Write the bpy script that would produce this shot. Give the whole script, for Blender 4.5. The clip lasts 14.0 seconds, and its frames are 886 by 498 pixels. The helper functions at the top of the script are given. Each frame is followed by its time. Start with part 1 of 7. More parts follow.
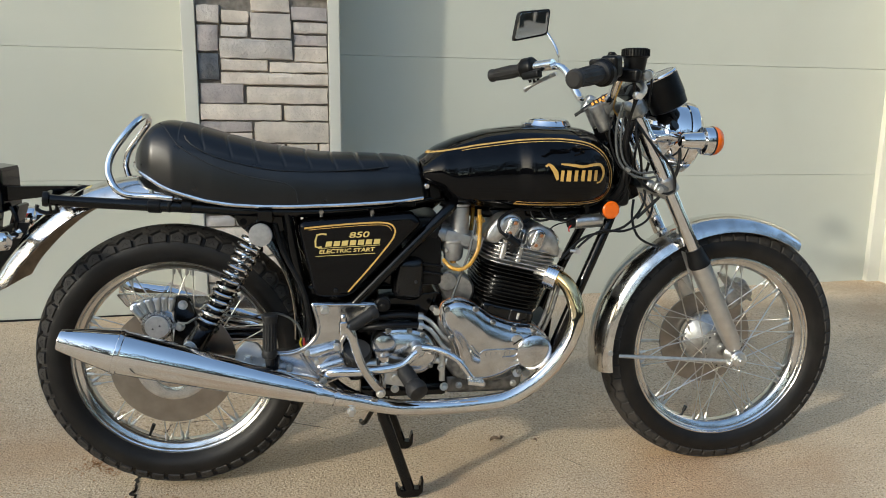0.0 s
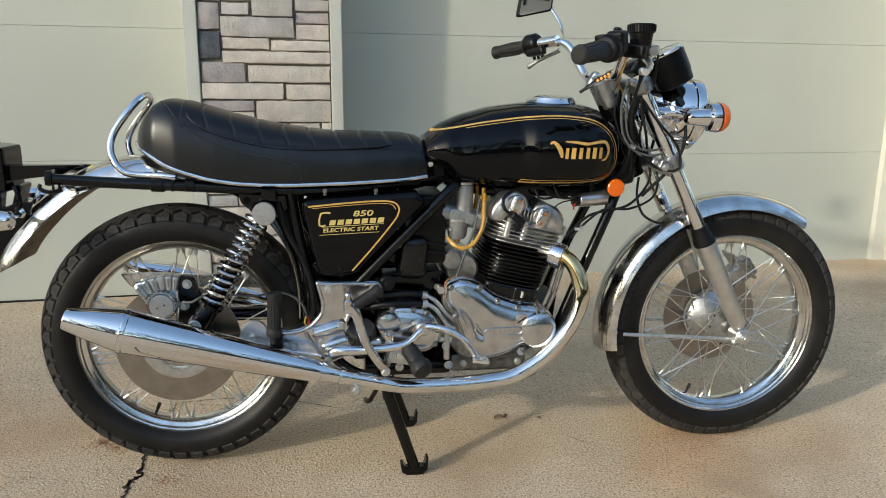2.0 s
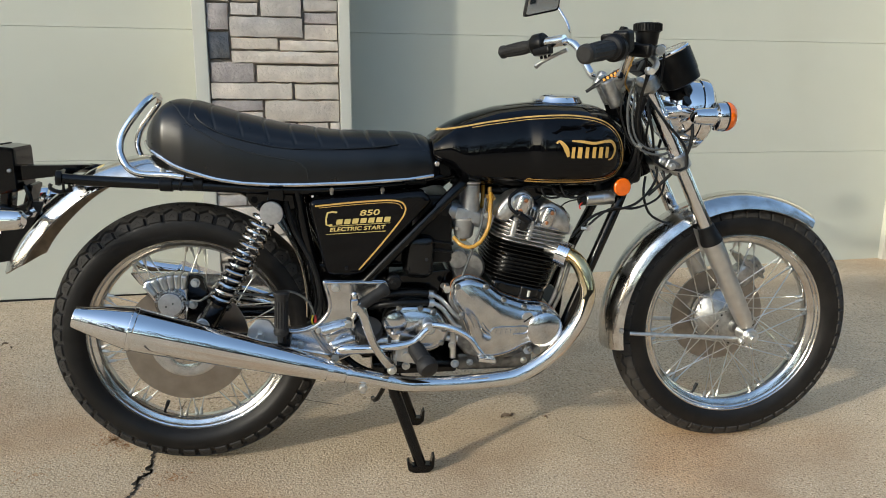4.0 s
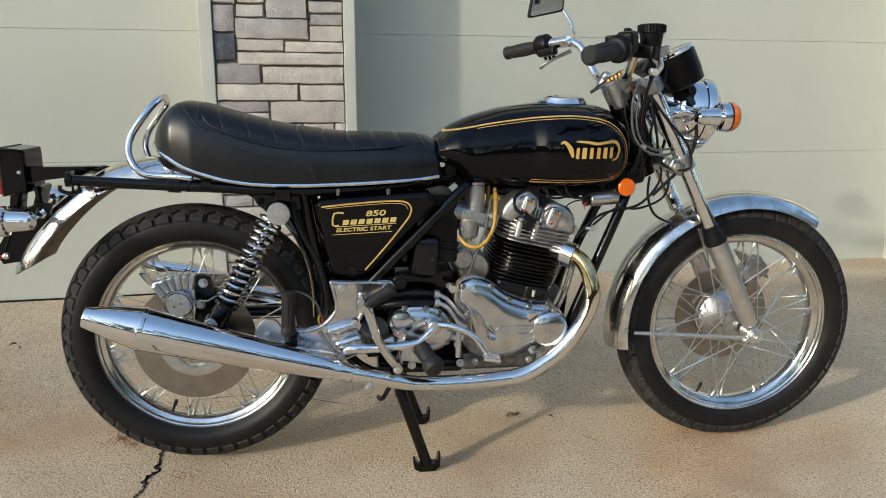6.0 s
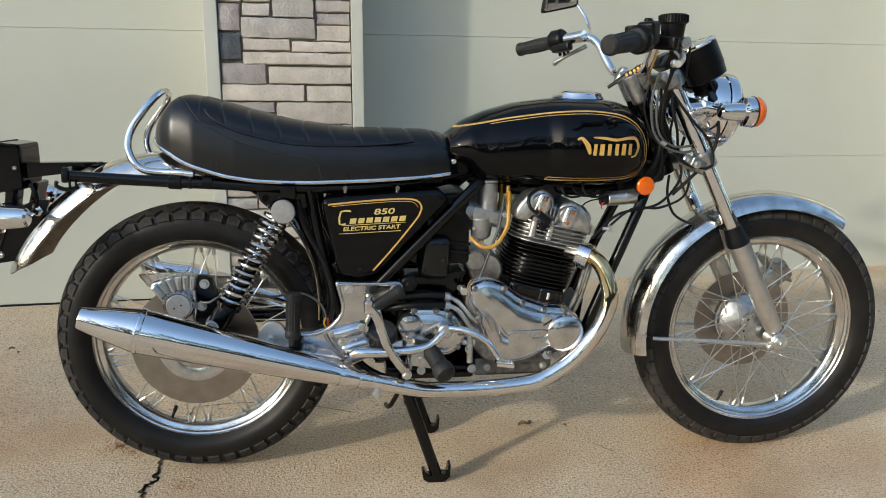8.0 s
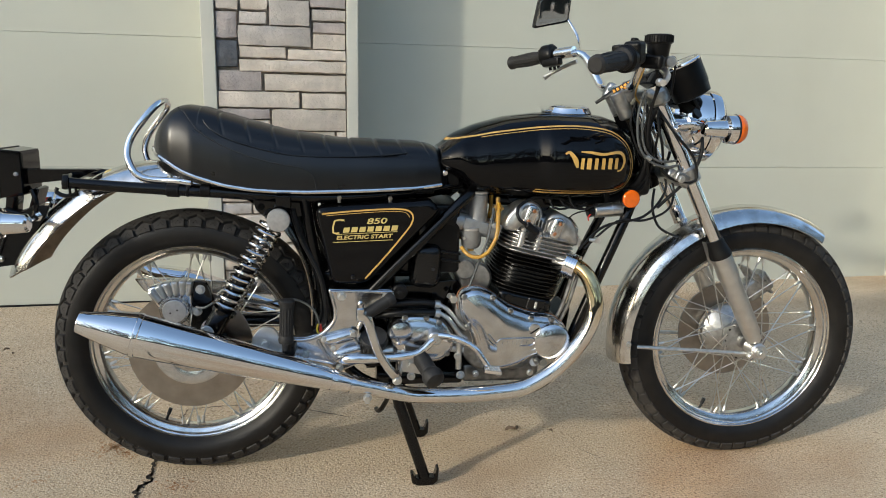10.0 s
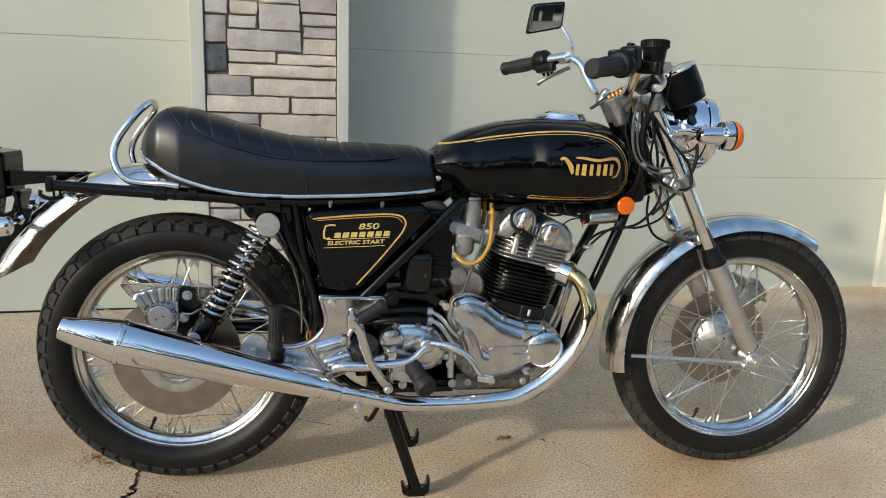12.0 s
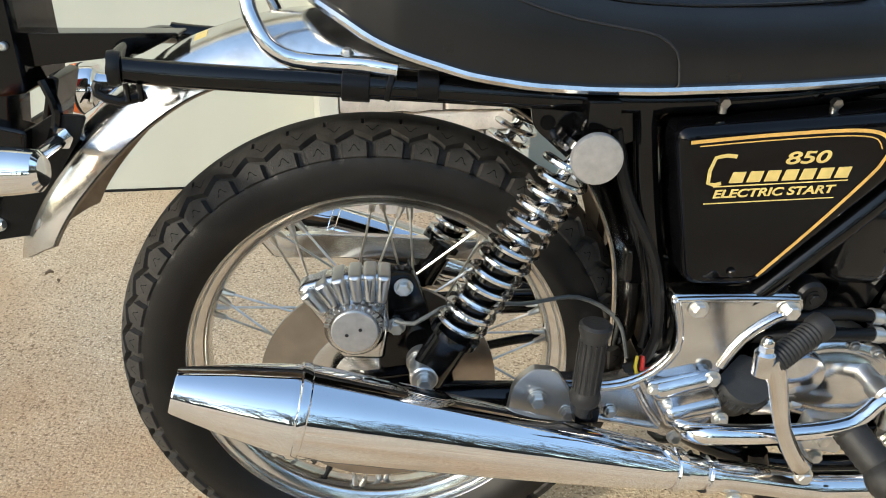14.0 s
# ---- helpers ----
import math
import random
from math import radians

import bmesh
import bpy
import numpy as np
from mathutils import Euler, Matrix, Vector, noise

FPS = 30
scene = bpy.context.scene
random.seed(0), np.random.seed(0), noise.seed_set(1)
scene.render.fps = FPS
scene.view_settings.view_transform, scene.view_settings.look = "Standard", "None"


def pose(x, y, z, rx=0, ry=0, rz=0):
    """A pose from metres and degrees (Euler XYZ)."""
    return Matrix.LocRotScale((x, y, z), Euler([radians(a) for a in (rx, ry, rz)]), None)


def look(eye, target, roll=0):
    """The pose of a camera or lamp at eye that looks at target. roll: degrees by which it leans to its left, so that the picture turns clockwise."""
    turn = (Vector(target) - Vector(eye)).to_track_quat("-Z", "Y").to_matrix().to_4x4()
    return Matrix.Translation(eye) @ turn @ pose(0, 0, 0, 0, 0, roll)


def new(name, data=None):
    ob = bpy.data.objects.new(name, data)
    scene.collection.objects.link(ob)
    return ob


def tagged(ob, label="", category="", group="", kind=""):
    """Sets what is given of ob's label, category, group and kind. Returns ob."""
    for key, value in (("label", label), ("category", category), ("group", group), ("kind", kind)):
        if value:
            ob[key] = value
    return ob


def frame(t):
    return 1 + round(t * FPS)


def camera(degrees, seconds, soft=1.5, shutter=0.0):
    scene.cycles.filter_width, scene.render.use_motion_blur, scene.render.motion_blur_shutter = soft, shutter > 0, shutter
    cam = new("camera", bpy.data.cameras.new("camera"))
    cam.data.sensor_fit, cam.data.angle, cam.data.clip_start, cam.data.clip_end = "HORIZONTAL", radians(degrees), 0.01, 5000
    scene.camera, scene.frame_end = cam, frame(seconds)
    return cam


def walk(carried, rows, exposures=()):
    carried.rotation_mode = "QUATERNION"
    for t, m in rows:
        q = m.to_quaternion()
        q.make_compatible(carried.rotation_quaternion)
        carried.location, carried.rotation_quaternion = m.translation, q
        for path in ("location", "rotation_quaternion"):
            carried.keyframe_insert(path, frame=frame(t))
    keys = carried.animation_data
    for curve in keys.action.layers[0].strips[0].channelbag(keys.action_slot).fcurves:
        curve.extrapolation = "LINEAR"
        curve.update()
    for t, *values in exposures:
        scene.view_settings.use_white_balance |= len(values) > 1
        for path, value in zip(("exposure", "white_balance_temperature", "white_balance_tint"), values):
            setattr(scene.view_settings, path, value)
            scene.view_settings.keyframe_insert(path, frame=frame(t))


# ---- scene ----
cam = camera(62.3, 14.0, soft=1.0)
PATH = [
    (0, (0.411, -1.85, 0.971), (0.684, 0.095, 0.594), 0.7),
    (0.5, (0.413, -1.857, 0.972), (0.685, 0.084, 0.573), 0.6),
    (1, (0.422, -1.851, 0.967), (0.694, 0.087, 0.555), 0.5),
    (1.5, (0.412, -1.846, 0.964), (0.682, 0.09, 0.541), 0.5),
    (2, (0.407, -1.845, 0.965), (0.673, 0.09, 0.536), 0.5),
    (2.5, (0.413, -1.852, 0.966), (0.676, 0.084, 0.534), 0.4),
    (3, (0.421, -1.852, 0.966), (0.676, 0.084, 0.535), 0.4),
    (5.5, (0.405, -1.859, 0.968), (0.633, 0.08, 0.536), 0.2),
    (6, (0.41, -1.864, 0.97), (0.638, 0.075, 0.538), 0.2),
    (6.5, (0.417, -1.856, 0.963), (0.652, 0.083, 0.533), 0.3),
    (7, (0.414, -1.796, 0.93), (0.652, 0.144, 0.503), 0.3),
    (7.5, (0.406, -1.792, 0.929), (0.622, 0.153, 0.518), 0.2),
    (10, (0.404, -1.84, 0.956), (0.638, 0.106, 0.559), 1.1),
    (10.5, (0.403, -1.835, 0.955), (0.667, 0.107, 0.559), 1.2),
    (11, (0.408, -1.834, 0.959), (0.698, 0.104, 0.562), 1.4),
    (11.5, (0.412, -1.834, 0.955), (0.713, 0.104, 0.565), 1.5),
    (12, (0.394, -1.813, 0.943), (0.663, 0.133, 0.572), 1.6),
    (12.5, (0.365, -1.699, 0.908), (0.569, 0.261, 0.569), 1.9),
    (13, (0.308, -1.304, 0.912), (0.407, 0.666, 0.578), 0.8),
    (13.2, (0.268, -1.178, 0.948), (0.300, 0.783, 0.538), 0.2),
    (13.5, (0.148, -1.038, 0.977), (0.151, 0.852, 0.326), 0.1),
    (13.8, (0.052, -0.938, 0.950), (0.112, 0.908, 0.184), 0.6),
    (14, (0.030, -0.844, 0.916), (0.146, 0.955, 0.047), 0.8),
]
walk(cam, [(t, look(eye, target, roll)) for t, eye, target, roll in PATH],
     exposures=[(0, 1.15, 6450, 5), (12.5, 1.18, 6480, 6), (13.0, 1.42, 6380, 5), (13.5, 1.58, 6450, 5), (14, 1.76, 6600, 5)])

# ---- light ----
SUN_DIR = Vector((2.40, 1.56, -1.0)).normalized()
world = bpy.data.worlds.new("sky")
scene.world = world
world.use_nodes = True
wn = world.node_tree
sky = wn.nodes.new("ShaderNodeTexSky")
sky.sky_type, sky.sun_disc = "NISHITA", False
sky.sun_elevation = math.asin(-SUN_DIR.z)
sky.sun_rotation = math.atan2(-SUN_DIR.x, -SUN_DIR.y)
sky.dust_density, sky.air_density = 1.0, 1.0
wn.nodes["Background"].inputs[1].default_value = 0.15
wn.links.new(sky.outputs[0], wn.nodes["Background"].inputs[0])
sun = new("sun", bpy.data.lights.new("sun", "SUN"))
sun.data.energy, sun.data.angle, sun.data.color = 1.32, radians(2.2), (1.0, 0.92, 0.80)
sun.matrix_world = look((0, 0, 5), Vector((0, 0, 5)) + SUN_DIR)


# ---- materials ----
def material(name, color, rough=0.5, metal=0.0, spread=0.0, scale=20.0, bump=0.0, bump_scale=200.0, rough_spread=0.0,
             coat=0.0, specks=None, speck_scale=300.0, stains=None, stain_scale=3.0, island=0.0, transmission=0.0, ior=1.5, pebbles=None, relief=0.002, spec=0.5):
    """A principled material with colour variation at two scales, rough spots and fine relief, in object space."""
    mt = bpy.data.materials.new(name)
    mt.use_nodes = True
    nt = mt.node_tree
    n, l = nt.nodes, nt.links
    b = n["Principled BSDF"]
    b.inputs["Roughness"].default_value, b.inputs["Metallic"].default_value = rough, metal
    b.inputs["Coat Weight"].default_value = coat
    b.inputs["Specular IOR Level"].default_value = spec
    b.inputs["Coat Roughness"].default_value = 0.04
    b.inputs["Transmission Weight"].default_value, b.inputs["IOR"].default_value = transmission, ior
    b.inputs["Base Color"].default_value = (*color, 1)
    tc = n.new("ShaderNodeTexCoord")

    def noise_at(sc, detail=4.0):
        t = n.new("ShaderNodeTexNoise")
        t.inputs["Scale"].default_value, t.inputs["Detail"].default_value = sc, detail
        l.new(tc.outputs["Object"], t.inputs["Vector"])
        return t.outputs["Fac"]

    def ramp(fac, lo, hi, p0=0.3, p1=0.7):
        r = n.new("ShaderNodeValToRGB")
        r.color_ramp.elements[0].position, r.color_ramp.elements[1].position = p0, p1
        r.color_ramp.elements[0].color, r.color_ramp.elements[1].color = (*lo, 1), (*hi, 1)
        l.new(fac, r.inputs["Fac"])
        return r.outputs["Color"]

    def mix(fac, a, c, kind="MIX"):
        m = n.new("ShaderNodeMix")
        m.data_type, m.blend_type = "RGBA", kind
        if isinstance(fac, float):
            m.inputs[0].default_value = fac
        else:
            l.new(fac, m.inputs[0])
        l.new(a, m.inputs[6])
        if isinstance(c, tuple):
            m.inputs[7].default_value = (*c, 1)
        else:
            l.new(c, m.inputs[7])
        return m.outputs[2]

    out = None
    if spread:
        lo, hi = [c * (1 - spread) for c in color], [min(1, c * (1 + spread)) for c in color]
        out = ramp(noise_at(scale, 8.0), lo, hi)
    if specks:
        base = out or ramp(noise_at(scale), color, color)
        out = mix(ramp(noise_at(speck_scale, 2.0), (0, 0, 0), (1, 1, 1), 0.52, 0.66), base, specks)
    if pebbles:
        out = mix(ramp(noise_at(speck_scale * 1.7, 1.0), (0, 0, 0), (0.8, 0.8, 0.8), 0.56, 0.68), out, pebbles)
    if stains:
        base = out or ramp(noise_at(scale), color, color)
        out = mix(ramp(noise_at(stain_scale, 5.0), (0, 0, 0), (0.75, 0.75, 0.75), 0.5, 0.72), base, stains)
    if island:
        base = out or ramp(noise_at(scale), color, color)
        oi = n.new("ShaderNodeObjectInfo")
        out = mix(0.9, base, ramp(oi.outputs["Random"], (1 - island,) * 3, (1 + island * 0.4,) * 3, 0.0, 1.0), "MULTIPLY")
    if out:
        l.new(out, b.inputs["Base Color"])
    if rough_spread:
        mr = n.new("ShaderNodeMapRange")
        mr.inputs[3].default_value, mr.inputs[4].default_value = max(0.0, rough - rough_spread), rough + rough_spread
        l.new(noise_at(scale * 0.7, 6.0), mr.inputs[0])
        l.new(mr.outputs[0], b.inputs["Roughness"])
    if bump:
        bp = n.new("ShaderNodeBump")
        bp.inputs["Strength"].default_value, bp.inputs["Distance"].default_value = min(1.0, bump), relief
        l.new(noise_at(bump_scale, 6.0), bp.inputs["Height"])
        l.new(bp.outputs["Normal"], b.inputs["Normal"])
    return mt


CHROME = material("chrome", (0.81, 0.81, 0.82), 0.035, 1.0, spread=0.03, scale=14, rough_spread=0.02, bump=0.012, bump_scale=25)
OLD_CHROME = material("worn_chrome", (0.68, 0.67, 0.655), 0.16, 1.0, spread=0.14, scale=24, rough_spread=0.08, bump=0.08, bump_scale=30, stains=(0.50, 0.48, 0.45), stain_scale=35)
POLISHED = material("polished_alloy", (0.60, 0.60, 0.605), 0.185, 1.0, spread=0.16, scale=30, rough_spread=0.09, bump=0.07, bump_scale=38)
# grimy engine metal; also lends its dark tone to the screw recess rings
GRIMY = material("oily_alloy", (0.24, 0.235, 0.225), 0.42, 0.9, spread=0.3, scale=60, rough_spread=0.12, bump=0.3, bump_scale=260, stains=(0.06, 0.055, 0.05), stain_scale=38)
ALLOY = material("cast_alloy", (0.44, 0.44, 0.43), 0.34, 0.95, spread=0.22, scale=60, rough_spread=0.12, bump=0.3, bump_scale=300, stains=(0.24, 0.23, 0.21), stain_scale=45)
ZAMAK = material("die_cast_zinc", (0.36, 0.37, 0.375), 0.42, 0.8, spread=0.15, scale=50, rough_spread=0.08, bump=0.15, bump_scale=300)
SATIN = material("satin_alloy", (0.60, 0.60, 0.59), 0.32, 0.95, spread=0.08, scale=40, bump=0.06, bump_scale=300)
CAST = material("sooty_cast_alloy", (0.56, 0.555, 0.54), 0.36, 0.95, spread=0.25, scale=45, rough_spread=0.12, bump=0.3, bump_scale=260, stains=(0.30, 0.28, 0.25), stain_scale=32)
# darkened steel: shade of screw recesses and rim dimples; seat knobs share it
SCREW = material("darkened_steel", (0.30, 0.30, 0.295), 0.3, 1.0, spread=0.25, scale=90)
ZINC = material("zinc_plate", (0.62, 0.62, 0.60), 0.3, 0.9, spread=0.15, scale=80)
DISC = material("brushed_steel", (0.33, 0.295, 0.26), 0.34, 1.0, spread=0.12, scale=30, bump=0.08, bump_scale=500)
SPOKE = material("spoke_steel", (0.62, 0.61, 0.58), 0.28, 1.0, spread=0.12, scale=90)
PAINT = material("black_lacquer", (0.002, 0.002, 0.0025), 0.04, 0.0, bump=0.01, bump_scale=12, spec=0.25)
FRAME = material("black_enamel", (0.002, 0.002, 0.0023), 0.10, spread=0.2, scale=50, bump=0.04, bump_scale=120, spec=0.34)
BLACK = material("black_plastic", (0.0035, 0.0035, 0.0038), 0.34, spread=0.2, scale=60, bump=0.15, bump_scale=500, spec=0.2)
BARREL = material("black_iron", (0.0025, 0.0025, 0.0025), 0.25, spread=0.3, scale=70, bump=0.15, bump_scale=400, spec=0.42)
RUBBER = material("tyre_rubber", (0.0075, 0.0067, 0.0062), 0.48, spread=0.3, scale=30, bump=0.2, bump_scale=600, stains=(0.017, 0.015, 0.013), stain_scale=11, spec=0.29)
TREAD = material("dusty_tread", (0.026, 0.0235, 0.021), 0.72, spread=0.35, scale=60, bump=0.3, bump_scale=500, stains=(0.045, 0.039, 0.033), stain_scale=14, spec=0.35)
SHELL = material("semi_gloss_plastic", (0.0045, 0.0045, 0.0048), 0.2, spread=0.2, scale=60, rough_spread=0.06, bump=0.06, bump_scale=200, spec=0.4)
GRIP = material("grip_rubber", (0.019, 0.0183, 0.018), 0.55, spread=0.25, scale=80, bump=0.2, bump_scale=500, spec=0.3)
LEATHER = material("black_vinyl", (0.0045, 0.0045, 0.0052), 0.30, spread=0.25, scale=25, rough_spread=0.07, bump=0.09, bump_scale=700, spec=0.48)
THREAD = material("dark_thread", (0.009, 0.009, 0.010), 0.6)
# near-black stand-in for the shade inside tread cuts and a bracket hole
GAP_SHADE = material("gap_shade", (0.0015, 0.0015, 0.0015), 0.9, spec=0.1)
INNER = material("rusty_shaded_steel", (0.30, 0.235, 0.17), 0.62, 0.4, spread=0.3, scale=30, bump=0.3, bump_scale=150)
CAP_PLASTIC = material("worn_black_plastic", (0.022, 0.022, 0.022), 0.5, spread=0.25, scale=60, bump=0.15, bump_scale=500)
GOLD = material("gold_paint", (0.60, 0.36, 0.10), 0.35, 0.1, spread=0.1, scale=90)
GOLD_PALE = material("pale_gold_decal", (0.62, 0.47, 0.16), 0.4, 0.1, spread=0.1, scale=90)
AMBER = material("amber_lens", (0.78, 0.135, 0.005), 0.18, spread=0.08, scale=60, bump=0.25, bump_scale=160, coat=0.4)
RED = material("red_lens", (0.36, 0.008, 0.010), 0.12, spread=0.2, scale=40, bump=0.06, bump_scale=160, coat=0.4)
FUEL = material("amber_fuel_hose", (0.62, 0.34, 0.05), 0.2, spread=0.15, scale=60, coat=0.3, transmission=0.35)
BRASS = material("brass", (0.66, 0.42, 0.14), 0.3, 0.9, spread=0.1, scale=80)
CABLE = material("cable_rubber", (0.005, 0.005, 0.0055), 0.42, spread=0.2, scale=80, spec=0.28)
CABLE_GREY = material("grey_cable", (0.075, 0.08, 0.08), 0.45, spread=0.15, scale=80)
COPPER = material("copper_gasket", (0.55, 0.25, 0.12), 0.35, 0.9)
RED_WIRE = material("red_wire", (0.55, 0.03, 0.02), 0.4)
YELLOW_WIRE = material("yellow_wire", (0.75, 0.55, 0.03), 0.4)
ORANGE = material("orange_tag", (0.80, 0.33, 0.02), 0.45)
MIRROR = material("mirror_glass", (0.85, 0.86, 0.86), 0.02, 1.0)
GLASS = material("clear_glass", (0.95, 0.97, 0.97), 0.02, 0.0, transmission=0.9)
DIAL = material("dial_black", (0.012, 0.012, 0.012), 0.5, spread=0.1)
REFLECTOR = material("grey_reflector", (0.42, 0.42, 0.42), 0.3, 0.6, spread=0.1, scale=120, bump=0.2, bump_scale=900)

CONCRETE = material("exposed_concrete", (0.615, 0.470, 0.311), 0.88, spread=0.16, scale=2.2, bump=1.0, bump_scale=170, specks=(0.29, 0.20, 0.12), speck_scale=135,
                    stains=(0.42, 0.29, 0.175), stain_scale=2.0, pebbles=(0.88, 0.77, 0.58), relief=0.0035)
LEAF = material("dry_leaf", (0.20, 0.135, 0.085), 0.8, spread=0.35, scale=90)
WOODS = material("winter_woods", (0.055, 0.048, 0.036), 0.95, spread=0.5, scale=0.9)
CRACK = material("dark_crack_line", (0.045, 0.035, 0.025), 0.95, spread=0.4, scale=60, bump=0.8, bump_scale=200)
RUST = material("rust_stain", (0.40, 0.20, 0.085), 0.9, spread=0.3, scale=25, bump=0.6, bump_scale=330)
DOOR = material("door_paint", (0.525, 0.535, 0.455), 0.5, spread=0.035, scale=1.6, bump=0.12, bump_scale=700, stains=(0.497, 0.505, 0.425), stain_scale=2.4)
TRIM = material("cream_trim", (0.63, 0.62, 0.535), 0.45, spread=0.04, scale=4, bump=0.06, bump_scale=90)
SIDING = material("beige_siding", (0.52, 0.50, 0.40), 0.6, spread=0.06, scale=3)
MORTAR = material("grey_mortar", (0.22, 0.195, 0.165), 0.95, spread=0.3, scale=40, bump=0.8, bump_scale=200)
STONE_TAN = material("tan_stone", (0.68, 0.60, 0.505), 0.85, spread=0.18, scale=14, bump=1.0, relief=0.0045, bump_scale=85, stains=(0.57, 0.51, 0.445), stain_scale=9, island=0.14)
STONE_GREY = material("grey_stone", (0.58, 0.53, 0.475), 0.85, spread=0.2, scale=12, bump=1.0, relief=0.0045, bump_scale=85, stains=(0.47, 0.44, 0.405), stain_scale=10, island=0.14)
STONE_DARK = material("slate_stone", (0.085, 0.095, 0.11), 0.75, spread=0.4, scale=20, bump=1.0, relief=0.006, bump_scale=60, stains=(0.17, 0.165, 0.16), stain_scale=16)
STONE_PURPLE = material("mauve_stone", (0.42, 0.375, 0.35), 0.85, spread=0.2, scale=14, bump=1.0, relief=0.0045, bump_scale=85, stains=(0.30, 0.27, 0.26), stain_scale=12)

# brown rust bleeding in wide uneven blotches over the concrete
cn = CONCRETE.node_tree
base_in = cn.nodes["Principled BSDF"].inputs["Base Color"]
old_colour = base_in.links[0].from_socket
blotch = cn.nodes.new("ShaderNodeTexNoise")
blotch.inputs["Scale"].default_value, blotch.inputs["Detail"].default_value, blotch.inputs["Distortion"].default_value = 1.15, 7.0, 0.6
place = cn.nodes.new("ShaderNodeTexCoord")
cn.links.new(place.outputs["Object"], blotch.inputs["Vector"])
edge = cn.nodes.new("ShaderNodeValToRGB")
edge.color_ramp.elements[0].position, edge.color_ramp.elements[1].position = 0.50, 0.72
edge.color_ramp.elements[1].color = (0.62, 0.62, 0.62, 1)
cn.links.new(blotch.outputs["Fac"], edge.inputs["Fac"])
tint = cn.nodes.new("ShaderNodeMix")
tint.data_type, tint.blend_type = "RGBA", "MULTIPLY"
cn.links.new(edge.outputs["Color"], tint.inputs[0])
cn.links.new(old_colour, tint.inputs[6])
tint.inputs[7].default_value = (0.80, 0.575, 0.38, 1)
cn.links.new(tint.outputs[2], base_in)

# chrome that heat has turned golden near the head
HEATED = material("heat_tinted_chrome", (0.78, 0.77, 0.76), 0.06, 1.0)
hn = HEATED.node_tree
tc = hn.nodes.new("ShaderNodeTexCoord")
sx = hn.nodes.new("ShaderNodeSeparateXYZ")
hr = hn.nodes.new("ShaderNodeValToRGB")
hm = hn.nodes.new("ShaderNodeMapRange")
hm.inputs[1].default_value, hm.inputs[2].default_value = 0.40, 0.585
hr.color_ramp.elements[0].color, hr.color_ramp.elements[1].color = (0.78, 0.77, 0.76, 1), (0.58, 0.36, 0.12, 1)
mid = hr.color_ramp.elements.new(0.55)
mid.color = (0.74, 0.62, 0.38, 1)
hn.links.new(tc.outputs["Object"], sx.inputs[0])
hn.links.new(sx.outputs[2], hm.inputs[0])
hn.links.new(hm.outputs[0], hr.inputs["Fac"])
hn.links.new(hr.outputs["Color"], hn.nodes["Principled BSDF"].inputs["Base Color"])


# ---- mesh helpers ----
PIECES = {"stone", "door_panel", "spoke", "nipple_seat", "fin", "cap_rib", "grip_rib", "rubber_rib", "flange_hole", "dead_leaf", "ground", "crack", "rust_specks"}


def part(name, bm, mt, parent=None, label="", angle=38):
    """Links a bmesh, drawn in world coordinates, as one mesh object under a thing or a part."""
    me = bpy.data.meshes.new(name)
    bmesh.ops.recalc_face_normals(bm, faces=bm.faces)
    bm.to_mesh(me)
    bm.free()
    me.materials.append(mt)
    me.shade_smooth()
    me.set_sharp_from_angle(angle=radians(angle))
    ob = new(name, me)
    if name not in PIECES and len(me.polygons) < 2500:
        # broad faces keep their own normal beside rounded rims
        mod = ob.modifiers.new("face_normals", "WEIGHTED_NORMAL")
        mod.keep_sharp = True
    if parent:
        ob.parent = parent
        base = parent.parent or parent
        ob.matrix_parent_inverse = Matrix.Translation(-base.location) if base.type == "EMPTY" and parent == base else Matrix.Identity(4)
    return tagged(ob, label)


def thing(name, label, category, at=(0, 0, 0), group=""):
    ob = new(name)
    ob.location = at
    ob.empty_display_size = 0.1
    return tagged(ob, label, category, group)


def joined(*bms):
    """One bmesh out of several."""
    out = bms[0]
    for b in bms[1:]:
        me = bpy.data.meshes.new("tmp")
        b.to_mesh(me)
        out.from_mesh(me)
        bpy.data.meshes.remove(me)
        b.free()
    return out


def curve_points(pts, step=0.01):
    """Catmull-Rom through the points."""
    p = [Vector(q) for q in pts]
    if len(p) == 2:
        return p
    out = []
    for i in range(len(p) - 1):
        a, b, c, d = p[max(i - 1, 0)], p[i], p[i + 1], p[min(i + 2, len(p) - 1)]
        n = max(2, min(24, int((c - b).length / step)))
        for k in range(n):
            t = k / n
            out.append(0.5 * (2 * b + (c - a) * t + (2 * a - 5 * b + 4 * c - d) * t * t + (3 * b - a - 3 * c + d) * t ** 3))
    return out + [p[-1]]


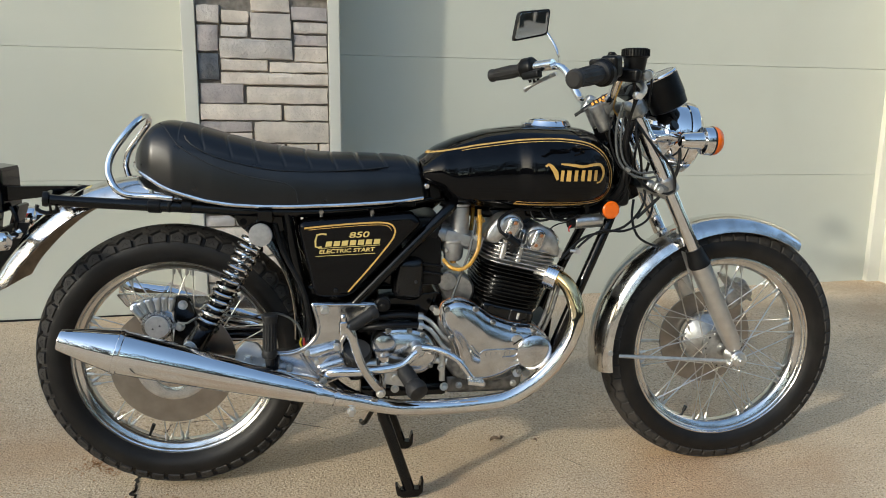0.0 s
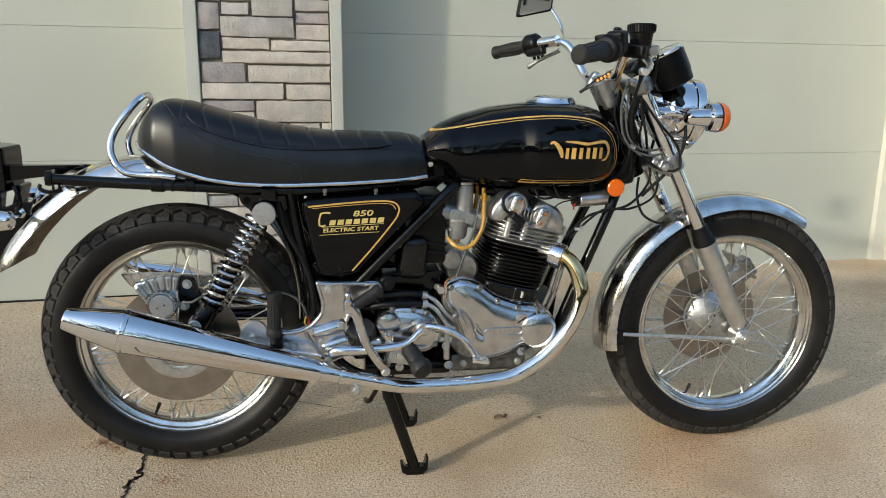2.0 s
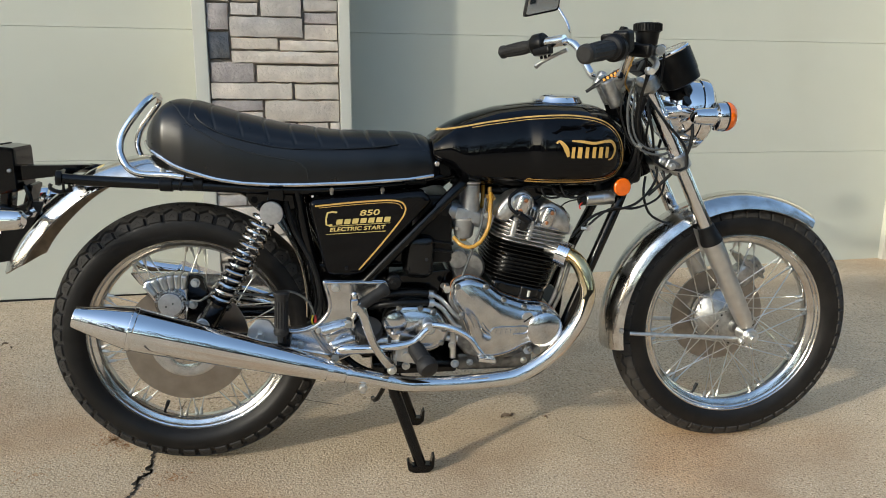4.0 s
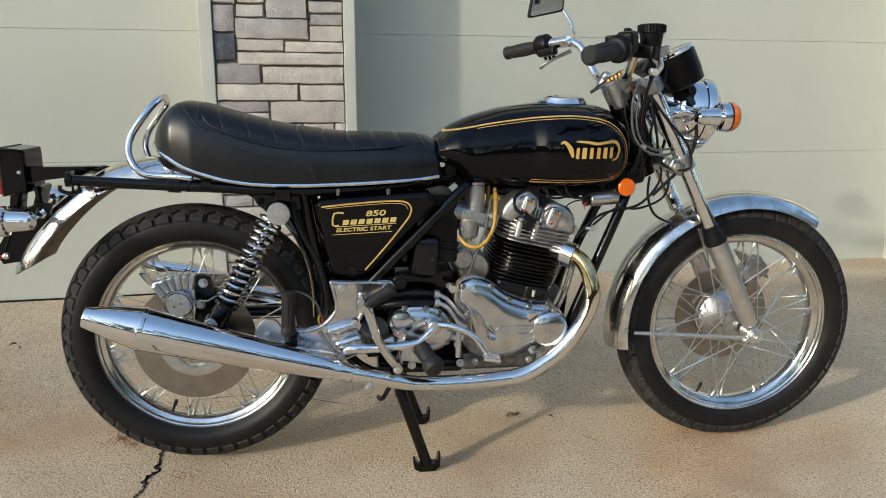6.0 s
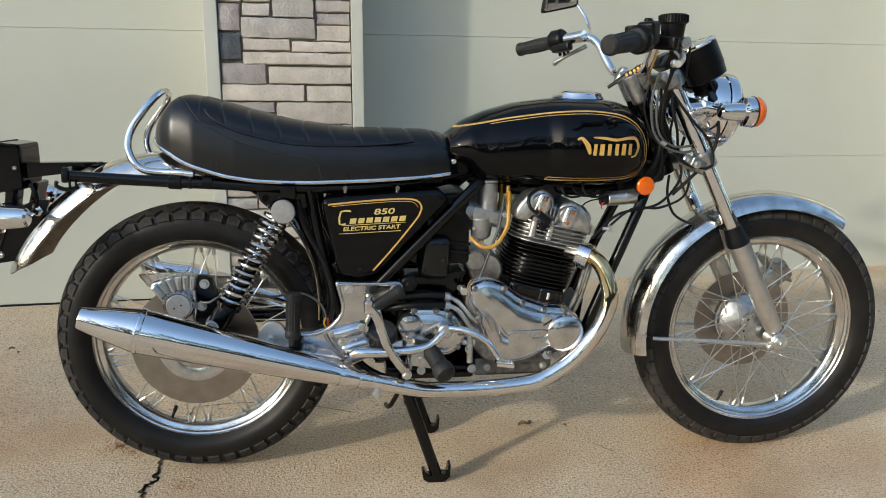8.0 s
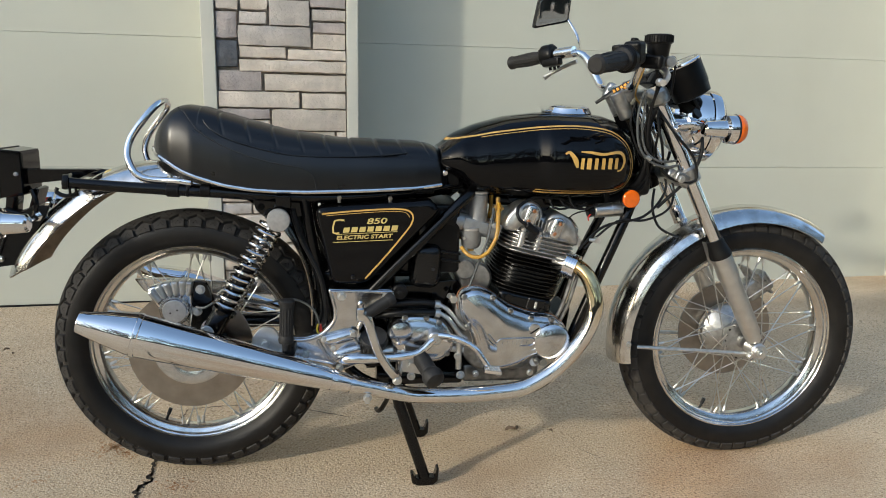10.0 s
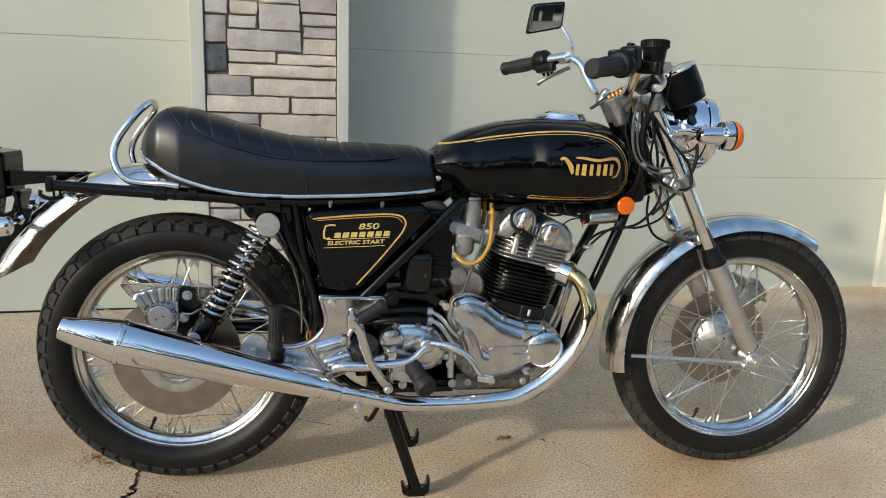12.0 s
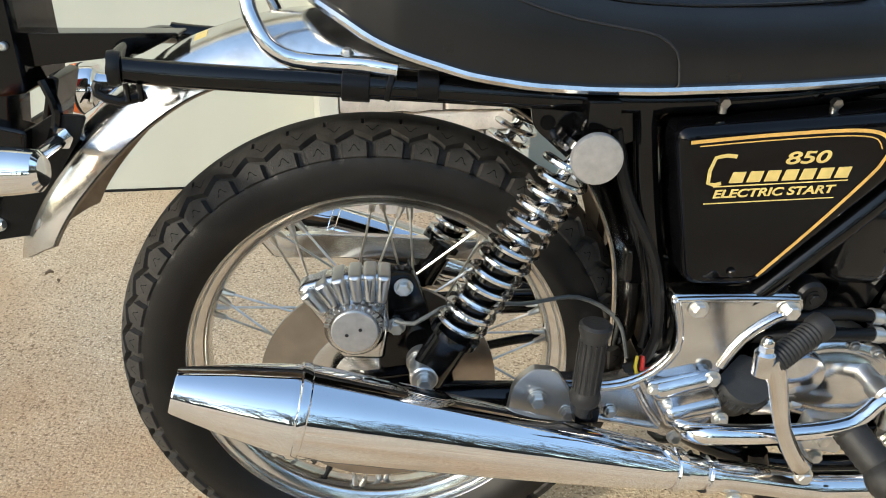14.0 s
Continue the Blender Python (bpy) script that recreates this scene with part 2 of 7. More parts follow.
def tube(pts, r, n=10, step=0.012, smooth=True, flat=1.0):
    """A round bar along points; r: one radius or one for each given point."""
    raw = [Vector(q) for q in pts]
    line = curve_points(raw, step) if smooth else raw
    if isinstance(r, (list, tuple)):
        d0 = np.cumsum([0] + [(raw[i + 1] - raw[i]).length for i in range(len(raw) - 1)])
        d1 = np.cumsum([0] + [(line[i + 1] - line[i]).length for i in range(len(line) - 1)])
        rs = [float(q) for q in np.interp(d1 / d1[-1], d0 / d0[-1], r)]
    else:
        rs = [r] * len(line)
    bm = bmesh.new()
    rings, side = [], None
    for i, p in enumerate(line):
        t = (line[min(i + 1, len(line) - 1)] - line[max(i - 1, 0)]).normalized()
        if side is None:
            side = t.orthogonal().normalized()
        side = (side - t * side.dot(t)).normalized()
        up = t.cross(side)
        rings.append([bm.verts.new(p + rs[i] * (math.cos(a) * side + flat * math.sin(a) * up)) for a in (2 * math.pi * k / n for k in range(n))])
    for a, b in zip(rings, rings[1:]):
        for k in range(n):
            bm.faces.new((a[k], a[(k + 1) % n], b[(k + 1) % n], b[k]))
    bm.faces.new(rings[0][::-1])
    bm.faces.new(rings[-1])
    return bm


def lathe(profile, m=None, n=32, closed=False):
    """Turns (radius, height) pairs round the local z axis of m."""
    m = m or Matrix.Identity(4)
    bm = bmesh.new()
    rings = []
    for r, h in profile:
        if r < 1e-6:
            rings.append([bm.verts.new(m @ Vector((0, 0, h)))])
        else:
            rings.append([bm.verts.new(m @ Vector((r * math.cos(2 * math.pi * k / n), r * math.sin(2 * math.pi * k / n), h))) for k in range(n)])
    pairs = list(zip(rings, rings[1:])) + ([(rings[-1], rings[0])] if closed else [])
    for a, b in pairs:
        for k in range(n):
            q = (k + 1) % n
            if len(a) == 1 and len(b) > 1:
                bm.faces.new((a[0], b[q], b[k]))
            elif len(b) == 1 and len(a) > 1:
                bm.faces.new((a[k], a[q], b[0]))
            elif len(a) > 1:
                bm.faces.new((a[k], a[q], b[q], b[k]))
    if not closed:
        for ring in (rings[0], rings[-1]):
            if len(ring) > 2:
                bm.faces.new(ring)
    return bm


def axis(p, d):
    """A matrix at p whose z axis points along d."""
    return Matrix.Translation(p) @ Vector(d).to_track_quat("Z", "Y").to_matrix().to_4x4()


def along_y(x, y, z):
    """Local z points to the bike's right side (-y)."""
    return axis((x, y, z), (0, -1, 0))


def cyl(p, q, r, r2=None, n=24, bevel=0.0):
    p, q = Vector(p), Vector(q)
    h = (q - p).length
    r2 = r if r2 is None else r2
    prof = [(max(r - bevel, 0), 0), (r, bevel), (r2, h - bevel), (max(r2 - bevel, 0), h)] if bevel else [(r, 0), (r2, h)]
    return lathe(prof, axis(p, q - p), n)


def rbox(size, m=None, bevel=0.004, seg=2):
    bm = bmesh.new()
    bmesh.ops.create_cube(bm, size=1, matrix=Matrix.Diagonal((*size, 1)))
    if bevel:
        bmesh.ops.bevel(bm, geom=bm.edges[:], offset=bevel, segments=seg, affect="EDGES", profile=0.5)
    if m:
        bm.transform(m)
    return bm


def rounded(outline, r, seg=5):
    """Rounds the corners of a flat outline; r: one radius or one a corner."""
    out, n = [], len(outline)
    for i in range(n):
        a, b, c = (Vector(outline[(i + k) % n]) for k in (-1, 0, 1))
        rad = r[i] if isinstance(r, (list, tuple)) else r
        u, v = (a - b), (c - b)
        k = min(rad, u.length * 0.45, v.length * 0.45)
        p, q = b + u.normalized() * k, b + v.normalized() * k
        for s in range(seg + 1):
            t = s / seg
            out.append(tuple((1 - t) ** 2 * p + 2 * t * (1 - t) * b + t * t * q))
    return out


def prism(outline, y0, y1, bevel=0.004, seg=2, dish=0.0):
    """A plate with an (x, z) outline; its face at y0 has a rounded rim, the back is at y1."""
    bm = bmesh.new()
    steps = [(0.0, y1)] + [(bevel * (1 - math.cos(math.pi / 2 * k / seg)), y0 + (1 if y1 > y0 else -1) * bevel * (1 - math.sin(math.pi / 2 * k / seg))) for k in range(seg + 1)]
    n = len(outline)
    pts = [Vector(p) for p in outline]
    area = sum(pts[i].x * pts[(i + 1) % n].y - pts[(i + 1) % n].x * pts[i].y for i in range(n))
    sign = 1 if area > 0 else -1
    norm = []
    for i in range(n):
        t = (pts[(i + 1) % n] - pts[i - 1]).normalized()
        norm.append(Vector((-t.y, t.x)) * sign)
    rings = [[bm.verts.new((p.x + nn.x * d, y, p.y + nn.y * d)) for p, nn in zip(pts, norm)] for d, y in steps]
    for a, b in zip(rings, rings[1:]):
        for k in range(n):
            bm.faces.new((a[k], a[(k + 1) % n], b[(k + 1) % n], b[k]))
    if dish:
        cx, cz = sum(p.x for p in pts) / n, sum(p.y for p in pts) / n
        top = rings[-1]
        out = 1 if y0 > y1 else -1
        for k, h in ((0.9, 0.30), (0.75, 0.62), (0.5, 0.90), (0.25, 1.0)):
            ring = [bm.verts.new((cx + (v.co.x - cx) * k, y0 + out * dish * h, cz + (v.co.z - cz) * k)) for v in top]
            rings.append(ring)
            a = rings[-2]
            for q in range(n):
                bm.faces.new((a[q], a[(q + 1) % n], ring[(q + 1) % n], ring[q]))
    bm.faces.new(rings[0])
    f = bm.faces.new(rings[-1])
    bmesh.ops.triangulate(bm, faces=[f])
    return bm


def loft(rings, close=True):
    bm = bmesh.new()
    vs = [[bm.verts.new(p) for p in r] for r in rings]
    n = len(vs[0])
    for a, b in zip(vs, vs[1:]):
        for k in range(n):
            bm.faces.new((a[k], a[(k + 1) % n], b[(k + 1) % n], b[k]))
    if close:
        bm.faces.new(vs[0][::-1])
        bm.faces.new(vs[-1])
    return bm


def hex_bolt(p, d, r=0.006, h=0.006):
    """A hexagon head with a small washer."""
    m = axis(p, d)
    return joined(lathe([(r * 1.35, -0.001), (r * 1.35, 0.0012)], m, 16), lathe([(r, 0.0012), (r, h * 0.85), (r * 0.82, h)], m, 6))


def screw(p, d=(0, -1, 0), r=0.005, h=0.004):
    return lathe([(r, -0.004), (r, h * 0.6), (r * 0.7, h), (0.0, h)], axis(p, d), 12)


def smooth_table(xs, table, width=0.012):
    """Values of a table of (x, value), softened."""
    t = np.array(table)
    off = np.linspace(-1, 1, 9) * width
    return np.mean([np.interp(xs + o, t[:, 0], t[:, 1]) for o in off], axis=0)


def mirrored(pts):
    return [(x, -y, z) for x, y, z in pts]


def text_mesh(body, size, m, shear=0.0, depth=0.0004, stretch=1.0, bold=0.0):
    """Letters of the built-in font as a bmesh; local x runs along the line, local y up."""
    cu = bpy.data.curves.new("letters", "FONT")
    cu.body, cu.size, cu.shear, cu.extrude, cu.align_x, cu.offset = body, size, shear, depth, "LEFT", bold
    ob = bpy.data.objects.new("letters", cu)
    scene.collection.objects.link(ob)
    me = bpy.data.meshes.new_from_object(ob.evaluated_get(bpy.context.evaluated_depsgraph_get()))
    bm = bmesh.new()
    bm.from_mesh(me)
    bpy.data.objects.remove(ob)
    bpy.data.curves.remove(cu)
    bpy.data.meshes.remove(me)
    bm.transform(m @ Matrix.Diagonal((stretch, 1, 1, 1)))
    return bm


# ---- ground ----
def ground_z(x, y):
    """The drive lies level under the bike and rises to the garage."""
    t = min(max(y - 0.2, 0.0), 1.6)
    return 0.050 * t * min(1.0, t / 0.3)


def build_ground():
    bm = bmesh.new()
    ys = [-2000, -200, -30, -6, -3, -1, 0, 0.2, 0.25, 0.3, 0.35, 0.4, 0.5, 0.8, 1.2, 1.8, 3, 30, 200, 2000]
    xs = [-2000, -200, -30, -8, -3, 0, 3, 8, 30, 200, 2000]
    grid = [[bm.verts.new((x, y, ground_z(x, y))) for x in xs] for y in ys]
    for a, b in zip(grid, grid[1:]):
        for k in range(len(xs) - 1):
            bm.faces.new((a[k], a[k + 1], b[k + 1], b[k]))
    return tagged(part("ground", bm, CONCRETE, angle=80), "tan exposed-aggregate concrete driveway with faint stains", "driveway", kind="structure")


ground = build_ground()


def crack_strip(name, pts, width, parent):
    """An uneven ribbon on the ground, its dark colour drawn in place of an open groove."""
    rnd = random.Random(len(pts) + 7)
    bm = bmesh.new()
    rows = []
    line = curve_points([(x, y, 0) for x, y in pts], 0.006)
    for i, p in enumerate(line):
        t = (line[min(i + 1, len(line) - 1)] - line[max(i - 1, 0)]).normalized()
        nrm = Vector((-t.y, t.x, 0))
        w = width * (0.35 + 1.1 * rnd.random()) * min(1, (i + 1) / 6, (len(line) - i) / 6)
        j = nrm * (rnd.random() - 0.5) * width * 1.6
        zz = ground_z(p.x, p.y) + 0.0012
        rows.append([bm.verts.new((*(p + j + nrm * w).xy, zz)), bm.verts.new((*(p + j - nrm * w).xy, zz))])
    for a, b in zip(rows, rows[1:]):
        bm.faces.new((a[0], a[1], b[1], b[0]))
    return part(name, bm, CRACK, parent)


crack_strip("crack", [(-0.117, 0.331), (-0.13, 0.20), (-0.132, 0.044), (-0.122, -0.025), (-0.128, -0.05), (-0.114, -0.07), (-0.135, -0.10), (-0.13, -0.16), (-0.17, -0.3), (-0.16, -0.6)], 0.004, ground)
crack_strip("crack", [(-0.117, 0.331), (-0.099, 0.362), (0.067, 0.376), (0.20, 0.35), (0.295, 0.313), (0.347, 0.288), (0.38, 0.27)], 0.002, ground)
crack_strip("crack", [(-0.120, -0.015), (-0.126, -0.045), (-0.116, -0.072), (-0.134, -0.10), (-0.132, -0.15)], 0.0075, ground)
crack_strip("crack", [(1.02, 0.02), (1.05, -0.02), (1.07, -0.05)], 0.0012, ground)
rs_bm = bmesh.new()
rnd = random.Random(3)
for cx, cy, size, count in ((-0.263, 0.127, 0.055, 190), (-0.22, 0.09, 0.04, 90), (-0.05, -0.10, 0.05, 50), (-0.40, -0.05, 0.09, 60)):
    for k in range(count):
        a, d, r = rnd.random() * 6.28, abs(rnd.gauss(0, 0.6)) * size, 0.001 + 0.002 * rnd.random()
        x, y = cx + d * math.cos(a) * 1.5, cy + d * math.sin(a)
        rs_bm.faces.new([rs_bm.verts.new((x + r * math.cos(q) * (0.6 + rnd.random()), y + r * math.sin(q) * (0.6 + rnd.random()), ground_z(x, y) + 0.0008)) for q in (0, 1.05, 2.1, 3.14, 4.2, 5.2)])
tagged(part("rust_specks", rs_bm, RUST, ground), "orange rust specks on the concrete", kind="stuff")


def dead_leaf(x, y, size, turn):
    bm = bmesh.new()
    rows = []
    for i in range(7):
        t = i / 6
        w = size * 0.3 * math.sin(math.pi * (0.08 + 0.86 * t)) * (1 + 0.25 * (i % 2))
        rows.append([bm.verts.new(((t - 0.5) * size, s * w, 0.003 + 0.006 * abs(s) + 0.004 * math.sin(3 * t))) for s in (-1, 0, 1)])
    for a, b in zip(rows, rows[1:]):
        for k in range(2):
            bm.faces.new((a[k], a[k + 1], b[k + 1], b[k]))
    bm.transform(pose(x, y, ground_z(x, y) + 0.001, 0, 0, turn))
    return tagged(part("dead_leaf", bm, LEAF), "small dry brown leaf lying on the concrete", "leaf", "fallen leaves")


for lx, ly, ls, lt in ((0.853, 0.14, 0.032, 12), (0.875, 0.145, 0.02, 60), (0.97, 0.12, 0.014, 120), (-0.86, 0.86, 0.02, 30), (-0.82, 0.82, 0.014, 100), (-1.1, 0.95, 0.02, 75)):
    dead_leaf(lx, ly, ls, lt)

def build_woods():
    """A far belt of winter woods round the yard, with an uneven top."""
    bm, rnd = bmesh.new(), random.Random(5)
    n, low, top = 160, [], []
    for k in range(n):
        a = 2 * math.pi * k / n
        r = 34 + 5 * rnd.random()
        h = 3.6 + 1.6 * math.sin(a * 5 + 1) + 1.8 * rnd.random()
        low.append(bm.verts.new((r * math.cos(a), r * math.sin(a) - 4, -0.2)))
        top.append(bm.verts.new(((r + 1) * math.cos(a), (r + 1) * math.sin(a) - 4, h)))
    for k in range(n):
        q = (k + 1) % n
        bm.faces.new((low[k], low[q], top[q], top[k]))
    return tagged(part("backdrop", bm, WOODS), "far belt of bare brown winter woods", "woods", kind="structure")


build_woods()


def build_bare_trees():
    """Many leafless trees before the far belt, too far to tell apart: tapered trunks with limbs and twigs."""
    rnd = random.Random(21)
    verts, faces = [], []

    def stick(a, b, r0, r1):
        d = (b - a).normalized()
        s = d.orthogonal().normalized()
        t = d.cross(s)
        k = len(verts)
        for p, r in ((a, r0), (b, r1)):
            verts.extend(tuple(p + r * (math.cos(q) * s + math.sin(q) * t)) for q in (0.0, 2.094, 4.189))
        faces.extend([(k + i, k + (i + 1) % 3, k + 3 + (i + 1) % 3, k + 3 + i) for i in range(3)])

    SUN_FROM = math.atan2(-SUN_DIR.y, -SUN_DIR.x) % (2 * math.pi)
    for n in range(230):
        a = math.pi + math.pi * rnd.random() * 1.1 - 0.15
        if abs(a - SUN_FROM) < 0.22:
            continue
        r = 15 + 16 * rnd.random()
        base = Vector((r * math.cos(a), r * math.sin(a) - 4, 0))
        h = 7 + 6 * rnd.random()
        top = base + Vector((rnd.gauss(0, 0.5), rnd.gauss(0, 0.5), h))
        stick(base, top, 0.16 + 0.08 * rnd.random(), 0.03)
        for k in range(13):
            p = base.lerp(top, 0.3 + 0.65 * rnd.random())
            q = p + Vector((rnd.gauss(0, 1.3), rnd.gauss(0, 1.3), 0.8 + 1.6 * rnd.random()))
            stick(p, q, 0.07, 0.025)
            for j in range(4):
                c = p.lerp(q, 0.4 + 0.6 * rnd.random())
                stick(c, c + Vector((rnd.gauss(0, 0.6), rnd.gauss(0, 0.6), 0.5 * rnd.random() + 0.2)), 0.025, 0.008)
    me = bpy.data.meshes.new("bare_trees")
    me.from_pydata(verts, [], faces)
    me.materials.append(WOODS)
    return tagged(new("bare_trees", me), "far bare winter trees beyond the drive", "trees", kind="stuff")


build_bare_trees()

# ---- garage front ----
WALL = pose(0.14, 1.22, 0, 0, 0, math.degrees(math.atan(0.08)))


def slab(name, u0, u1, v0, v1, z0, z1, mt, bevel=0.003, parent=None):
    """A block of the garage front: u along it, v into it."""
    bm = rbox((u1 - u0, v1 - v0, z1 - z0), Matrix.Translation(((u0 + u1) / 2, (v0 + v1) / 2, (z0 + z1) / 2)), bevel)
    bm.transform(WALL)
    return part(name, bm, mt, parent)


DOOR_V, SILL, LINE1, LINE2 = 0.24, 0.066, 1.195, 0.655
PIER0, PIER1 = -0.279, 0.227


def garage_door(name, u0, u1):
    zs = [SILL, LINE2, LINE1, LINE1 + 0.54, LINE1 + 1.08]
    first = None
    for k, (a, b) in enumerate(zip(zs, zs[1:])):
        body = rbox((u1 - u0, 0.045, b - a - 0.001), Matrix.Translation(((u0 + u1) / 2, DOOR_V + 0.0225, (a + b) / 2)), 0.0016)
        body.transform(WALL)
        if first is None:
            first = tagged(part(name, body, DOOR, angle=12), "closed beige sectional garage door with flat panels", "garage door", kind="structure")
        else:
            part("door_panel", body, DOOR, first, angle=12)
    slab("bottom_seal", u0, u1, DOOR_V - 0.002, DOOR_V + 0.03, SILL - 0.04, SILL - 0.0005, CABLE, 0.002, first)
    return first


garage_door("door_1", -5.0, PIER0 - 0.052)
garage_door("door_2", PIER1 + 0.048, 3.12)
tagged(slab("wall_pier", PIER0 - 0.05, PIER1 + 0.045, 0.006, 0.45, -0.05, 2.75, MORTAR), "pier of stacked stone veneer in dark mortar between two garage doors", "pier", kind="structure")
wall_right = tagged(slab("wall_right", 3.25, 9.0, 0.03, 0.45, -0.05, 2.75, SIDING), "plain beige wall beside the garage door", "wall", kind="structure")
tagged(slab("wall_left", -9.0, -5.0, 0.0, 0.45, -0.05, 2.75, SIDING), "plain beige wall beside the garage door", "wall", kind="structure")
tagged(slab("wall_top", -9.0, 9.0, 0.03, 0.45, 2.35, 3.2, SIDING), "plain beige wall above the garage doors", "wall", kind="structure")
tagged(slab("wall_north", -9.0, 9.0, 0.46, 0.6, -0.05, 3.2, SIDING), "plain wall that closes the garage behind its doors", "wall", kind="structure")
for name, u0, u1, v0 in (("trim_1", PIER0 - 0.052, PIER0, -0.020), ("trim_2", PIER1, PIER1 + 0.046, -0.026), ("trim_3", 3.195, 3.25, 0.02)):
    tagged(slab(name, u0, u1, v0, DOOR_V + 0.05, 0.0, 2.38, TRIM, 0.004), "cream painted trim board at the edge of a garage door", "trim", kind="structure")
tagged(slab("trim_stop", PIER0 - 0.075, PIER0 - 0.0525, DOOR_V - 0.03, DOOR_V - 0.002, 0.06, 2.38, TRIM, 0.003), "narrow cream door stop strip", "trim", kind="structure")
tagged(slab("trim_jamb", 3.12, 3.1945, DOOR_V - 0.03, DOOR_V + 0.05, 0.03, 2.38, TRIM, 0.003), "cream painted door jamb board", "trim", kind="structure")


def stone(u0, u1, z0, z1, mt, parent):
    """One split stone: an uneven face with worn edges."""
    rnd = random.Random(int(u0 * 7919 + z0 * 104729))
    nu, nz = max(5, min(13, int((u1 - u0) / 0.024))), max(4, min(6, int((z1 - z0) / 0.014)))
    bm = bmesh.new()
    depth, lean, bow = 0.012 + 0.012 * rnd.random(), 0.006 * (rnd.random() - 0.5), 0.005 * rnd.random()
    worn = 0.0035

    def place(k, n, lo, hi):
        return lo if k == 0 else hi if k == n else lo + worn + (hi - lo - 2 * worn) * (k - 1) / (n - 2)

    rows = []
    for j in range(nz + 1):
        row = []
        for i in range(nu + 1):
            u, z = place(i, nu, u0, u1), place(j, nz, z0, z1)
            s, t = 2 * (u - u0) / (u1 - u0) - 1, 2 * (z - z0) / (z1 - z0) - 1
            if i in (0, nu) or j in (0, nz):
                u += (rnd.random() - 0.5) * 0.003
                z += (rnd.random() - 0.5) * 0.003
                v = 0.014
            else:
                v = -depth + lean * s + bow * (0.6 * s * s + 0.6 * t * t) + rnd.gauss(0, 0.0016)
                if i in (1, nu - 1) or j in (1, nz - 1):
                    v += 0.002 + 0.002 * rnd.random()
                    u += rnd.gauss(0, 0.0012)
                    z += rnd.gauss(0, 0.0012)
            row.append(bm.verts.new((u, v, z)))
        rows.append(row)
    for a, b in zip(rows, rows[1:]):
        for k in range(nu):
            bm.faces.new((a[k], a[k + 1], b[k + 1], b[k]))
    bm.transform(WALL)
    return part("stone", bm, mt, parent, angle=62)


def stones(parent):
    T, G, D, P = STONE_TAN, STONE_GREY, STONE_DARK, STONE_PURPLE
    rows = [(118, 238, 8, 152, P), (126, 245, 160, 306, D), (243, 386, 5, 70, G), (394, 610, -62, 76, G), (616, 803, -20, 43, G), (624, 803, 49, 109, P), (238, 620, 78, 187, G),
            (626, 806, 113, 197, T), (248, 492, 189, 251, T), (497, 808, 200, 258, T), (250, 812, 260, 327, T), (146, 372, 320, 432, P), (380, 812, 337, 430, T), (150, 570, 434, 524, T),
            (578, 816, 438, 525, T), (153, 420, 528, 588, P), (160, 420, 593, 650, T), (426, 822, 529, 650, T), (165, 590, 655, 745, G), (598, 762, 654, 745, T), (768, 824, 654, 745, T),
            (118, 240, -95, 2, G), (244, 390, -70, -1, T), (394, 600, -140, -67, T), (606, 803, -100, -26, P)]
    for a, b, v0, v1, mt in rows:
        vm = (v0 + v1) / 2
        left, right = 118 + 0.06 * vm, 803 + 0.032 * vm
        span = (PIER1 - PIER0) / (right - left)
        u0, u1 = PIER0 + max(0, a - left) * span, min(PIER1, PIER0 + (b - left) * span)
        stone(u0 + 0.0005, u1 - 0.0005, 1.286 - 0.00071 * v1 - 0.001, 1.286 - 0.00071 * v0 + 0.001, mt, parent)
    rnd = random.Random(11)
    for z_start, z_end in ((0.01, 0.753), (1.39, 2.35)):
        z = z_start
        while z < z_end - 0.03:
            h = min(rnd.choice((0.05, 0.06, 0.075, 0.09)), z_end - z)
            u = PIER0
            while u < PIER1 - 0.02:
                w = rnd.choice((0.12, 0.18, 0.24, 0.3))
                u2 = PIER1 if PIER1 - u - w < 0.08 else u + w
                stone(u + 0.0015, u2 - 0.0015, z + 0.0015, z + h - 0.0015, rnd.choice((T, T, T, G) if z < 0.75 else (T, T, T, G, G, P, D)), parent)
                u = u2
            z += h


# ---- motorcycle ----
bike = thing("motorcycle", "black and chrome classic twin-cylinder motorcycle on its centre stand", "motorcycle", (0.70, 0, 0))
REAR, FRONT = Vector((0, 0, 0.348)), Vector((1.448, 0, 0.332))


def tyre_skin(c, radius, half, t, a, sink=0.0):
    """A point of a tyre's skin: t across the section from the crown, a round the wheel."""
    e = abs(t)
    y = half * math.copysign(abs(math.sin(t)) ** 0.94 if e < math.pi / 2 else 1 - 0.78 * (e - math.pi / 2) ** 2, t)
    h = math.cos(t)
    h = h ** 0.86 if h > 0 else h
    r = 0.25 + (radius - 0.25) * (0.40 + 0.60 * h if h > 0 else 0.40 + 0.66 * h) - sink * max(h, 0.1)
    y -= sink * math.sin(t)
    return (c.x + r * math.cos(a), c.y + y, c.z + r * math.sin(a))


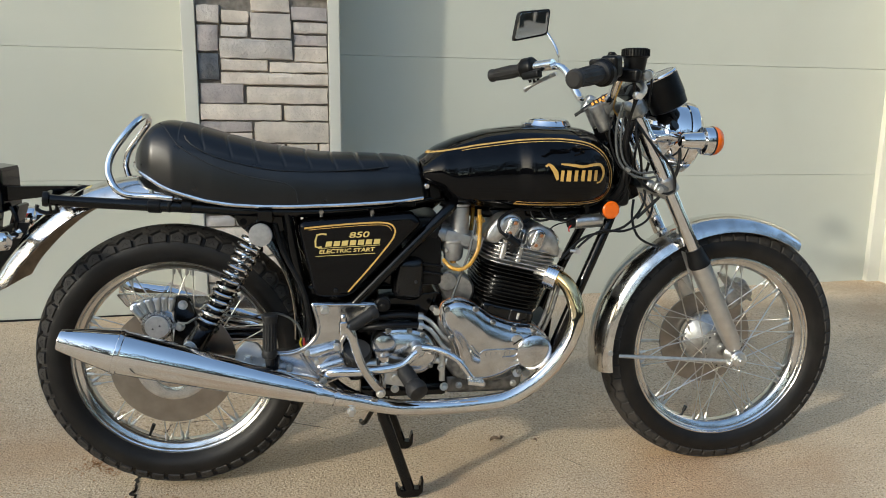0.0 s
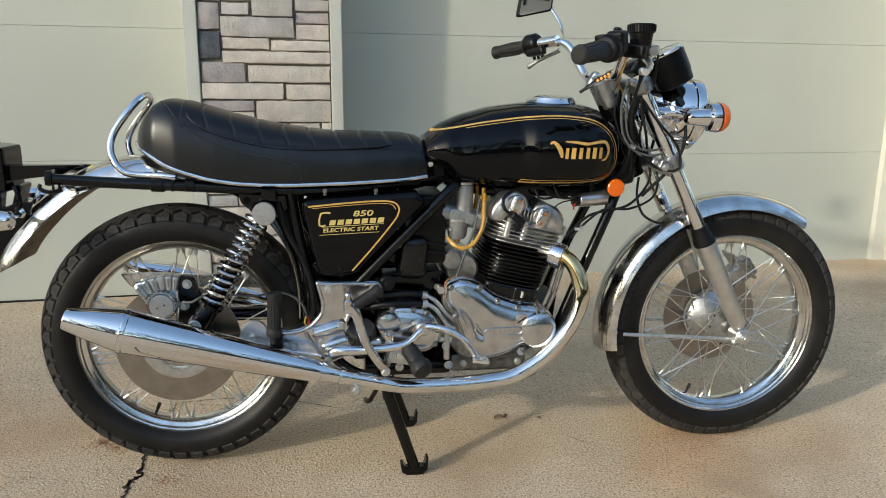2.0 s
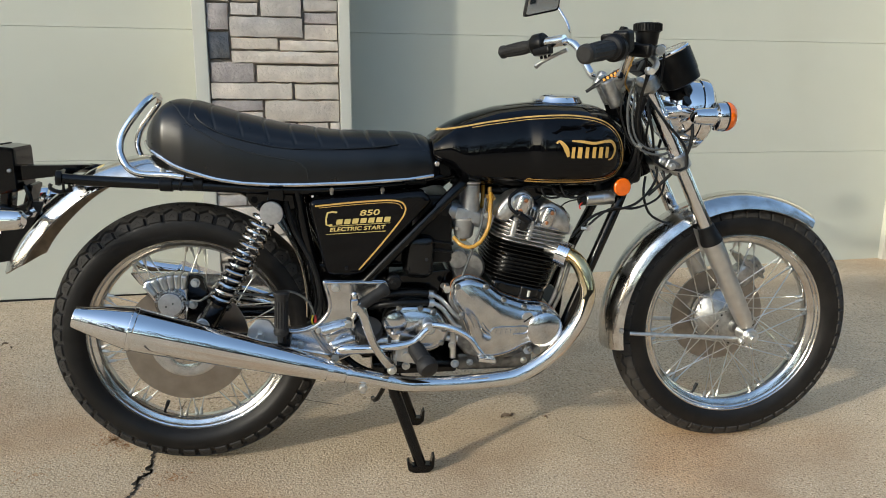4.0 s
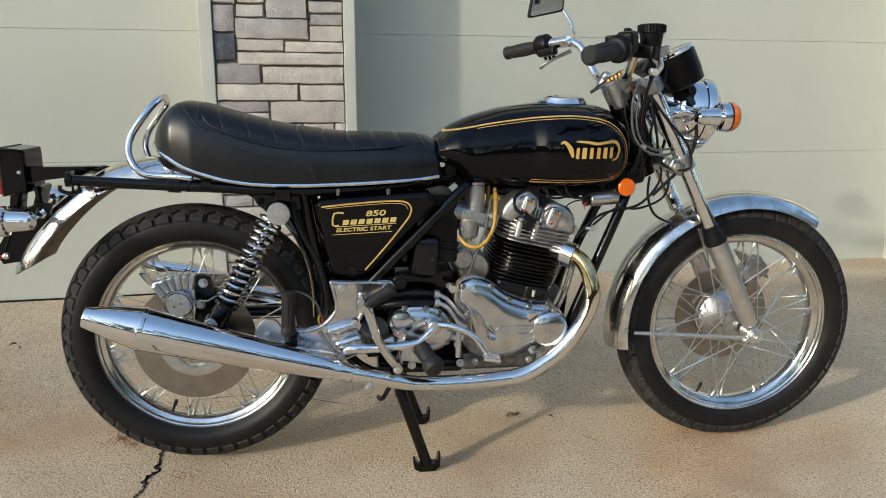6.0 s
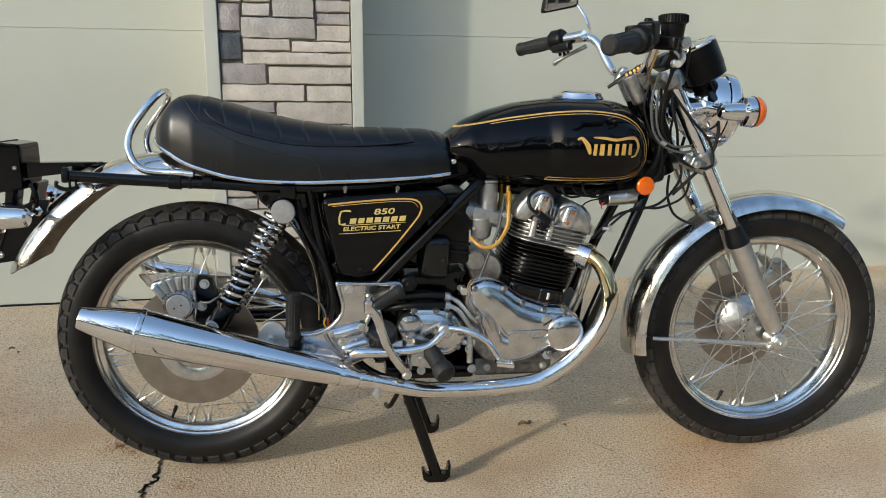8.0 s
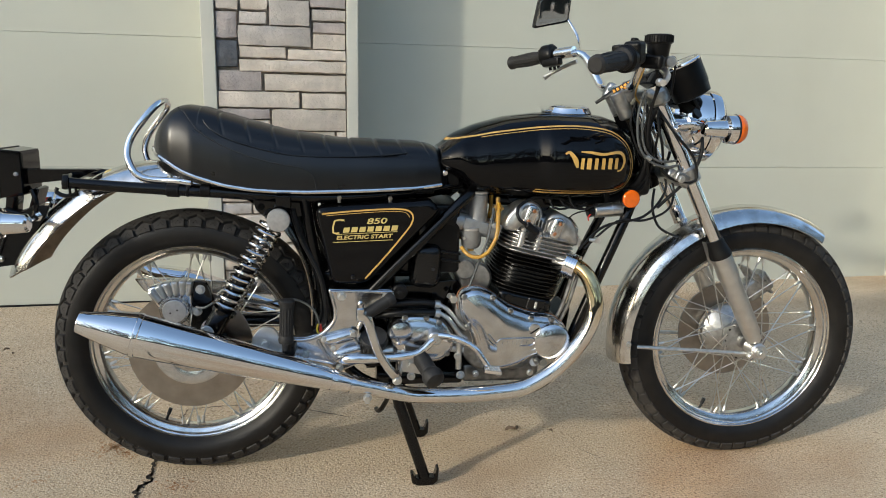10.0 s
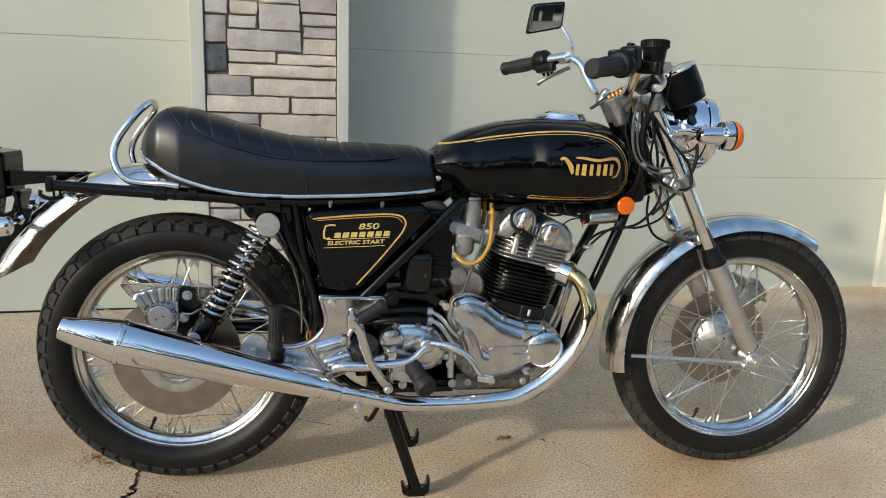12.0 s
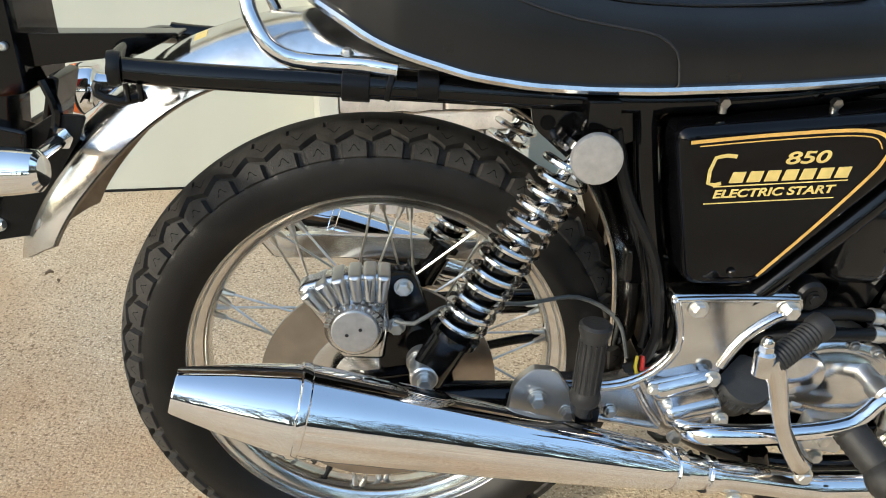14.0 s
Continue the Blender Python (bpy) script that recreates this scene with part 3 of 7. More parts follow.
def tyre(c, radius, half, lugs, depth, middle, zig, slot):
    """A ring of rubber: shoulder lugs, a zigzag groove on each side and short slots near the crown."""
    s1, s2 = slot * 0.75, slot * 1.2
    phases = [-s2, -s1, 0.0, s1, s2, 0.21, 0.23, 0.28, 0.30, 0.40, 0.5, 0.6, 0.7, 0.8]
    flat = [1.30, 1.37, 1.46, 1.57, 1.75, 1.9, 2.05, 2.23]
    bm = bmesh.new()
    rings = []
    for i in range(lugs):
        for ph in phases:
            a = 2 * math.pi * (i + ph) / lugs
            w = 0.5 - 2 * abs(ph if ph < 0.5 else ph - 1)
            z = middle + zig * w
            in_slot, in_pit = abs(ph) <= s1 + 1e-6, 0.225 < ph < 0.29
            cols = [(0.0, 0.0), (0.23, 0.0), (0.26, depth * 0.8 * in_pit), (0.40, depth * 0.8 * in_pit), (0.43, 0.0), (z - 0.095, 0.0), (z - 0.04, depth), (z + 0.04, depth), (z + 0.095, depth * in_slot), (1.10, depth * in_slot), (1.20, depth * in_slot), (1.265, depth * in_slot)]
            cols += [(e, max(0.0030 * max(0.0, 1 - (e - 1.30) / 0.5), depth * in_slot * max(0.0, 1 - (e - 1.265) / 0.10))) for e in flat]
            pts = [(-e, d) for e, d in reversed(cols)] + cols[1:]
            rings.append([bm.verts.new(tyre_skin(c, radius, half, t, a, d)) for t, d in pts])
    n = len(rings)
    for i in range(n):
        a, b = rings[i], rings[(i + 1) % n]
        for k in range(len(a) - 1):
            bm.faces.new((a[k], a[k + 1], b[k + 1], b[k]))
    return bm


def sipe_shade_lines(c, radius, half, lugs):
    """Dark ribbons on the tread blocks, coloured like the shade in hair-thin bent cuts."""
    bm = bmesh.new()
    for i in range(lugs):
        for marks in (((0.34, 1.14), (0.40, 1.11), (0.46, 1.02), (0.5, 1.00), (0.54, 1.02), (0.60, 1.11), (0.66, 1.14)), ((-0.17, 0.50), (-0.11, 0.53), (-0.04, 0.62), (0.0, 0.635), (0.04, 0.62), (0.11, 0.53), (0.17, 0.50))):
            for side in (-1, 1):
                rows = [[bm.verts.new(tyre_skin(c, radius, half, side * (e + k), 2 * math.pi * (i + ph) / lugs, -0.0003)) for k in (-0.012, 0.012)] for ph, e in marks]
                for a, b in zip(rows, rows[1:]):
                    bm.faces.new((a[0], a[1], b[1], b[0]))
    return bm


def ring_y(c, profile, n=72, closed=True):
    """Turns (radius, y) pairs round the wheel's axle."""
    return lathe([(r, -y) for r, y in profile], along_y(*c), n, closed)


def spokes(c, wheel, hub_r, flange, turn):
    for side in (-1, 1):
        for k in range(20):
            a_hub = 2 * math.pi * (k + 0.25 * side) / 20 + turn
            swing = radians(62) * (1 if k % 2 else -1)
            a_rim = a_hub + swing
            out = side * (flange + (0.004 if k % 2 else -0.002))
            p = Vector((c.x + hub_r * math.cos(a_hub), out, c.z + hub_r * math.sin(a_hub)))
            q = Vector((c.x + 0.229 * math.cos(a_rim), side * 0.007, c.z + 0.229 * math.sin(a_rim)))
            e = q + (p - q).normalized() * 0.019
            part("spoke", joined(tube([p, q], 0.00165, 6, smooth=False), cyl(q, e, 0.0052, 0.0036, 8)), SPOKE, wheel)
            part("nipple_seat", lathe([(0.0095, -0.0030), (0.0085, 0.0006), (0.0060, 0.0022), (0.0, 0.0024)], axis(q + (p - q).normalized() * 0.0005, Vector((c.x, 0, c.z)) - q), 12), SCREW, wheel)


def build_wheel(name, c, radius, half, lugs, depth, middle, zig, slot):
    half_rim = [(0.2545, 0.0345), (0.2537, 0.0370), (0.2508, 0.0376), (0.2486, 0.0352), (0.2474, 0.0312), (0.2452, 0.0300), (0.2434, 0.0285), (0.2420, 0.0238), (0.2345, 0.0205), (0.2290, 0.0165), (0.2262, 0.0095), (0.2250, 0.0)]
    rim = [(r, -y) for r, y in half_rim] + half_rim[-2::-1] + [(0.246, 0.026), (0.231, 0.0), (0.246, -0.026)]
    wheel = part(name, ring_y(c, rim, 120), OLD_CHROME, bike, "wheel with chromed steel rim and wire spokes")
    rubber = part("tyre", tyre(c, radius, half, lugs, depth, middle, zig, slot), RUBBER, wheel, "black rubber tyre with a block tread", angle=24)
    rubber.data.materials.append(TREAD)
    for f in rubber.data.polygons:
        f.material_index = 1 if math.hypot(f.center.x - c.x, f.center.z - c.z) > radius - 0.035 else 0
    va = radians(248)
    p = Vector((c.x + 0.226 * math.cos(va), 0, c.z + 0.226 * math.sin(va)))
    d = (Vector(c) - p).normalized()
    part("valve_cap", joined(cyl(p, p + d * 0.012, 0.0035, n=10), cyl(p + d * 0.012, p + d * 0.028, 0.0048, n=10)), CABLE, wheel)
    return wheel


rear_wheel = build_wheel("rear_wheel", REAR, 0.337, 0.0555, 48, 0.0068, 0.80, 0.25, 0.135)
front_wheel = build_wheel("front_wheel", FRONT, 0.3365, 0.050, 52, 0.0046, 0.76, 0.18, 0.10)
tagged(part("tread_cut", sipe_shade_lines(REAR, 0.337, 0.0555, 48), GAP_SHADE, rear_wheel), "dark lines laid on the tread blocks for the shade in hair-thin cuts", kind="stuff")
letters = text_mesh("TUBE TYPE", 0.0125, Matrix.Identity(4), 0.0, 0.0004, 1.05)
for v in letters.verts:
    a, r = radians(74) - v.co.x / 0.268, 0.264 + v.co.y
    v.co = (r * math.cos(a), -0.0462 - 0.30 * (r - 0.264) - v.co.z, 0.348 + r * math.sin(a))
part("lettering", letters, RUBBER, rear_wheel, "raised moulded lettering")
part("hub", ring_y(REAR, [(0.0, -0.055), (0.030, -0.055), (0.034, -0.045), (0.052, -0.042), (0.060, -0.036), (0.060, -0.030), (0.038, -0.024), (0.036, 0.024), (0.062, 0.03), (0.085, 0.036), (0.085, 0.06), (0.02, 0.065), (0.0, 0.065)], 40, False), SATIN, rear_wheel, "cast alloy hub")
spokes(REAR, rear_wheel, 0.054, 0.034, 0.07)
disc_bm = ring_y(REAR, [(0.150, -0.0675), (0.150, -0.0615), (0.088, -0.0615), (0.088, -0.0675)], 80)
part("brake_disc", disc_bm, DISC, rear_wheel, "plain steel brake disc")
part("disc_carrier", ring_y(REAR, [(0.091, -0.069), (0.091, -0.060), (0.066, -0.050), (0.040, -0.052), (0.030, -0.075), (0.0, -0.076), (0.0, -0.080), (0.034, -0.080), (0.060, -0.066), (0.082, -0.0715)], 48), POLISHED, rear_wheel, "polished dished disc carrier")
part("hub", ring_y(FRONT, [(0.0, -0.06), (0.018, -0.06), (0.022, -0.048), (0.040, -0.046), (0.056, -0.042), (0.058, -0.036), (0.040, -0.030), (0.032, -0.018), (0.034, 0.012), (0.060, 0.024), (0.078, 0.04), (0.078, 0.052), (0.02, 0.06), (0.0, 0.06)], 48, False), ALLOY, front_wheel, "polished alloy hub drilled round its flange")
for k in range(20):
    a = 2 * math.pi * k / 20
    # black disc on the flange for the shade in each drilled hole
    part("flange_hole", ring_y((FRONT.x + 0.051 * math.cos(a), 0, FRONT.z + 0.051 * math.sin(a)), [(0.003, -0.0436), (0.0, -0.0436), (0.0, -0.0405), (0.003, -0.0405)], 10), BARREL, front_wheel)
spokes(FRONT, front_wheel, 0.052, 0.040, 0.02)
part("brake_disc", ring_y(FRONT, [(0.136, 0.064), (0.136, 0.070), (0.078, 0.070), (0.078, 0.064)], 80), DISC, front_wheel, "plain steel brake disc")
part("front_caliper", rbox((0.085, 0.05, 0.06), pose(1.535, 0.078, 0.455, 0, -35, 0), 0.012, 3), ALLOY, bike, "cast alloy brake caliper")
for k in range(5):
    part("caliper_fin", rbox((0.007, 0.062, 0.045), pose(1.535 + 0.013 * (k - 2), 0.078, 0.475 - 0.009 * (k - 2), 0, -35, 0), 0.002), ALLOY, bike)


# mudguards
def mudguard(profile, half, drop, inner_step=0.0018):
    """A curved shell along an (x, z, outward x, outward z) line: crowned section with rolled edges."""
    outer, n = [], 15
    sec = []
    for k in range(n):
        s = -1 + 2 * k / (n - 1)
        sec.append((half * math.sin(s * 1.45) / math.sin(1.45), -drop * (1 - math.cos(s * 1.45)) / (1 - math.cos(1.45))))
    loop = sec + [(y * 0.965, h - inner_step) for y, h in reversed(sec)]
    rings = []
    for x, z, ox, oz in profile:
        rings.append([(x + ox * h, y, z + oz * h) for y, h in loop])
    return loft(rings)


def arc_profile(c, r, a0, a1, n=48):
    return [(c.x + r * math.cos(a), c.z + r * math.sin(a), math.cos(a), math.sin(a)) for a in (radians(a0 + (a1 - a0) * k / n) for k in range(n + 1))]


fm = part("front_mudguard", mudguard(arc_profile(FRONT, 0.367, 56.5, 189), 0.066, 0.040), OLD_CHROME, bike, "bright chromed steel mudguard")
for side in (-1, 1):
    part("mudguard_stay", tube([(1.139, side * 0.069, 0.329), (1.17, side * 0.072, 0.327), (1.40, side * 0.083, 0.312), (1.44, side * 0.088, 0.309)], 0.0052, 8), ZINC, fm, "plated stay rod")
    part("stay_bolt", hex_bolt((1.115, side * 0.067, 0.335), (-0.3, side, 0), 0.005, 0.005), ZINC, fm)
for side in (-1, 1):
    part("mudguard_strap", prism(rounded([(1.290, 0.612), (1.310, 0.606), (1.332, 0.548), (1.314, 0.552)], 0.004), side * 0.074, side * 0.070, 0.001), SATIN, fm, "grey steel strap to the fork leg")
part("mudguard_bolt", hex_bolt((1.29, -0.05, 0.66), (-0.4, -0.3, 0.9), 0.006, 0.007), ZINC, fm)
rm_pts = [(-0.427, 0.521), (-0.410, 0.57), (-0.372, 0.629), (-0.308, 0.697), (-0.239, 0.751), (-0.175, 0.782), (-0.085, 0.804), (0.02, 0.805), (0.12, 0.785), (0.21, 0.735), (0.285, 0.655), (0.33, 0.56), (0.345, 0.47), (0.345, 0.40)]
line = curve_points([(x, 0, z) for x, z in rm_pts], 0.012)
prof = []
for i, p in enumerate(line):
    t = (line[min(i + 1, len(line) - 1)] - line[max(i - 1, 0)]).normalized()
    prof.append((p.x, p.z, -t.z, t.x))


def slanted(profile, half, drop, cut=4.5, reach=14):
    """A mudguard whose edges stop short of its crown at the tail."""
    n, rings, arr = 15, [], np.array(profile)
    sec = []
    for k in range(n):
        s = -1 + 2 * k / (n - 1)
        sec.append((half * math.sin(s * 1.45) / math.sin(1.45), -drop * (1 - math.cos(s * 1.45)) / (1 - math.cos(1.45)), abs(s)))
    loop = sec + [(y * 0.965, h - 0.0018, s) for y, h, s in reversed(sec)]
    for i in range(len(arr)):
        ring = []
        for y, h, s in loop:
            q = i + max(0.0, 1 - i / reach) * cut * s * s
            x, z, ox, oz = (float(np.interp(q, np.arange(len(arr)), arr[:, c])) for c in range(4))
            ring.append((x + ox * h, y, z + oz * h))
        rings.append(ring)
    return loft(rings)


rear_guard = part("rear_mudguard", slanted(prof, 0.071, 0.050), OLD_CHROME, bike, "bright chromed steel rear mudguard with a flared tail")

# inner shell whose brown holds both rust and the shade under the guard
inner_prof = [(x - ox * 0.0022, z - oz * 0.0022, ox, oz) for x, z, ox, oz in prof]
part("guard_lining", slanted(inner_prof, 0.0682, 0.050), INNER, rear_guard, "rusty inner face of the mudguard, darkened for its shade")
decal_bm = bmesh.new()
decal = []
for p in prof:
    if -0.192 < p[0] < -0.170:
        decal.append([decal_bm.verts.new((p[0] + p[2] * (0.0006 - h), y, p[1] + p[3] * (0.0006 - h))) for y, h in ((-0.036, 0.0088), (-0.028, 0.0052), (-0.018, 0.0022), (-0.008, 0.0004))])
for a, b in zip(decal, decal[1:]):
    for k in range(3):
        decal_bm.faces.new((a[k], a[k + 1], b[k + 1], b[k]))
part("decal", decal_bm, GOLD_PALE, rear_guard, "small worn gold decal")

# frame
frame_part = part("frame", joined(
    tube([(1.105, 0, 0.885), (0.95, 0, 0.84), (0.70, 0, 0.77), (0.55, 0, 0.735)], 0.028, 14),
    tube([(1.085, 0, 0.935), (1.165, 0, 0.745)], 0.029, 20, smooth=False)), FRAME, bike, "black enamelled tubular frame")
for side in (-1, 1):
    y = side
    part("seat_rail", tube([(-0.248, y * 0.105, 0.760), (-0.224, y * 0.105, 0.757), (-0.14, y * 0.106, 0.751), (0.07, y * 0.108, 0.739), (0.30, y * 0.108, 0.727), (0.50, y * 0.09, 0.735), (0.66, y * 0.05, 0.755)], 0.0128, 14), FRAME, frame_part)
    for x, w in ((-0.012, 0.028), (0.06, 0.022), (0.022, 0.006)):
        part("rail_clamp", cyl((x - w / 2, y * 0.107, 0.7435), (x + w / 2, y * 0.1075, 0.7420), 0.0155, n=18, bevel=0.001), BLACK, frame_part)
    part("rear_upright", tube([(0.283, y * 0.108, 0.728), (0.30, y * 0.110, 0.62), (0.325, y * 0.112, 0.50), (0.345, y * 0.105, 0.40), (0.36, y * 0.10, 0.33)], 0.0135, 12), FRAME, frame_part)
    part("diagonal_tube", tube([(0.685, y * 0.085, 0.742), (0.655, y * 0.110, 0.718), (0.55, y * 0.125, 0.617), (0.435, y * 0.125, 0.500), (0.40, y * 0.11, 0.45)], 0.0135, 12), FRAME, frame_part)
    part("down_tube", tube([(1.140, y * 0.02, 0.795), (1.085, y * 0.075, 0.69), (1.00, y * 0.095, 0.50), (0.915, y * 0.10, 0.30), (0.87, y * 0.10, 0.245), (0.78, y * 0.10, 0.225), (0.55, y * 0.10, 0.225), (0.42, y * 0.10, 0.27), (0.36, y * 0.10, 0.33)], 0.0130, 12), FRAME, frame_part)
    part("shock_bracket", prism(rounded([(0.165, 0.725), (0.29, 0.725), (0.29, 0.69), (0.215, 0.66), (0.170, 0.70)], 0.008), y * 0.112, y * 0.104, 0.002), FRAME, frame_part)
    # near-black disc on the plate, its colour giving the shade of a hole
    part("bracket_hole", cyl((0.184, y * 0.1125, 0.706), (0.184, y * 0.1135, 0.706), 0.008, n=16), GAP_SHADE, frame_part)
part("cross_tube", tube([(-0.245, -0.105, 0.757), (-0.255, -0.05, 0.765), (-0.255, 0.05, 0.765), (-0.245, 0.105, 0.757)], 0.011, 10), FRAME, frame_part)
part("rail_end", joined(lathe([(0.0125, -0.006), (0.0165, -0.006), (0.0178, 0.0), (0.0165, 0.006), (0.0125, 0.006)], axis((-0.246, -0.107, 0.7605), (1, 0.25, -0.1)), 24, True), tube([(-0.262, -0.113, 0.748), (-0.264, -0.114, 0.738), (-0.245, -0.112, 0.729), (-0.222, -0.10, 0.733)], 0.0048, 8)), CABLE, frame_part)
for x in (-0.235, -0.222):
    part("clamp_screw", cyl((x, -0.115, 0.747), (x, -0.115, 0.730), 0.003, n=8), FRAME, frame_part)

# tail bracket, lamp and rear indicators
tail = part("tail_bracket", joined(
    prism(rounded([(-0.390, 0.7815), (-0.203, 0.7825), (-0.206, 0.778), (-0.243, 0.760), (-0.295, 0.754), (-0.390, 0.743)], 0.003), -0.036, -0.031, 0.001),
    rbox((0.185, 0.036, 0.004), pose(-0.294, -0.015, 0.7795, 0, 0, 0), 0.001)), FRAME, bike, "pressed black steel tail lamp bracket")
tail_lamp = part("tail_lamp", loft([[(x, s * w + 0 * h, z) for s, z in rounded([(-1, 0.718 + d), (1, 0.718 + d), (1, 0.828 - d), (-1, 0.828 - d)], 0.012)] for x, w, h, d in ((-0.358, 0.045, 0, 0.010), (-0.363, 0.052, 0, 0.004), (-0.395, 0.057, 0, 0.0), (-0.408, 0.058, 0, 0.0))]), FRAME, bike, "black boxed tail lamp with a red lens")
part("gasket", loft([[(x, s * 0.060, z) for s, z in rounded([(-1, 0.716), (1, 0.716), (1, 0.830), (-1, 0.830)], 0.012)] for x in (-0.408, -0.413)]), CABLE, tail_lamp)
part("lens", loft([[(x, s * w, z) for s, z in rounded([(-1, 0.719 + d), (1, 0.719 + d), (1, 0.827 - d), (-1, 0.827 - d)], 0.010)] for x, w, d in ((-0.413, 0.056, 0.0), (-0.440, 0.054, 0.006), (-0.462, 0.048, 0.014), (-0.470, 0.036, 0.024))]), RED, tail_lamp, "red plastic lens")
part("lamp_screw", screw((-0.372, -0.0565, 0.772), (0.1, -1, 0), 0.0045), ZINC, tail_lamp)
part("lamp_arm", joined(rbox((0.012, 0.06, 0.10), pose(-0.352, -0.01, 0.69, 0, 18, 0), 0.003), tube([(-0.345, -0.045, 0.735), (-0.335, -0.05, 0.70), (-0.350, -0.05, 0.665)], 0.006, 8)), FRAME, bike)
plate = part("plate_bracket", joined(
    prism(rounded([(-0.444, 0.590), (-0.436, 0.552), (-0.366, 0.562), (-0.342, 0.640), (-0.318, 0.672), (-0.306, 0.698), (-0.340, 0.700), (-0.395, 0.668)], 0.006), -0.052, -0.047, 0.001),
    rbox((0.006, 0.11, 0.13), pose(-0.412, 0, 0.62, 0, 22, 0), 0.002)), BLACK, bike, "black registration plate bracket")
part("side_reflector", cyl((-0.434, -0.052, 0.570), (-0.447, -0.056, 0.570), 0.008, n=16, bevel=0.002), RED, plate, "small round red reflector")
part("plate_bolt", joined(cyl((-0.436, -0.053, 0.571), (-0.418, -0.056, 0.574), 0.0045, n=10), hex_bolt((-0.425, -0.054, 0.573), (0.4, -1, 0), 0.006, 0.006)), ZINC, plate)


def indicator(p, d, parent, bar_from, fat=1.0):
    """A chromed bullet indicator: amber lens, ribbed rim, tapered cup on a stem. d: the way the lens looks."""
    m = axis(p, d) @ Matrix.Diagonal((1.1, 1.1, 1.08, 1))
    cup = part("indicator", lathe([(0.0, -0.070), (0.0115 * fat, -0.070), (0.0155 * fat, -0.066), (0.0175 * fat, -0.050), (0.0188 * fat, -0.026), (0.020 * fat, -0.022), (0.029, -0.0195), (0.031, -0.015), (0.031, -0.002), (0.029, 0.0), (0.0, 0.0)], m, 32), CHROME, parent, "chromed bullet indicator with an amber lens")
    part("lens", lathe([(0.030, 0.0), (0.031, 0.004), (0.030, 0.011), (0.025, 0.019), (0.014, 0.025), (0.0, 0.0265)], m, 32), AMBER, cup, "domed amber plastic lens")
    part("rim_band", lathe([(0.0312, -0.0015), (0.0318, 0.0), (0.0312, 0.0018), (0.029, 0.0018), (0.029, -0.0015)], m, 32, True), CABLE, cup)
    part("stem", tube([bar_from, m @ Vector((0, 0, -0.045))], 0.0075, 12, smooth=False), CHROME, cup)
    return cup


indicator((-0.382, -0.165, 0.676), (-1, 0, 0), bike, (-0.335, -0.045, 0.672), 1.18)
indicator((-0.392, 0.165, 0.676), (-1, 0, 0), bike, (-0.335, 0.045, 0.672), 1.18)
part("indicator_bracket", joined(rbox((0.042, 0.036, 0.034), pose(-0.388, -0.050, 0.674, 0, 14, 0), 0.005, 3), rbox((0.022, 0.05, 0.05), pose(-0.392, -0.03, 0.70, 0, 10, 0), 0.005, 2)), FRAME, bike, "black bracket of the rear indicators")
part("indicator_bar", joined(tube([(-0.335, -0.13, 0.674), (-0.335, 0.13, 0.674)], 0.007, 10, smooth=False), cyl((-0.335, -0.055, 0.674), (-0.335, -0.045, 0.674), 0.013, n=6)), CHROME, bike)

# grab rail
near = [(0.03, -0.112, 0.760), (-0.004, -0.108, 0.764), (-0.037, -0.101, 0.7645), (-0.071, -0.098, 0.767), (-0.092, -0.096, 0.776), (-0.105, -0.093, 0.791), (-0.113, -0.088, 0.822), (-0.101, -0.080, 0.859), (-0.069, -0.072, 0.901), (-0.048, -0.062, 0.926)]
far = [(x - 0.01, -y, z - 0.002) for x, y, z in reversed(near)]
near[-4:] = [(-0.1185, -0.075, 0.821), (-0.1125, -0.060, 0.858), (-0.086, -0.046, 0.900), (-0.0676, -0.028, 0.926)]
grab = near + [(-0.057, -0.008, 0.939), (-0.052, 0.018, 0.943), (-0.053, 0.044, 0.938)] + far
part("grab_rail", tube(grab, 0.0085, 12), CHROME, bike, "bent chrome passenger grab rail")
part("rail_nut", hex_bolt((-0.02, -0.100, 0.773), (0, -0.3, 1), 0.0048, 0.006), ZINC, bike)

# seat
SX = np.linspace(-0.073, 0.622, 400)
SEAT_W = smooth_table(SX, [(-0.075, 0.004), (-0.072, 0.022), (-0.063, 0.055), (-0.045, 0.086), (-0.02, 0.106), (0.03, 0.122), (0.12, 0.130), (0.30, 0.130), (0.45, 0.124), (0.55, 0.114), (0.605, 0.104), (0.622, 0.085)], 0.006)
SEAT_B = smooth_table(SX, [(-0.075, 0.832), (-0.06, 0.822), (-0.025, 0.806), (0.004, 0.787), (0.04, 0.773), (0.1, 0.755), (0.162, 0.745), (0.224, 0.741), (0.288, 0.740), (0.416, 0.743), (0.548, 0.749), (0.622, 0.758)], 0.012)
SEAT_T = smooth_table(SX, [(-0.078, 0.838), (-0.066, 0.866), (-0.053, 0.889), (-0.035, 0.914), (-0.016, 0.930), (0.01, 0.937), (0.05, 0.930), (0.15, 0.901), (0.242, 0.878), (0.363, 0.861), (0.473, 0.858), (0.557, 0.855), (0.595, 0.846), (0.612, 0.825), (0.622, 0.79)], 0.010)
PLEATS = [0.105 + 0.0600 * k for k in range(9)]


def seat_point(i, a):
    """A point of the seat's skin at station i; a from 0 (near hem) to pi (far hem)."""
    w, b, t = SEAT_W[i], SEAT_B[i], SEAT_T[i]
    c, s = math.cos(a), math.sin(a)
    return Vector((SX[i], -w * math.copysign(abs(c) ** 0.62, c) * (1 - 0.05 * (1 - s)), b + (t - b) * abs(s) ** 0.78))


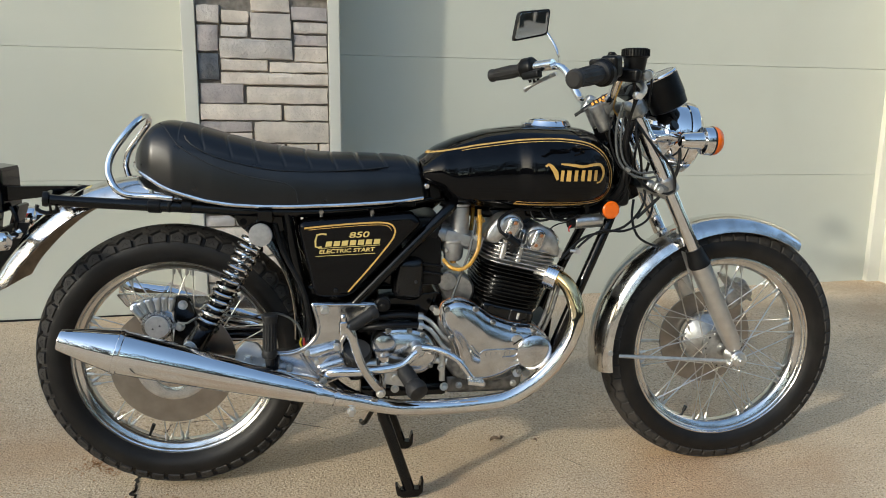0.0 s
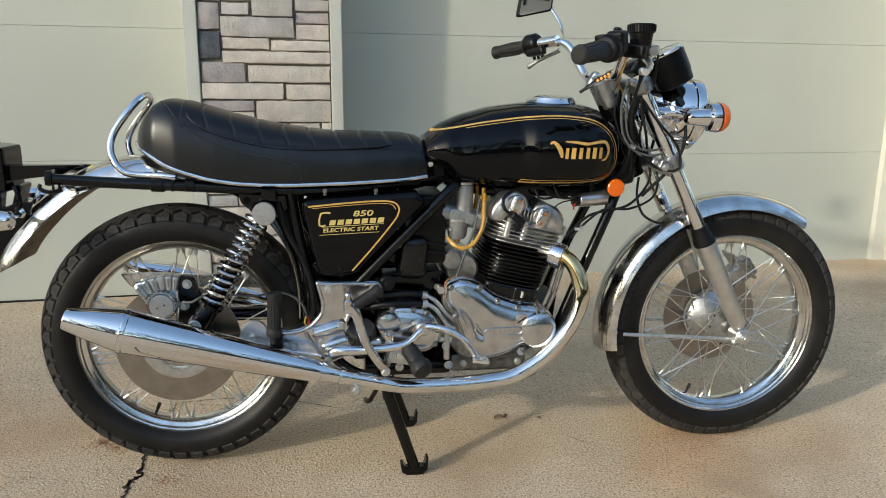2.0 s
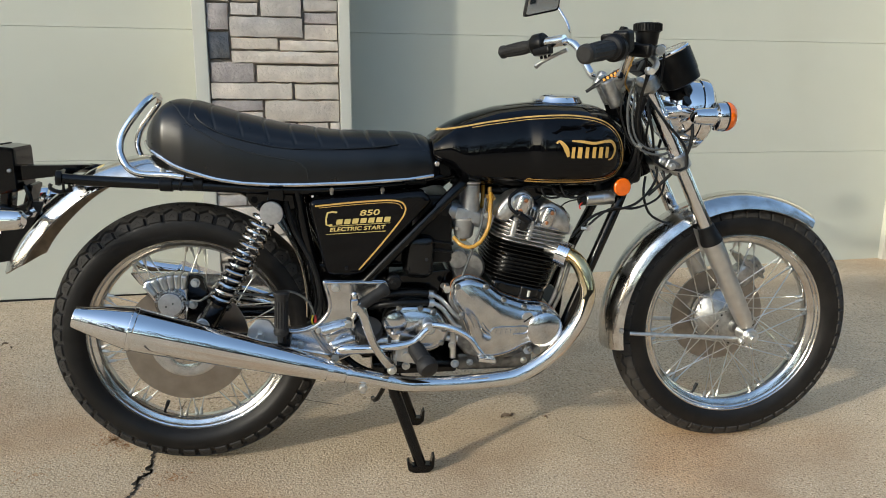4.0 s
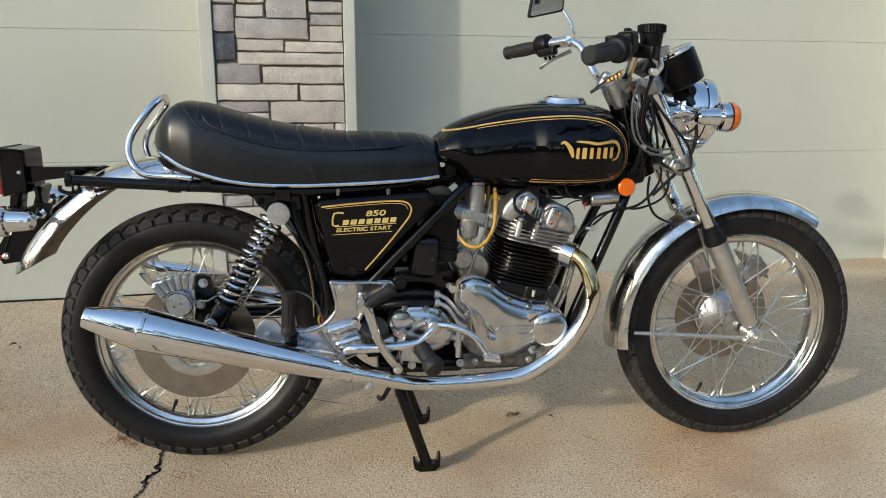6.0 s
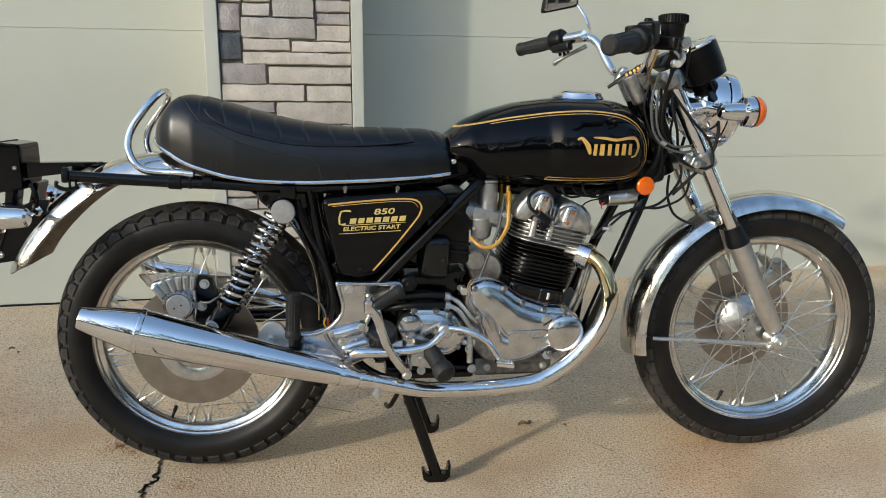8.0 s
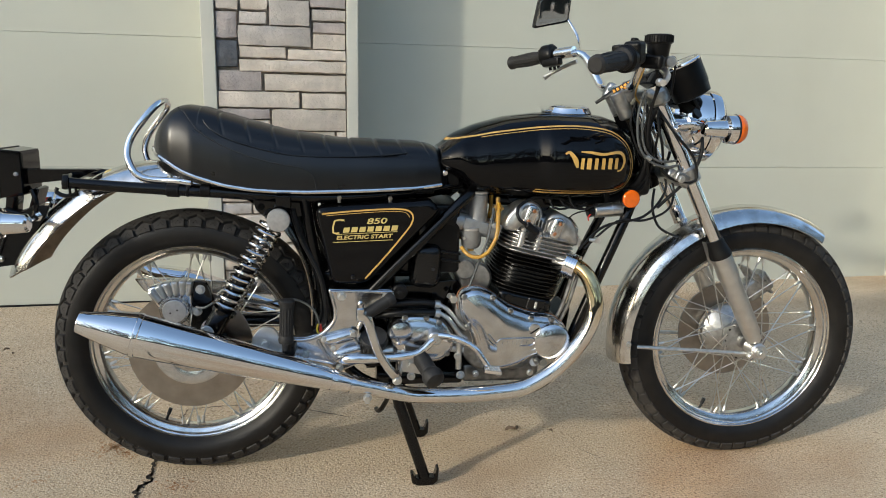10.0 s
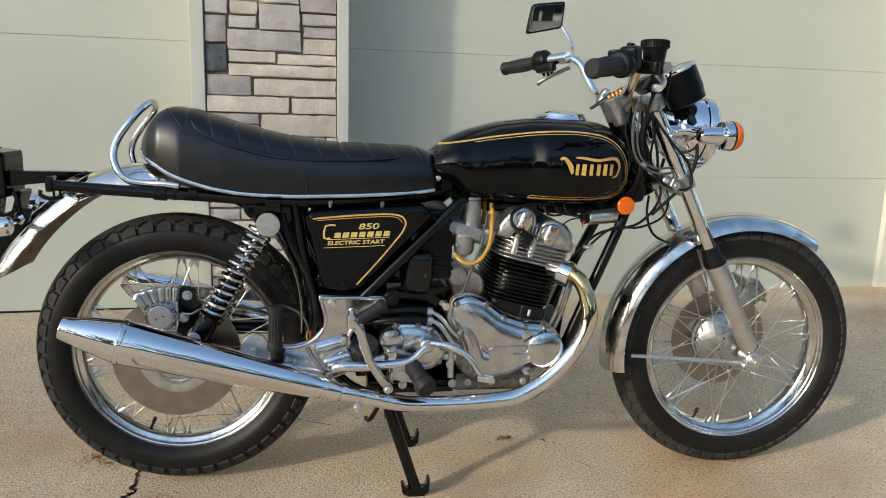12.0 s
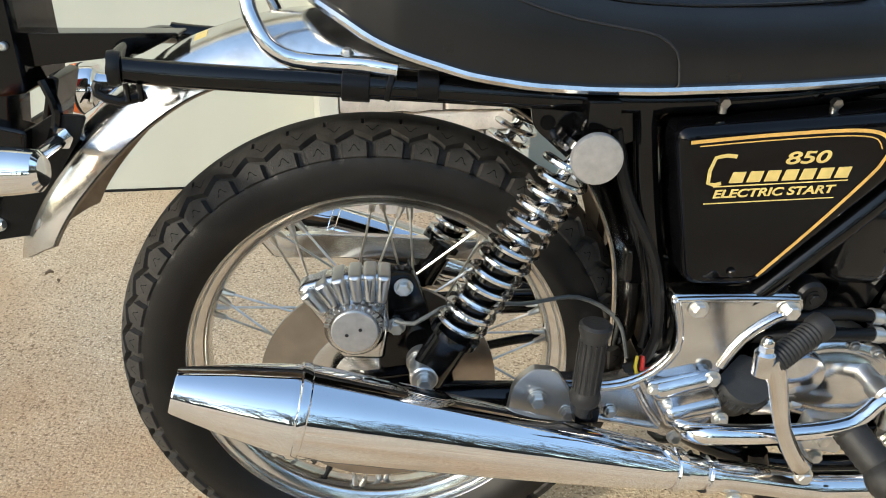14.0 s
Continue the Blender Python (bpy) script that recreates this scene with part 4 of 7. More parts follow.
def build_seat():
    na, rings = 72, []
    for i in range(len(SX)):
        ring = []
        for k in range(na + 1):
            a = math.pi * k / na
            p = seat_point(i, a)
            top = math.sin(a)
            lean = 0.035 * (1 - top)
            if top > 0.62 and SX[i] > 0.045:
                d = min(abs(SX[i] - lean * 1.5 + 0.02 - q) for q in PLEATS)
                p.z -= 0.0034 * math.exp(-(d / 0.0028) ** 2) * min(1, (top - 0.62) / 0.08)
                p.z += 0.0015
                p.z -= 0.0035 * math.exp(-((top - 0.64) / 0.03) ** 2)
            ring.append(p)
        rings.append(ring)
    return loft(rings)


seat = part("seat", build_seat(), LEATHER, bike, "long black vinyl dual seat with a pleated top and hump", angle=60)


def on_seat(x, a, lift=0.0012):
    i = int(np.clip(np.interp(x, SX, np.arange(len(SX))), 0, len(SX) - 1))
    p = seat_point(i, a)
    c = Vector((p.x, 0, SEAT_B[i]))
    return p + (p - c).normalized() * lift


def seat_angle(x, z):
    """The skin angle at which the near side has the height z."""
    i = int(np.clip(np.interp(x, SX, np.arange(len(SX))), 0, len(SX) - 1))
    s = min(max((z - SEAT_B[i]) / (SEAT_T[i] - SEAT_B[i]), 0.0), 1.0) ** (1 / 0.78)
    return math.asin(min(s, 1.0))


for side in (1, -1):
    upper = [on_seat(x, seat_angle(x, z)) for x, z in ((0.058, 0.902), (0.073, 0.884), (0.127, 0.856), (0.226, 0.830), (0.30, 0.823), (0.365, 0.822), (0.45, 0.825), (0.522, 0.831), (0.594, 0.843))]
    lower = [on_seat(x, seat_angle(x, z)) for x, z in ((-0.005, 0.928), (0.015, 0.918), (0.046, 0.880), (0.105, 0.844), (0.15, 0.826), (0.202, 0.811), (0.25, 0.802), (0.285, 0.795), (0.305, 0.780), (0.311, 0.760), (0.312, 0.745))]
    for p in upper + lower:
        p.y *= side
    part("seat_piping", tube(upper, 0.0017, 6, 0.02), LEATHER, seat)
    part("seat_seam", tube(lower, 0.0015, 6, 0.02), THREAD, seat, "stitched seam")
hem = [(SX[i], -SEAT_W[i] * 0.955 - 0.002, SEAT_B[i] + 0.002) for i in range(0, 399, 10)]
# the shadow on this trim is put in by the duller chrome
part("seat_trim", tube(list(reversed(hem)) + [(-0.0755, 0, 0.833)] + mirrored(hem), 0.0052, 8, 0.02), OLD_CHROME, seat, "bright chrome moulding round the hem")
part("seat_pan", joined(rbox((0.60, 0.19, 0.014), pose(0.29, 0, 0.742), 0.004), rbox((0.03, 0.14, 0.10), pose(0.632, 0, 0.80, 0, -12), 0.006)), BLACK, seat)
for x, z in ((0.364, 0.729), (0.483, 0.728)):
    part("seat_knob", joined(cyl((x, -0.116, z), (x, -0.124, z - 0.001), 0.0055, n=6), cyl((x, -0.118, z - 0.004), (x, -0.118, z - 0.012), 0.0045, n=12)), SCREW, seat)

# fuel tank
TX = np.linspace(0.606, 1.103, 150)
TANK_W = smooth_table(TX, [(0.600, 0.086), (0.625, 0.104), (0.66, 0.120), (0.72, 0.130), (0.80, 0.133), (0.834, 0.134), (0.864, 0.151), (0.90, 0.157), (0.96, 0.158), (1.01, 0.152), (1.05, 0.134), (1.08, 0.106), (1.094, 0.078), (1.103, 0.035)], 0.006)
TANK_T = smooth_table(TX, [(0.600, 0.842), (0.627, 0.864), (0.648, 0.879), (0.698, 0.901), (0.769, 0.921), (0.841, 0.930), (0.885, 0.934), (0.974, 0.932), (1.019, 0.926), (1.05, 0.914), (1.08, 0.892), (1.094, 0.865), (1.103, 0.83)], 0.010)
TANK_B = smooth_table(TX, [(0.600, 0.792), (0.625, 0.782), (0.655, 0.768), (0.672, 0.748), (0.690, 0.733), (0.75, 0.727), (0.821, 0.722), (0.963, 0.724), (1.034, 0.732), (1.062, 0.743), (1.085, 0.766), (1.103, 0.80)], 0.008)


def tank_y(x, z):
    """Half the tank's width at a height."""
    w, t, b = (float(np.interp(x, TX, q)) for q in (TANK_W, TANK_T, TANK_B))
    mid, n = b + (t - b) * 0.44, 2.5
    h = (t - mid) if z > mid else (mid - b)
    k = min(abs(z - mid) / max(h, 1e-4), 0.9999)
    n = 2.3 if z > mid else 3.2
    return w * (1 - k ** n) ** (1 / n)


def build_tank():
    na, rings = 64, []
    for i, x in enumerate(TX):
        t, b = TANK_T[i], TANK_B[i]
        mid = b + (t - b) * 0.44
        ring = []
        for k in range(na):
            a = 2 * math.pi * k / na
            c, s = math.cos(a), math.sin(a)
            n = 2.3 if s > 0 else 3.2
            h = (t - mid) if s > 0 else (mid - b)
            ring.append((x, -TANK_W[i] * math.copysign(abs(c) ** (2 / n), c), mid + h * math.copysign(abs(s) ** (2 / n), s)))
        rings.append(ring)
    return loft(rings)


tank = part("fuel_tank", build_tank(), PAINT, bike, "gloss black fuel tank with thin gold lining", angle=60)


def on_tank(x, z, lift=0.0006, side=-1):
    return Vector((x, side * (tank_y(x, z) + lift), z))


def tank_ribbon(pts, widths, side=-1, steps=0.004):
    """A painted band that follows the tank's side."""
    line = curve_points([(x, 0, z) for x, z in pts], steps)
    d0 = np.linspace(0, 1, len(pts))
    ws = np.interp(np.linspace(0, 1, len(line)), d0, widths) if isinstance(widths, (list, tuple)) else [widths] * len(line)
    bm, rows = bmesh.new(), []
    for i, p in enumerate(line):
        t = (line[min(i + 1, len(line) - 1)] - line[max(i - 1, 0)]).normalized()
        nx, nz = -t.z * ws[i] / 2, t.x * ws[i] / 2
        rows.append([bm.verts.new(on_tank(p.x + nx * k, p.z + nz * k, 0.0007, side)) for k in (-1, 0, 1)])
    for a, b in zip(rows, rows[1:]):
        for k in range(2):
            bm.faces.new((a[k], a[k + 1], b[k + 1], b[k]))
    return bm


upper_line = [(0.622, 0.862), (0.634, 0.866), (0.645, 0.868), (0.69, 0.876), (0.744, 0.886), (0.839, 0.898), (0.90, 0.902), (0.949, 0.901), (1.00, 0.894), (1.035, 0.878), (1.06, 0.850), (1.072, 0.815), (1.070, 0.780), (1.055, 0.757), (1.035, 0.748), (0.99, 0.744), (0.92, 0.743), (0.827, 0.7445)]
inner_line = [(0.70, 0.8725), (0.744, 0.880), (0.839, 0.892), (0.90, 0.896), (0.949, 0.895), (0.997, 0.888), (1.030, 0.873), (1.053, 0.848), (1.065, 0.815), (1.063, 0.783), (1.050, 0.762), (1.032, 0.754), (0.99, 0.750), (0.92, 0.749), (0.840, 0.7505)]
for side in (-1, 1):
    part("tank_lining", tank_ribbon(upper_line, 0.0034, side), GOLD, tank, "gold coach line")
    part("tank_lining", tank_ribbon(inner_line, 0.0014, side), GOLD, tank, "thin gold coach line")
    part("tank_lining", tank_ribbon([(0.827, 0.7445), (0.833, 0.7508), (0.842, 0.7508)], 0.0022, side), GOLD, tank)
    strokes = [([(0.893, 0.838), (0.902, 0.842), (0.916, 0.826), (0.922, 0.806)], [0.004, 0.009, 0.012, 0.005]),
               ([(0.930, 0.844), (0.955, 0.842), (0.985, 0.838), (1.015, 0.842), (1.034, 0.840), (1.043, 0.823), (1.036, 0.803), (1.024, 0.798)], [0.003, 0.006, 0.007, 0.006, 0.007, 0.008, 0.006, 0.003])]
    strokes += [([(x, 0.829), (x - 0.002, 0.803)], w) for x, w in ((0.935, 0.008), (0.951, 0.011), (0.969, 0.009), (0.987, 0.009), (1.004, 0.010), (1.021, 0.009))]
    for p, w in strokes:
        part("emblem_stroke", tank_ribbon(p, w, side, 0.002), GOLD, tank, "gold painted scroll stroke")
cap_m = pose(0.938, -0.005, 0.929, 0, 0, 0) @ pose(0, 0, 0, 5, 0, 0) @ Matrix.Diagonal((1.35, 1.2, 1.2, 1))
cap = part("filler_cap", lathe([(0.0, -0.006), (0.036, -0.006), (0.042, -0.002), (0.043, 0.004), (0.040, 0.008), (0.037, 0.014), (0.030, 0.017), (0.026, 0.016), (0.020, 0.018), (0.0, 0.019)], cap_m, 40), CHROME, tank, "round flip-up chrome filler cap")
part("cap_lever", rbox((0.030, 0.03, 0.006), cap_m @ pose(-0.036, -0.004, 0.006), 0.002), CHROME, cap)
part("tank_badge_strap", rbox((0.014, 0.15, 0.004), pose(0.612, 0, 0.826, 0, -60), 0.0015), BLACK, tank)
part("rear_mount", joined(cyl((0.612, -0.07, 0.787), (0.618, -0.090, 0.785), 0.007, n=14, bevel=0.002), hex_bolt((0.615, -0.089, 0.785), (0, -1, 0), 0.004, 0.004)), CHROME, tank)

# side cover
cover_out = rounded([(0.307, 0.708), (0.580, 0.726), (0.602, 0.703), (0.428, 0.524), (0.345, 0.526)], [0.022, 0.012, 0.014, 0.022, 0.02], 7)
cover = part("side_cover", prism(cover_out, -0.145, -0.085, 0.014, 5), PAINT, bike, "gloss black triangular side cover with gold lettering")


def flat_ribbon(pts, w, y=-0.1457, step=0.004):
    line = curve_points([(x, y, z) for x, z in pts], step)
    bm, rows = bmesh.new(), []
    for i, p in enumerate(line):
        t = (line[min(i + 1, len(line) - 1)] - line[max(i - 1, 0)]).normalized()
        nx, nz = -t.z * w / 2, t.x * w / 2
        rows.append([bm.verts.new((p.x + nx * k, y, p.z + nz * k)) for k in (-1, 1)])
    for a, b in zip(rows, rows[1:]):
        bm.faces.new((a[0], a[1], b[1], b[0]))
    return bm


part("cover_lining", flat_ribbon([(0.325, 0.694), (0.40, 0.701), (0.47, 0.7055), (0.508, 0.7055), (0.528, 0.700), (0.536, 0.687), (0.533, 0.674), (0.523, 0.657), (0.477, 0.600), (0.424, 0.540)], 0.0039), GOLD, cover, "gold coach line")
part("cover_lining", flat_ribbon([(0.335, 0.690), (0.40, 0.6955), (0.47, 0.700), (0.505, 0.700), (0.521, 0.696), (0.528, 0.686)], 0.0014), GOLD, cover)


def cover_text(body, x, z, size, stretch):
    m = Matrix.Translation((x, -0.1457, z)) @ pose(0, 0, 0, 90, 0, 0) @ pose(0, 0, 0, 0, 0, 2.2)
    return part("lettering", text_mesh(body, size, m, 0.18, 0.0003, stretch, 0.00035), GOLD_PALE, cover, "pale gold lettering")


cover_text("850", 0.427, 0.6705, 0.0185, 1.70)
cover_text("ELECTRIC START", 0.357, 0.6335, 0.0126, 1.36)
part("name_bar", flat_ribbon([(0.349, 0.627), (0.489, 0.633)], 0.0014), GOLD_PALE, cover)
part("name_bar", flat_ribbon([(0.356, 0.646), (0.500, 0.6525)], 0.0014), GOLD_PALE, cover)
part("name_bar", flat_ribbon([(0.376, 0.679), (0.354, 0.678), (0.350, 0.650), (0.364, 0.650)], 0.0042, step=0.05), GOLD_PALE, cover, "large gold initial drawn as a plain bracket")
for k in range(7):
    x = 0.372 + 0.0187 * k
    part("name_bar", prism([(x, 0.6500 + 0.0008 * k), (x + 0.0145, 0.6505 + 0.0008 * k), (x + 0.017, 0.6625 + 0.0008 * k), (x + 0.003, 0.662 + 0.0008 * k)], -0.1459, -0.1452, 0.0002), GOLD_PALE, cover)
part("cover_screw", screw((0.395, -0.146, 0.545)), FRAME, cover)
# dark block added behind the side cover to close a bright gap
part("battery_tray", rbox((0.20, 0.15, 0.05), pose(0.40, 0.0, 0.515), 0.01), FRAME, bike)
part("left_side_cover", prism(cover_out, 0.14, 0.08, 0.014, 4), PAINT, bike)
part("oil_tank", rbox((0.22, 0.15, 0.20), pose(0.45, 0.0, 0.62), 0.03, 3), FRAME, bike)
part("air_filter_box", joined(rbox((0.085, 0.20, 0.17), pose(0.612, 0, 0.625), 0.01, 2), rbox((0.09, 0.215, 0.006), pose(0.612, 0, 0.595, 0, 8), 0.002), rbox((0.09, 0.215, 0.006), pose(0.612, 0, 0.575, 0, 8), 0.002)), BLACK, bike, "black air filter box")
relay = part("electric_cover", rbox((0.078, 0.055, 0.112), pose(0.572, -0.092, 0.560, 0, 4), 0.026, 6), SHELL, bike, "moulded black plastic cover")
# dark disc on the shell, coloured as the shade in a hole
part("cover_hole", cyl((0.588, -0.1185, 0.555), (0.588, -0.1215, 0.555), 0.004, n=12), THREAD, relay)

# engine: local x ahead, local z up the leaning cylinders
ENG = pose(0.824, 0, 0.482, 0, 13, 0)


def eng(bm):
    bm.transform(ENG)
    return bm


crank_out = rounded([(0.640, 0.470), (0.69, 0.495), (0.80, 0.452), (0.90, 0.428), (0.945, 0.385), (0.905, 0.33), (0.80, 0.290), (0.70, 0.292), (0.655, 0.34)], 0.03, 5)
engine = part("engine", joined(prism(crank_out, -0.118, 0.0, 0.008, 3), prism(crank_out, 0.118, 0.0, 0.008, 3)), GRIMY, bike, "air-cooled parallel twin engine in bare alloy and black")
timing_out = rounded([(0.650, 0.470), (0.653, 0.500), (0.690, 0.514), (0.730, 0.500), (0.772, 0.466), (0.826, 0.446), (0.885, 0.438), (0.918, 0.412), (0.926, 0.380), (0.916, 0.350), (0.895, 0.334),
                      (0.842, 0.336), (0.806, 0.314), (0.770, 0.303), (0.735, 0.301), (0.708, 0.318), (0.694, 0.350), (0.684, 0.395), (0.656, 0.440)], 0.016, 4)
timing = part("timing_cover", prism(timing_out, -0.153, -0.118, 0.020, 8, 0.009), POLISHED, engine, "polished alloy timing cover")
part("cover_flange", prism([(0.79 + (x - 0.79) * 1.02, 0.405 + (z - 0.405) * 1.025) for x, z in timing_out], -0.126, -0.115, 0.002), POLISHED, timing)
part("gasket", prism([(0.79 + (x - 0.79) * 1.03, 0.405 + (z - 0.405) * 1.035) for x, z in timing_out], -0.118, -0.114, 0.001), COPPER, timing)
part("points_cover", lathe([(0.046, 0.0), (0.046, 0.010), (0.044, 0.016), (0.036, 0.021), (0.02, 0.0245), (0.0, 0.025)], along_y(0.880, -0.148, 0.379), 40), POLISHED, timing, "domed polished points cover")
part("inspection_plug", lathe([(0.0165, 0.0), (0.0165, 0.004), (0.015, 0.006), (0.0, 0.006)], along_y(0.836, -0.155, 0.408), 24), SATIN, timing)
# dark bar on the plug's face for the shade in its slot
part("plug_slot", rbox((0.026, 0.002, 0.0035), pose(0.836, -0.1615, 0.408, 0, -35, 0), 0.0005), BARREL, timing)
for x, z in ((0.662, 0.492), (0.732, 0.490), (0.776, 0.456), (0.828, 0.436), (0.905, 0.342), (0.846, 0.326), (0.735, 0.309), (0.700, 0.355), (0.672, 0.418), (0.880, 0.432)):
    part("cover_screw", screw((x, -0.149, z), r=0.0058, h=0.008), SCREW, timing)
    # darker ring painting the shade of the recess round each screw
    part("screw_seat", screw((x, -0.1485, z), r=0.0076, h=0.004), GRIMY, timing)
emb = [[(0.742, 0.372), (0.752, 0.388), (0.80, 0.390), (0.832, 0.389), (0.838, 0.380), (0.828, 0.370), (0.80, 0.369)], [(0.742, 0.370), (0.728, 0.378), (0.720, 0.388)], [(0.742, 0.376), (0.73, 0.388), (0.722, 0.400)]]
emb += [[(x, 0.373), (x + 0.001, 0.383)] for x in (0.758, 0.770, 0.782, 0.794, 0.806, 0.818)]
part("cover_emblem", joined(*[tube([(x, -0.1610, z) for x, z in q], 0.0027, 8, 0.006) for q in emb]), POLISHED, timing, "raised scroll emblem")
part("sump", rbox((0.20, 0.17, 0.05), pose(0.77, 0, 0.272), 0.012, 2), GRIMY, engine)
for x in (0.70, 0.76, 0.84):
    part("sump_bolt", hex_bolt((x, -0.112, 0.282), (0, -1, 0), 0.0065, 0.008), ZINC, engine)
part("oil_filter_boss", joined(cyl((0.845, -0.10, 0.318), (0.845, -0.135, 0.318), 0.013, n=6), cyl((0.87, -0.10, 0.312), (0.87, -0.128, 0.312), 0.010, n=16)), ZINC, engine)

# cylinders with their cooling fins
barrel = part("cylinder_block", eng(joined(rbox((0.142, 0.205, 0.115), pose(0, 0, 0.045), 0.045, 6), rbox((0.140, 0.222, 0.05), pose(0, 0, -0.022), 0.012, 3), rbox((0.05, 0.232, 0.04), pose(0.028, 0, -0.018), 0.008, 3), cyl((-0.045, -0.10, -0.012), (-0.045, -0.118, -0.012), 0.010, n=6), cyl((0.045, -0.10, -0.03), (0.045, -0.121, -0.03), 0.009, n=6))), BARREL, engine, "black painted iron cylinder block with cooling fins")


def fin_mesh(lx, ly, th):
    bm = bmesh.new()
    out = rounded([(-lx, -ly), (lx, -ly), (lx, ly), (-lx, ly)], 0.068, 9)
    vs = [[bm.verts.new((x * k, y * k, z)) for x, y in out] for z, k in ((-th / 2, 0.992), (-th / 4, 1.0), (th / 4, 1.0), (th / 2, 0.992))]
    for a, b in zip(vs, vs[1:]):
        for k in range(len(out)):
            bm.faces.new((a[k], a[(k + 1) % len(out)], b[(k + 1) % len(out)], b[k]))
    bm.faces.new(vs[0][::-1])
    bm.faces.new(vs[-1])
    return bm


for k in range(10):
    f = fin_mesh(0.095 - 0.0010 * (9 - k), 0.125 - 0.0012 * (9 - k), 0.0032)
    f.transform(Matrix.Translation((0, 0, 0.006 + 0.0100 * k)))
    part("fin", eng(f), BARREL, barrel)
head = part("cylinder_head", eng(joined(rbox((0.150, 0.212, 0.09), pose(0, 0, 0.135), 0.040, 6), rbox((0.165, 0.185, 0.05), pose(-0.004, 0, 0.182), 0.020, 4))), ALLOY, engine, "bare cast alloy cylinder head with cooling fins")
for k in range(6):
    f = fin_mesh(0.096 - 0.0004 * k, 0.126 - 0.001 * k, 0.0036)
    f.transform(Matrix.Translation((0.002, 0, 0.108 + 0.0096 * k)))
    part("fin", eng(f), CAST, head)
LOBES = {-0.047: [(-0.106, 0.150), (-0.101, 0.184), (-0.080, 0.220), (-0.050, 0.235), (-0.024, 0.227), (-0.012, 0.204), (-0.026, 0.174), (-0.060, 0.166), (-0.068, 0.150)],
         0.0245: [(0.004, 0.150), (-0.006, 0.182), (0.003, 0.211), (0.026, 0.222), (0.058, 0.213), (0.084, 0.188), (0.094, 0.150)]}
for x, zc in ((-0.047, 0.199), (0.0245, 0.183)):
    lobe = rounded(LOBES[x], 0.014, 4)
    rc = part("rocker_box", eng(joined(prism(lobe, -0.114, 0.0, 0.011, 5, 0.003), prism(lobe, 0.114, 0.0, 0.011, 5, 0.003), cyl((x, -0.085, zc), (x, -0.119, zc), 0.0295, 0.0265, 28, 0.006))), CAST, head, "cast alloy rocker box")
    part("rocker_plate", eng(prism(rounded([(x - 0.0165, zc - 0.026), (x + 0.0125, zc - 0.028), (x + 0.018, zc + 0.024), (x - 0.010, zc + 0.029)], 0.0155, 7), -0.1255, -0.114, 0.005, 5, 0.002)), POLISHED, rc, "oval polished spindle cover")
    for dz, dx in ((0.0125, 0.0045), (-0.0125, -0.0025)):
        part("rocker_bolt", eng(hex_bolt((x + dx, -0.1255, zc + dz), (0, -1, 0), 0.0043, 0.005)), COPPER, rc)
for k in range(5):
    part("small_fin", eng(rbox((0.0042, 0.236, 0.018), pose(-0.030 + 0.0092 * k, 0, 0.188 - 0.0022 * k), 0.0015)), ALLOY, head)
for x in (-0.052, -0.010):
    part("plug_recess_post", eng(joined(cyl((x, -0.114, 0.118), (x, -0.114, 0.158), 0.0085, n=18, bevel=0.002), cyl((x, -0.114, 0.158), (x, -0.114, 0.166), 0.0065, n=6))), SATIN, head)
for y in (-0.060, 0.060):
    part("exhaust_rocker_cover", eng(rbox((0.058, 0.072, 0.046), pose(0.066, y, 0.186, 0, 38), 0.021, 6)), POLISHED, head, "polished rocker inspection cover")
for x, y, z in ((-0.045, -0.10, 0.160), (0.045, -0.10, 0.168), (0.094, -0.10, 0.150)):
    part("head_nut", eng(joined(cyl((x, y, z), (x, y, z + 0.018), 0.0075, n=6), cyl((x, y, z + 0.018), (x, y, z + 0.024), 0.004, n=8))), ZINC, head)
part("plug_cap", eng(joined(cyl((-0.031, -0.105, 0.132), (-0.030, -0.132, 0.166), 0.011, n=16, bevel=0.002), cyl((-0.022, -0.133, 0.162), (-0.056, -0.136, 0.178), 0.009, n=14, bevel=0.002))), CABLE, head, "black spark plug cap")
part("plug_body", eng(cyl((-0.032, -0.088, 0.128), (-0.031, -0.100, 0.142), 0.010, n=6)), ZINC, head)
part("cable_end", eng(joined(cyl((0.12, -0.10, 0.172), (0.138, -0.105, 0.176), 0.004, n=8), cyl((0.138, -0.099, 0.176), (0.138, -0.112, 0.176), 0.0075, n=14))), ZINC, head)
for y in (-0.094, 0.094):
    s = -1 if y < 0 else 1
    ring = eng(joined(cyl((0.060, s * 0.080, 0.105), (0.095, s * 0.112, 0.099), 0.026, n=24)))
    part("exhaust_port", ring, ALLOY, head)
    nut_m = ENG @ axis((0.077, s * 0.106, 0.101), (0.84, s * 0.50, -0.10))
    bm = lathe([(0.0265, 0.0), (0.029, 0.002), (0.029, 0.026), (0.0265, 0.028), (0.021, 0.028), (0.021, 0.0)], nut_m, 36, True)
    fins = [lathe([(0.0225, z), (0.0325, z), (0.0325, z + 0.004), (0.0225, z + 0.004)], nut_m, 28, True) for z in (0.0, 0.0065, 0.013, 0.0195, 0.025)]
    part("exhaust_rose", joined(bm, *fins), CHROME, head, "finned chrome exhaust rose nut")
for x, dx in ((0.099, 0.0), (0.112, 0.004)):
    part("pushrod_drain", tube([ENG @ Vector((x, -0.112, 0.085)), ENG @ Vector((x - 0.004, -0.113, 0.0)), ENG @ Vector((x - 0.012, -0.11, -0.045))], 0.0052, 8), GRIMY, engine, "plated oil pipe")
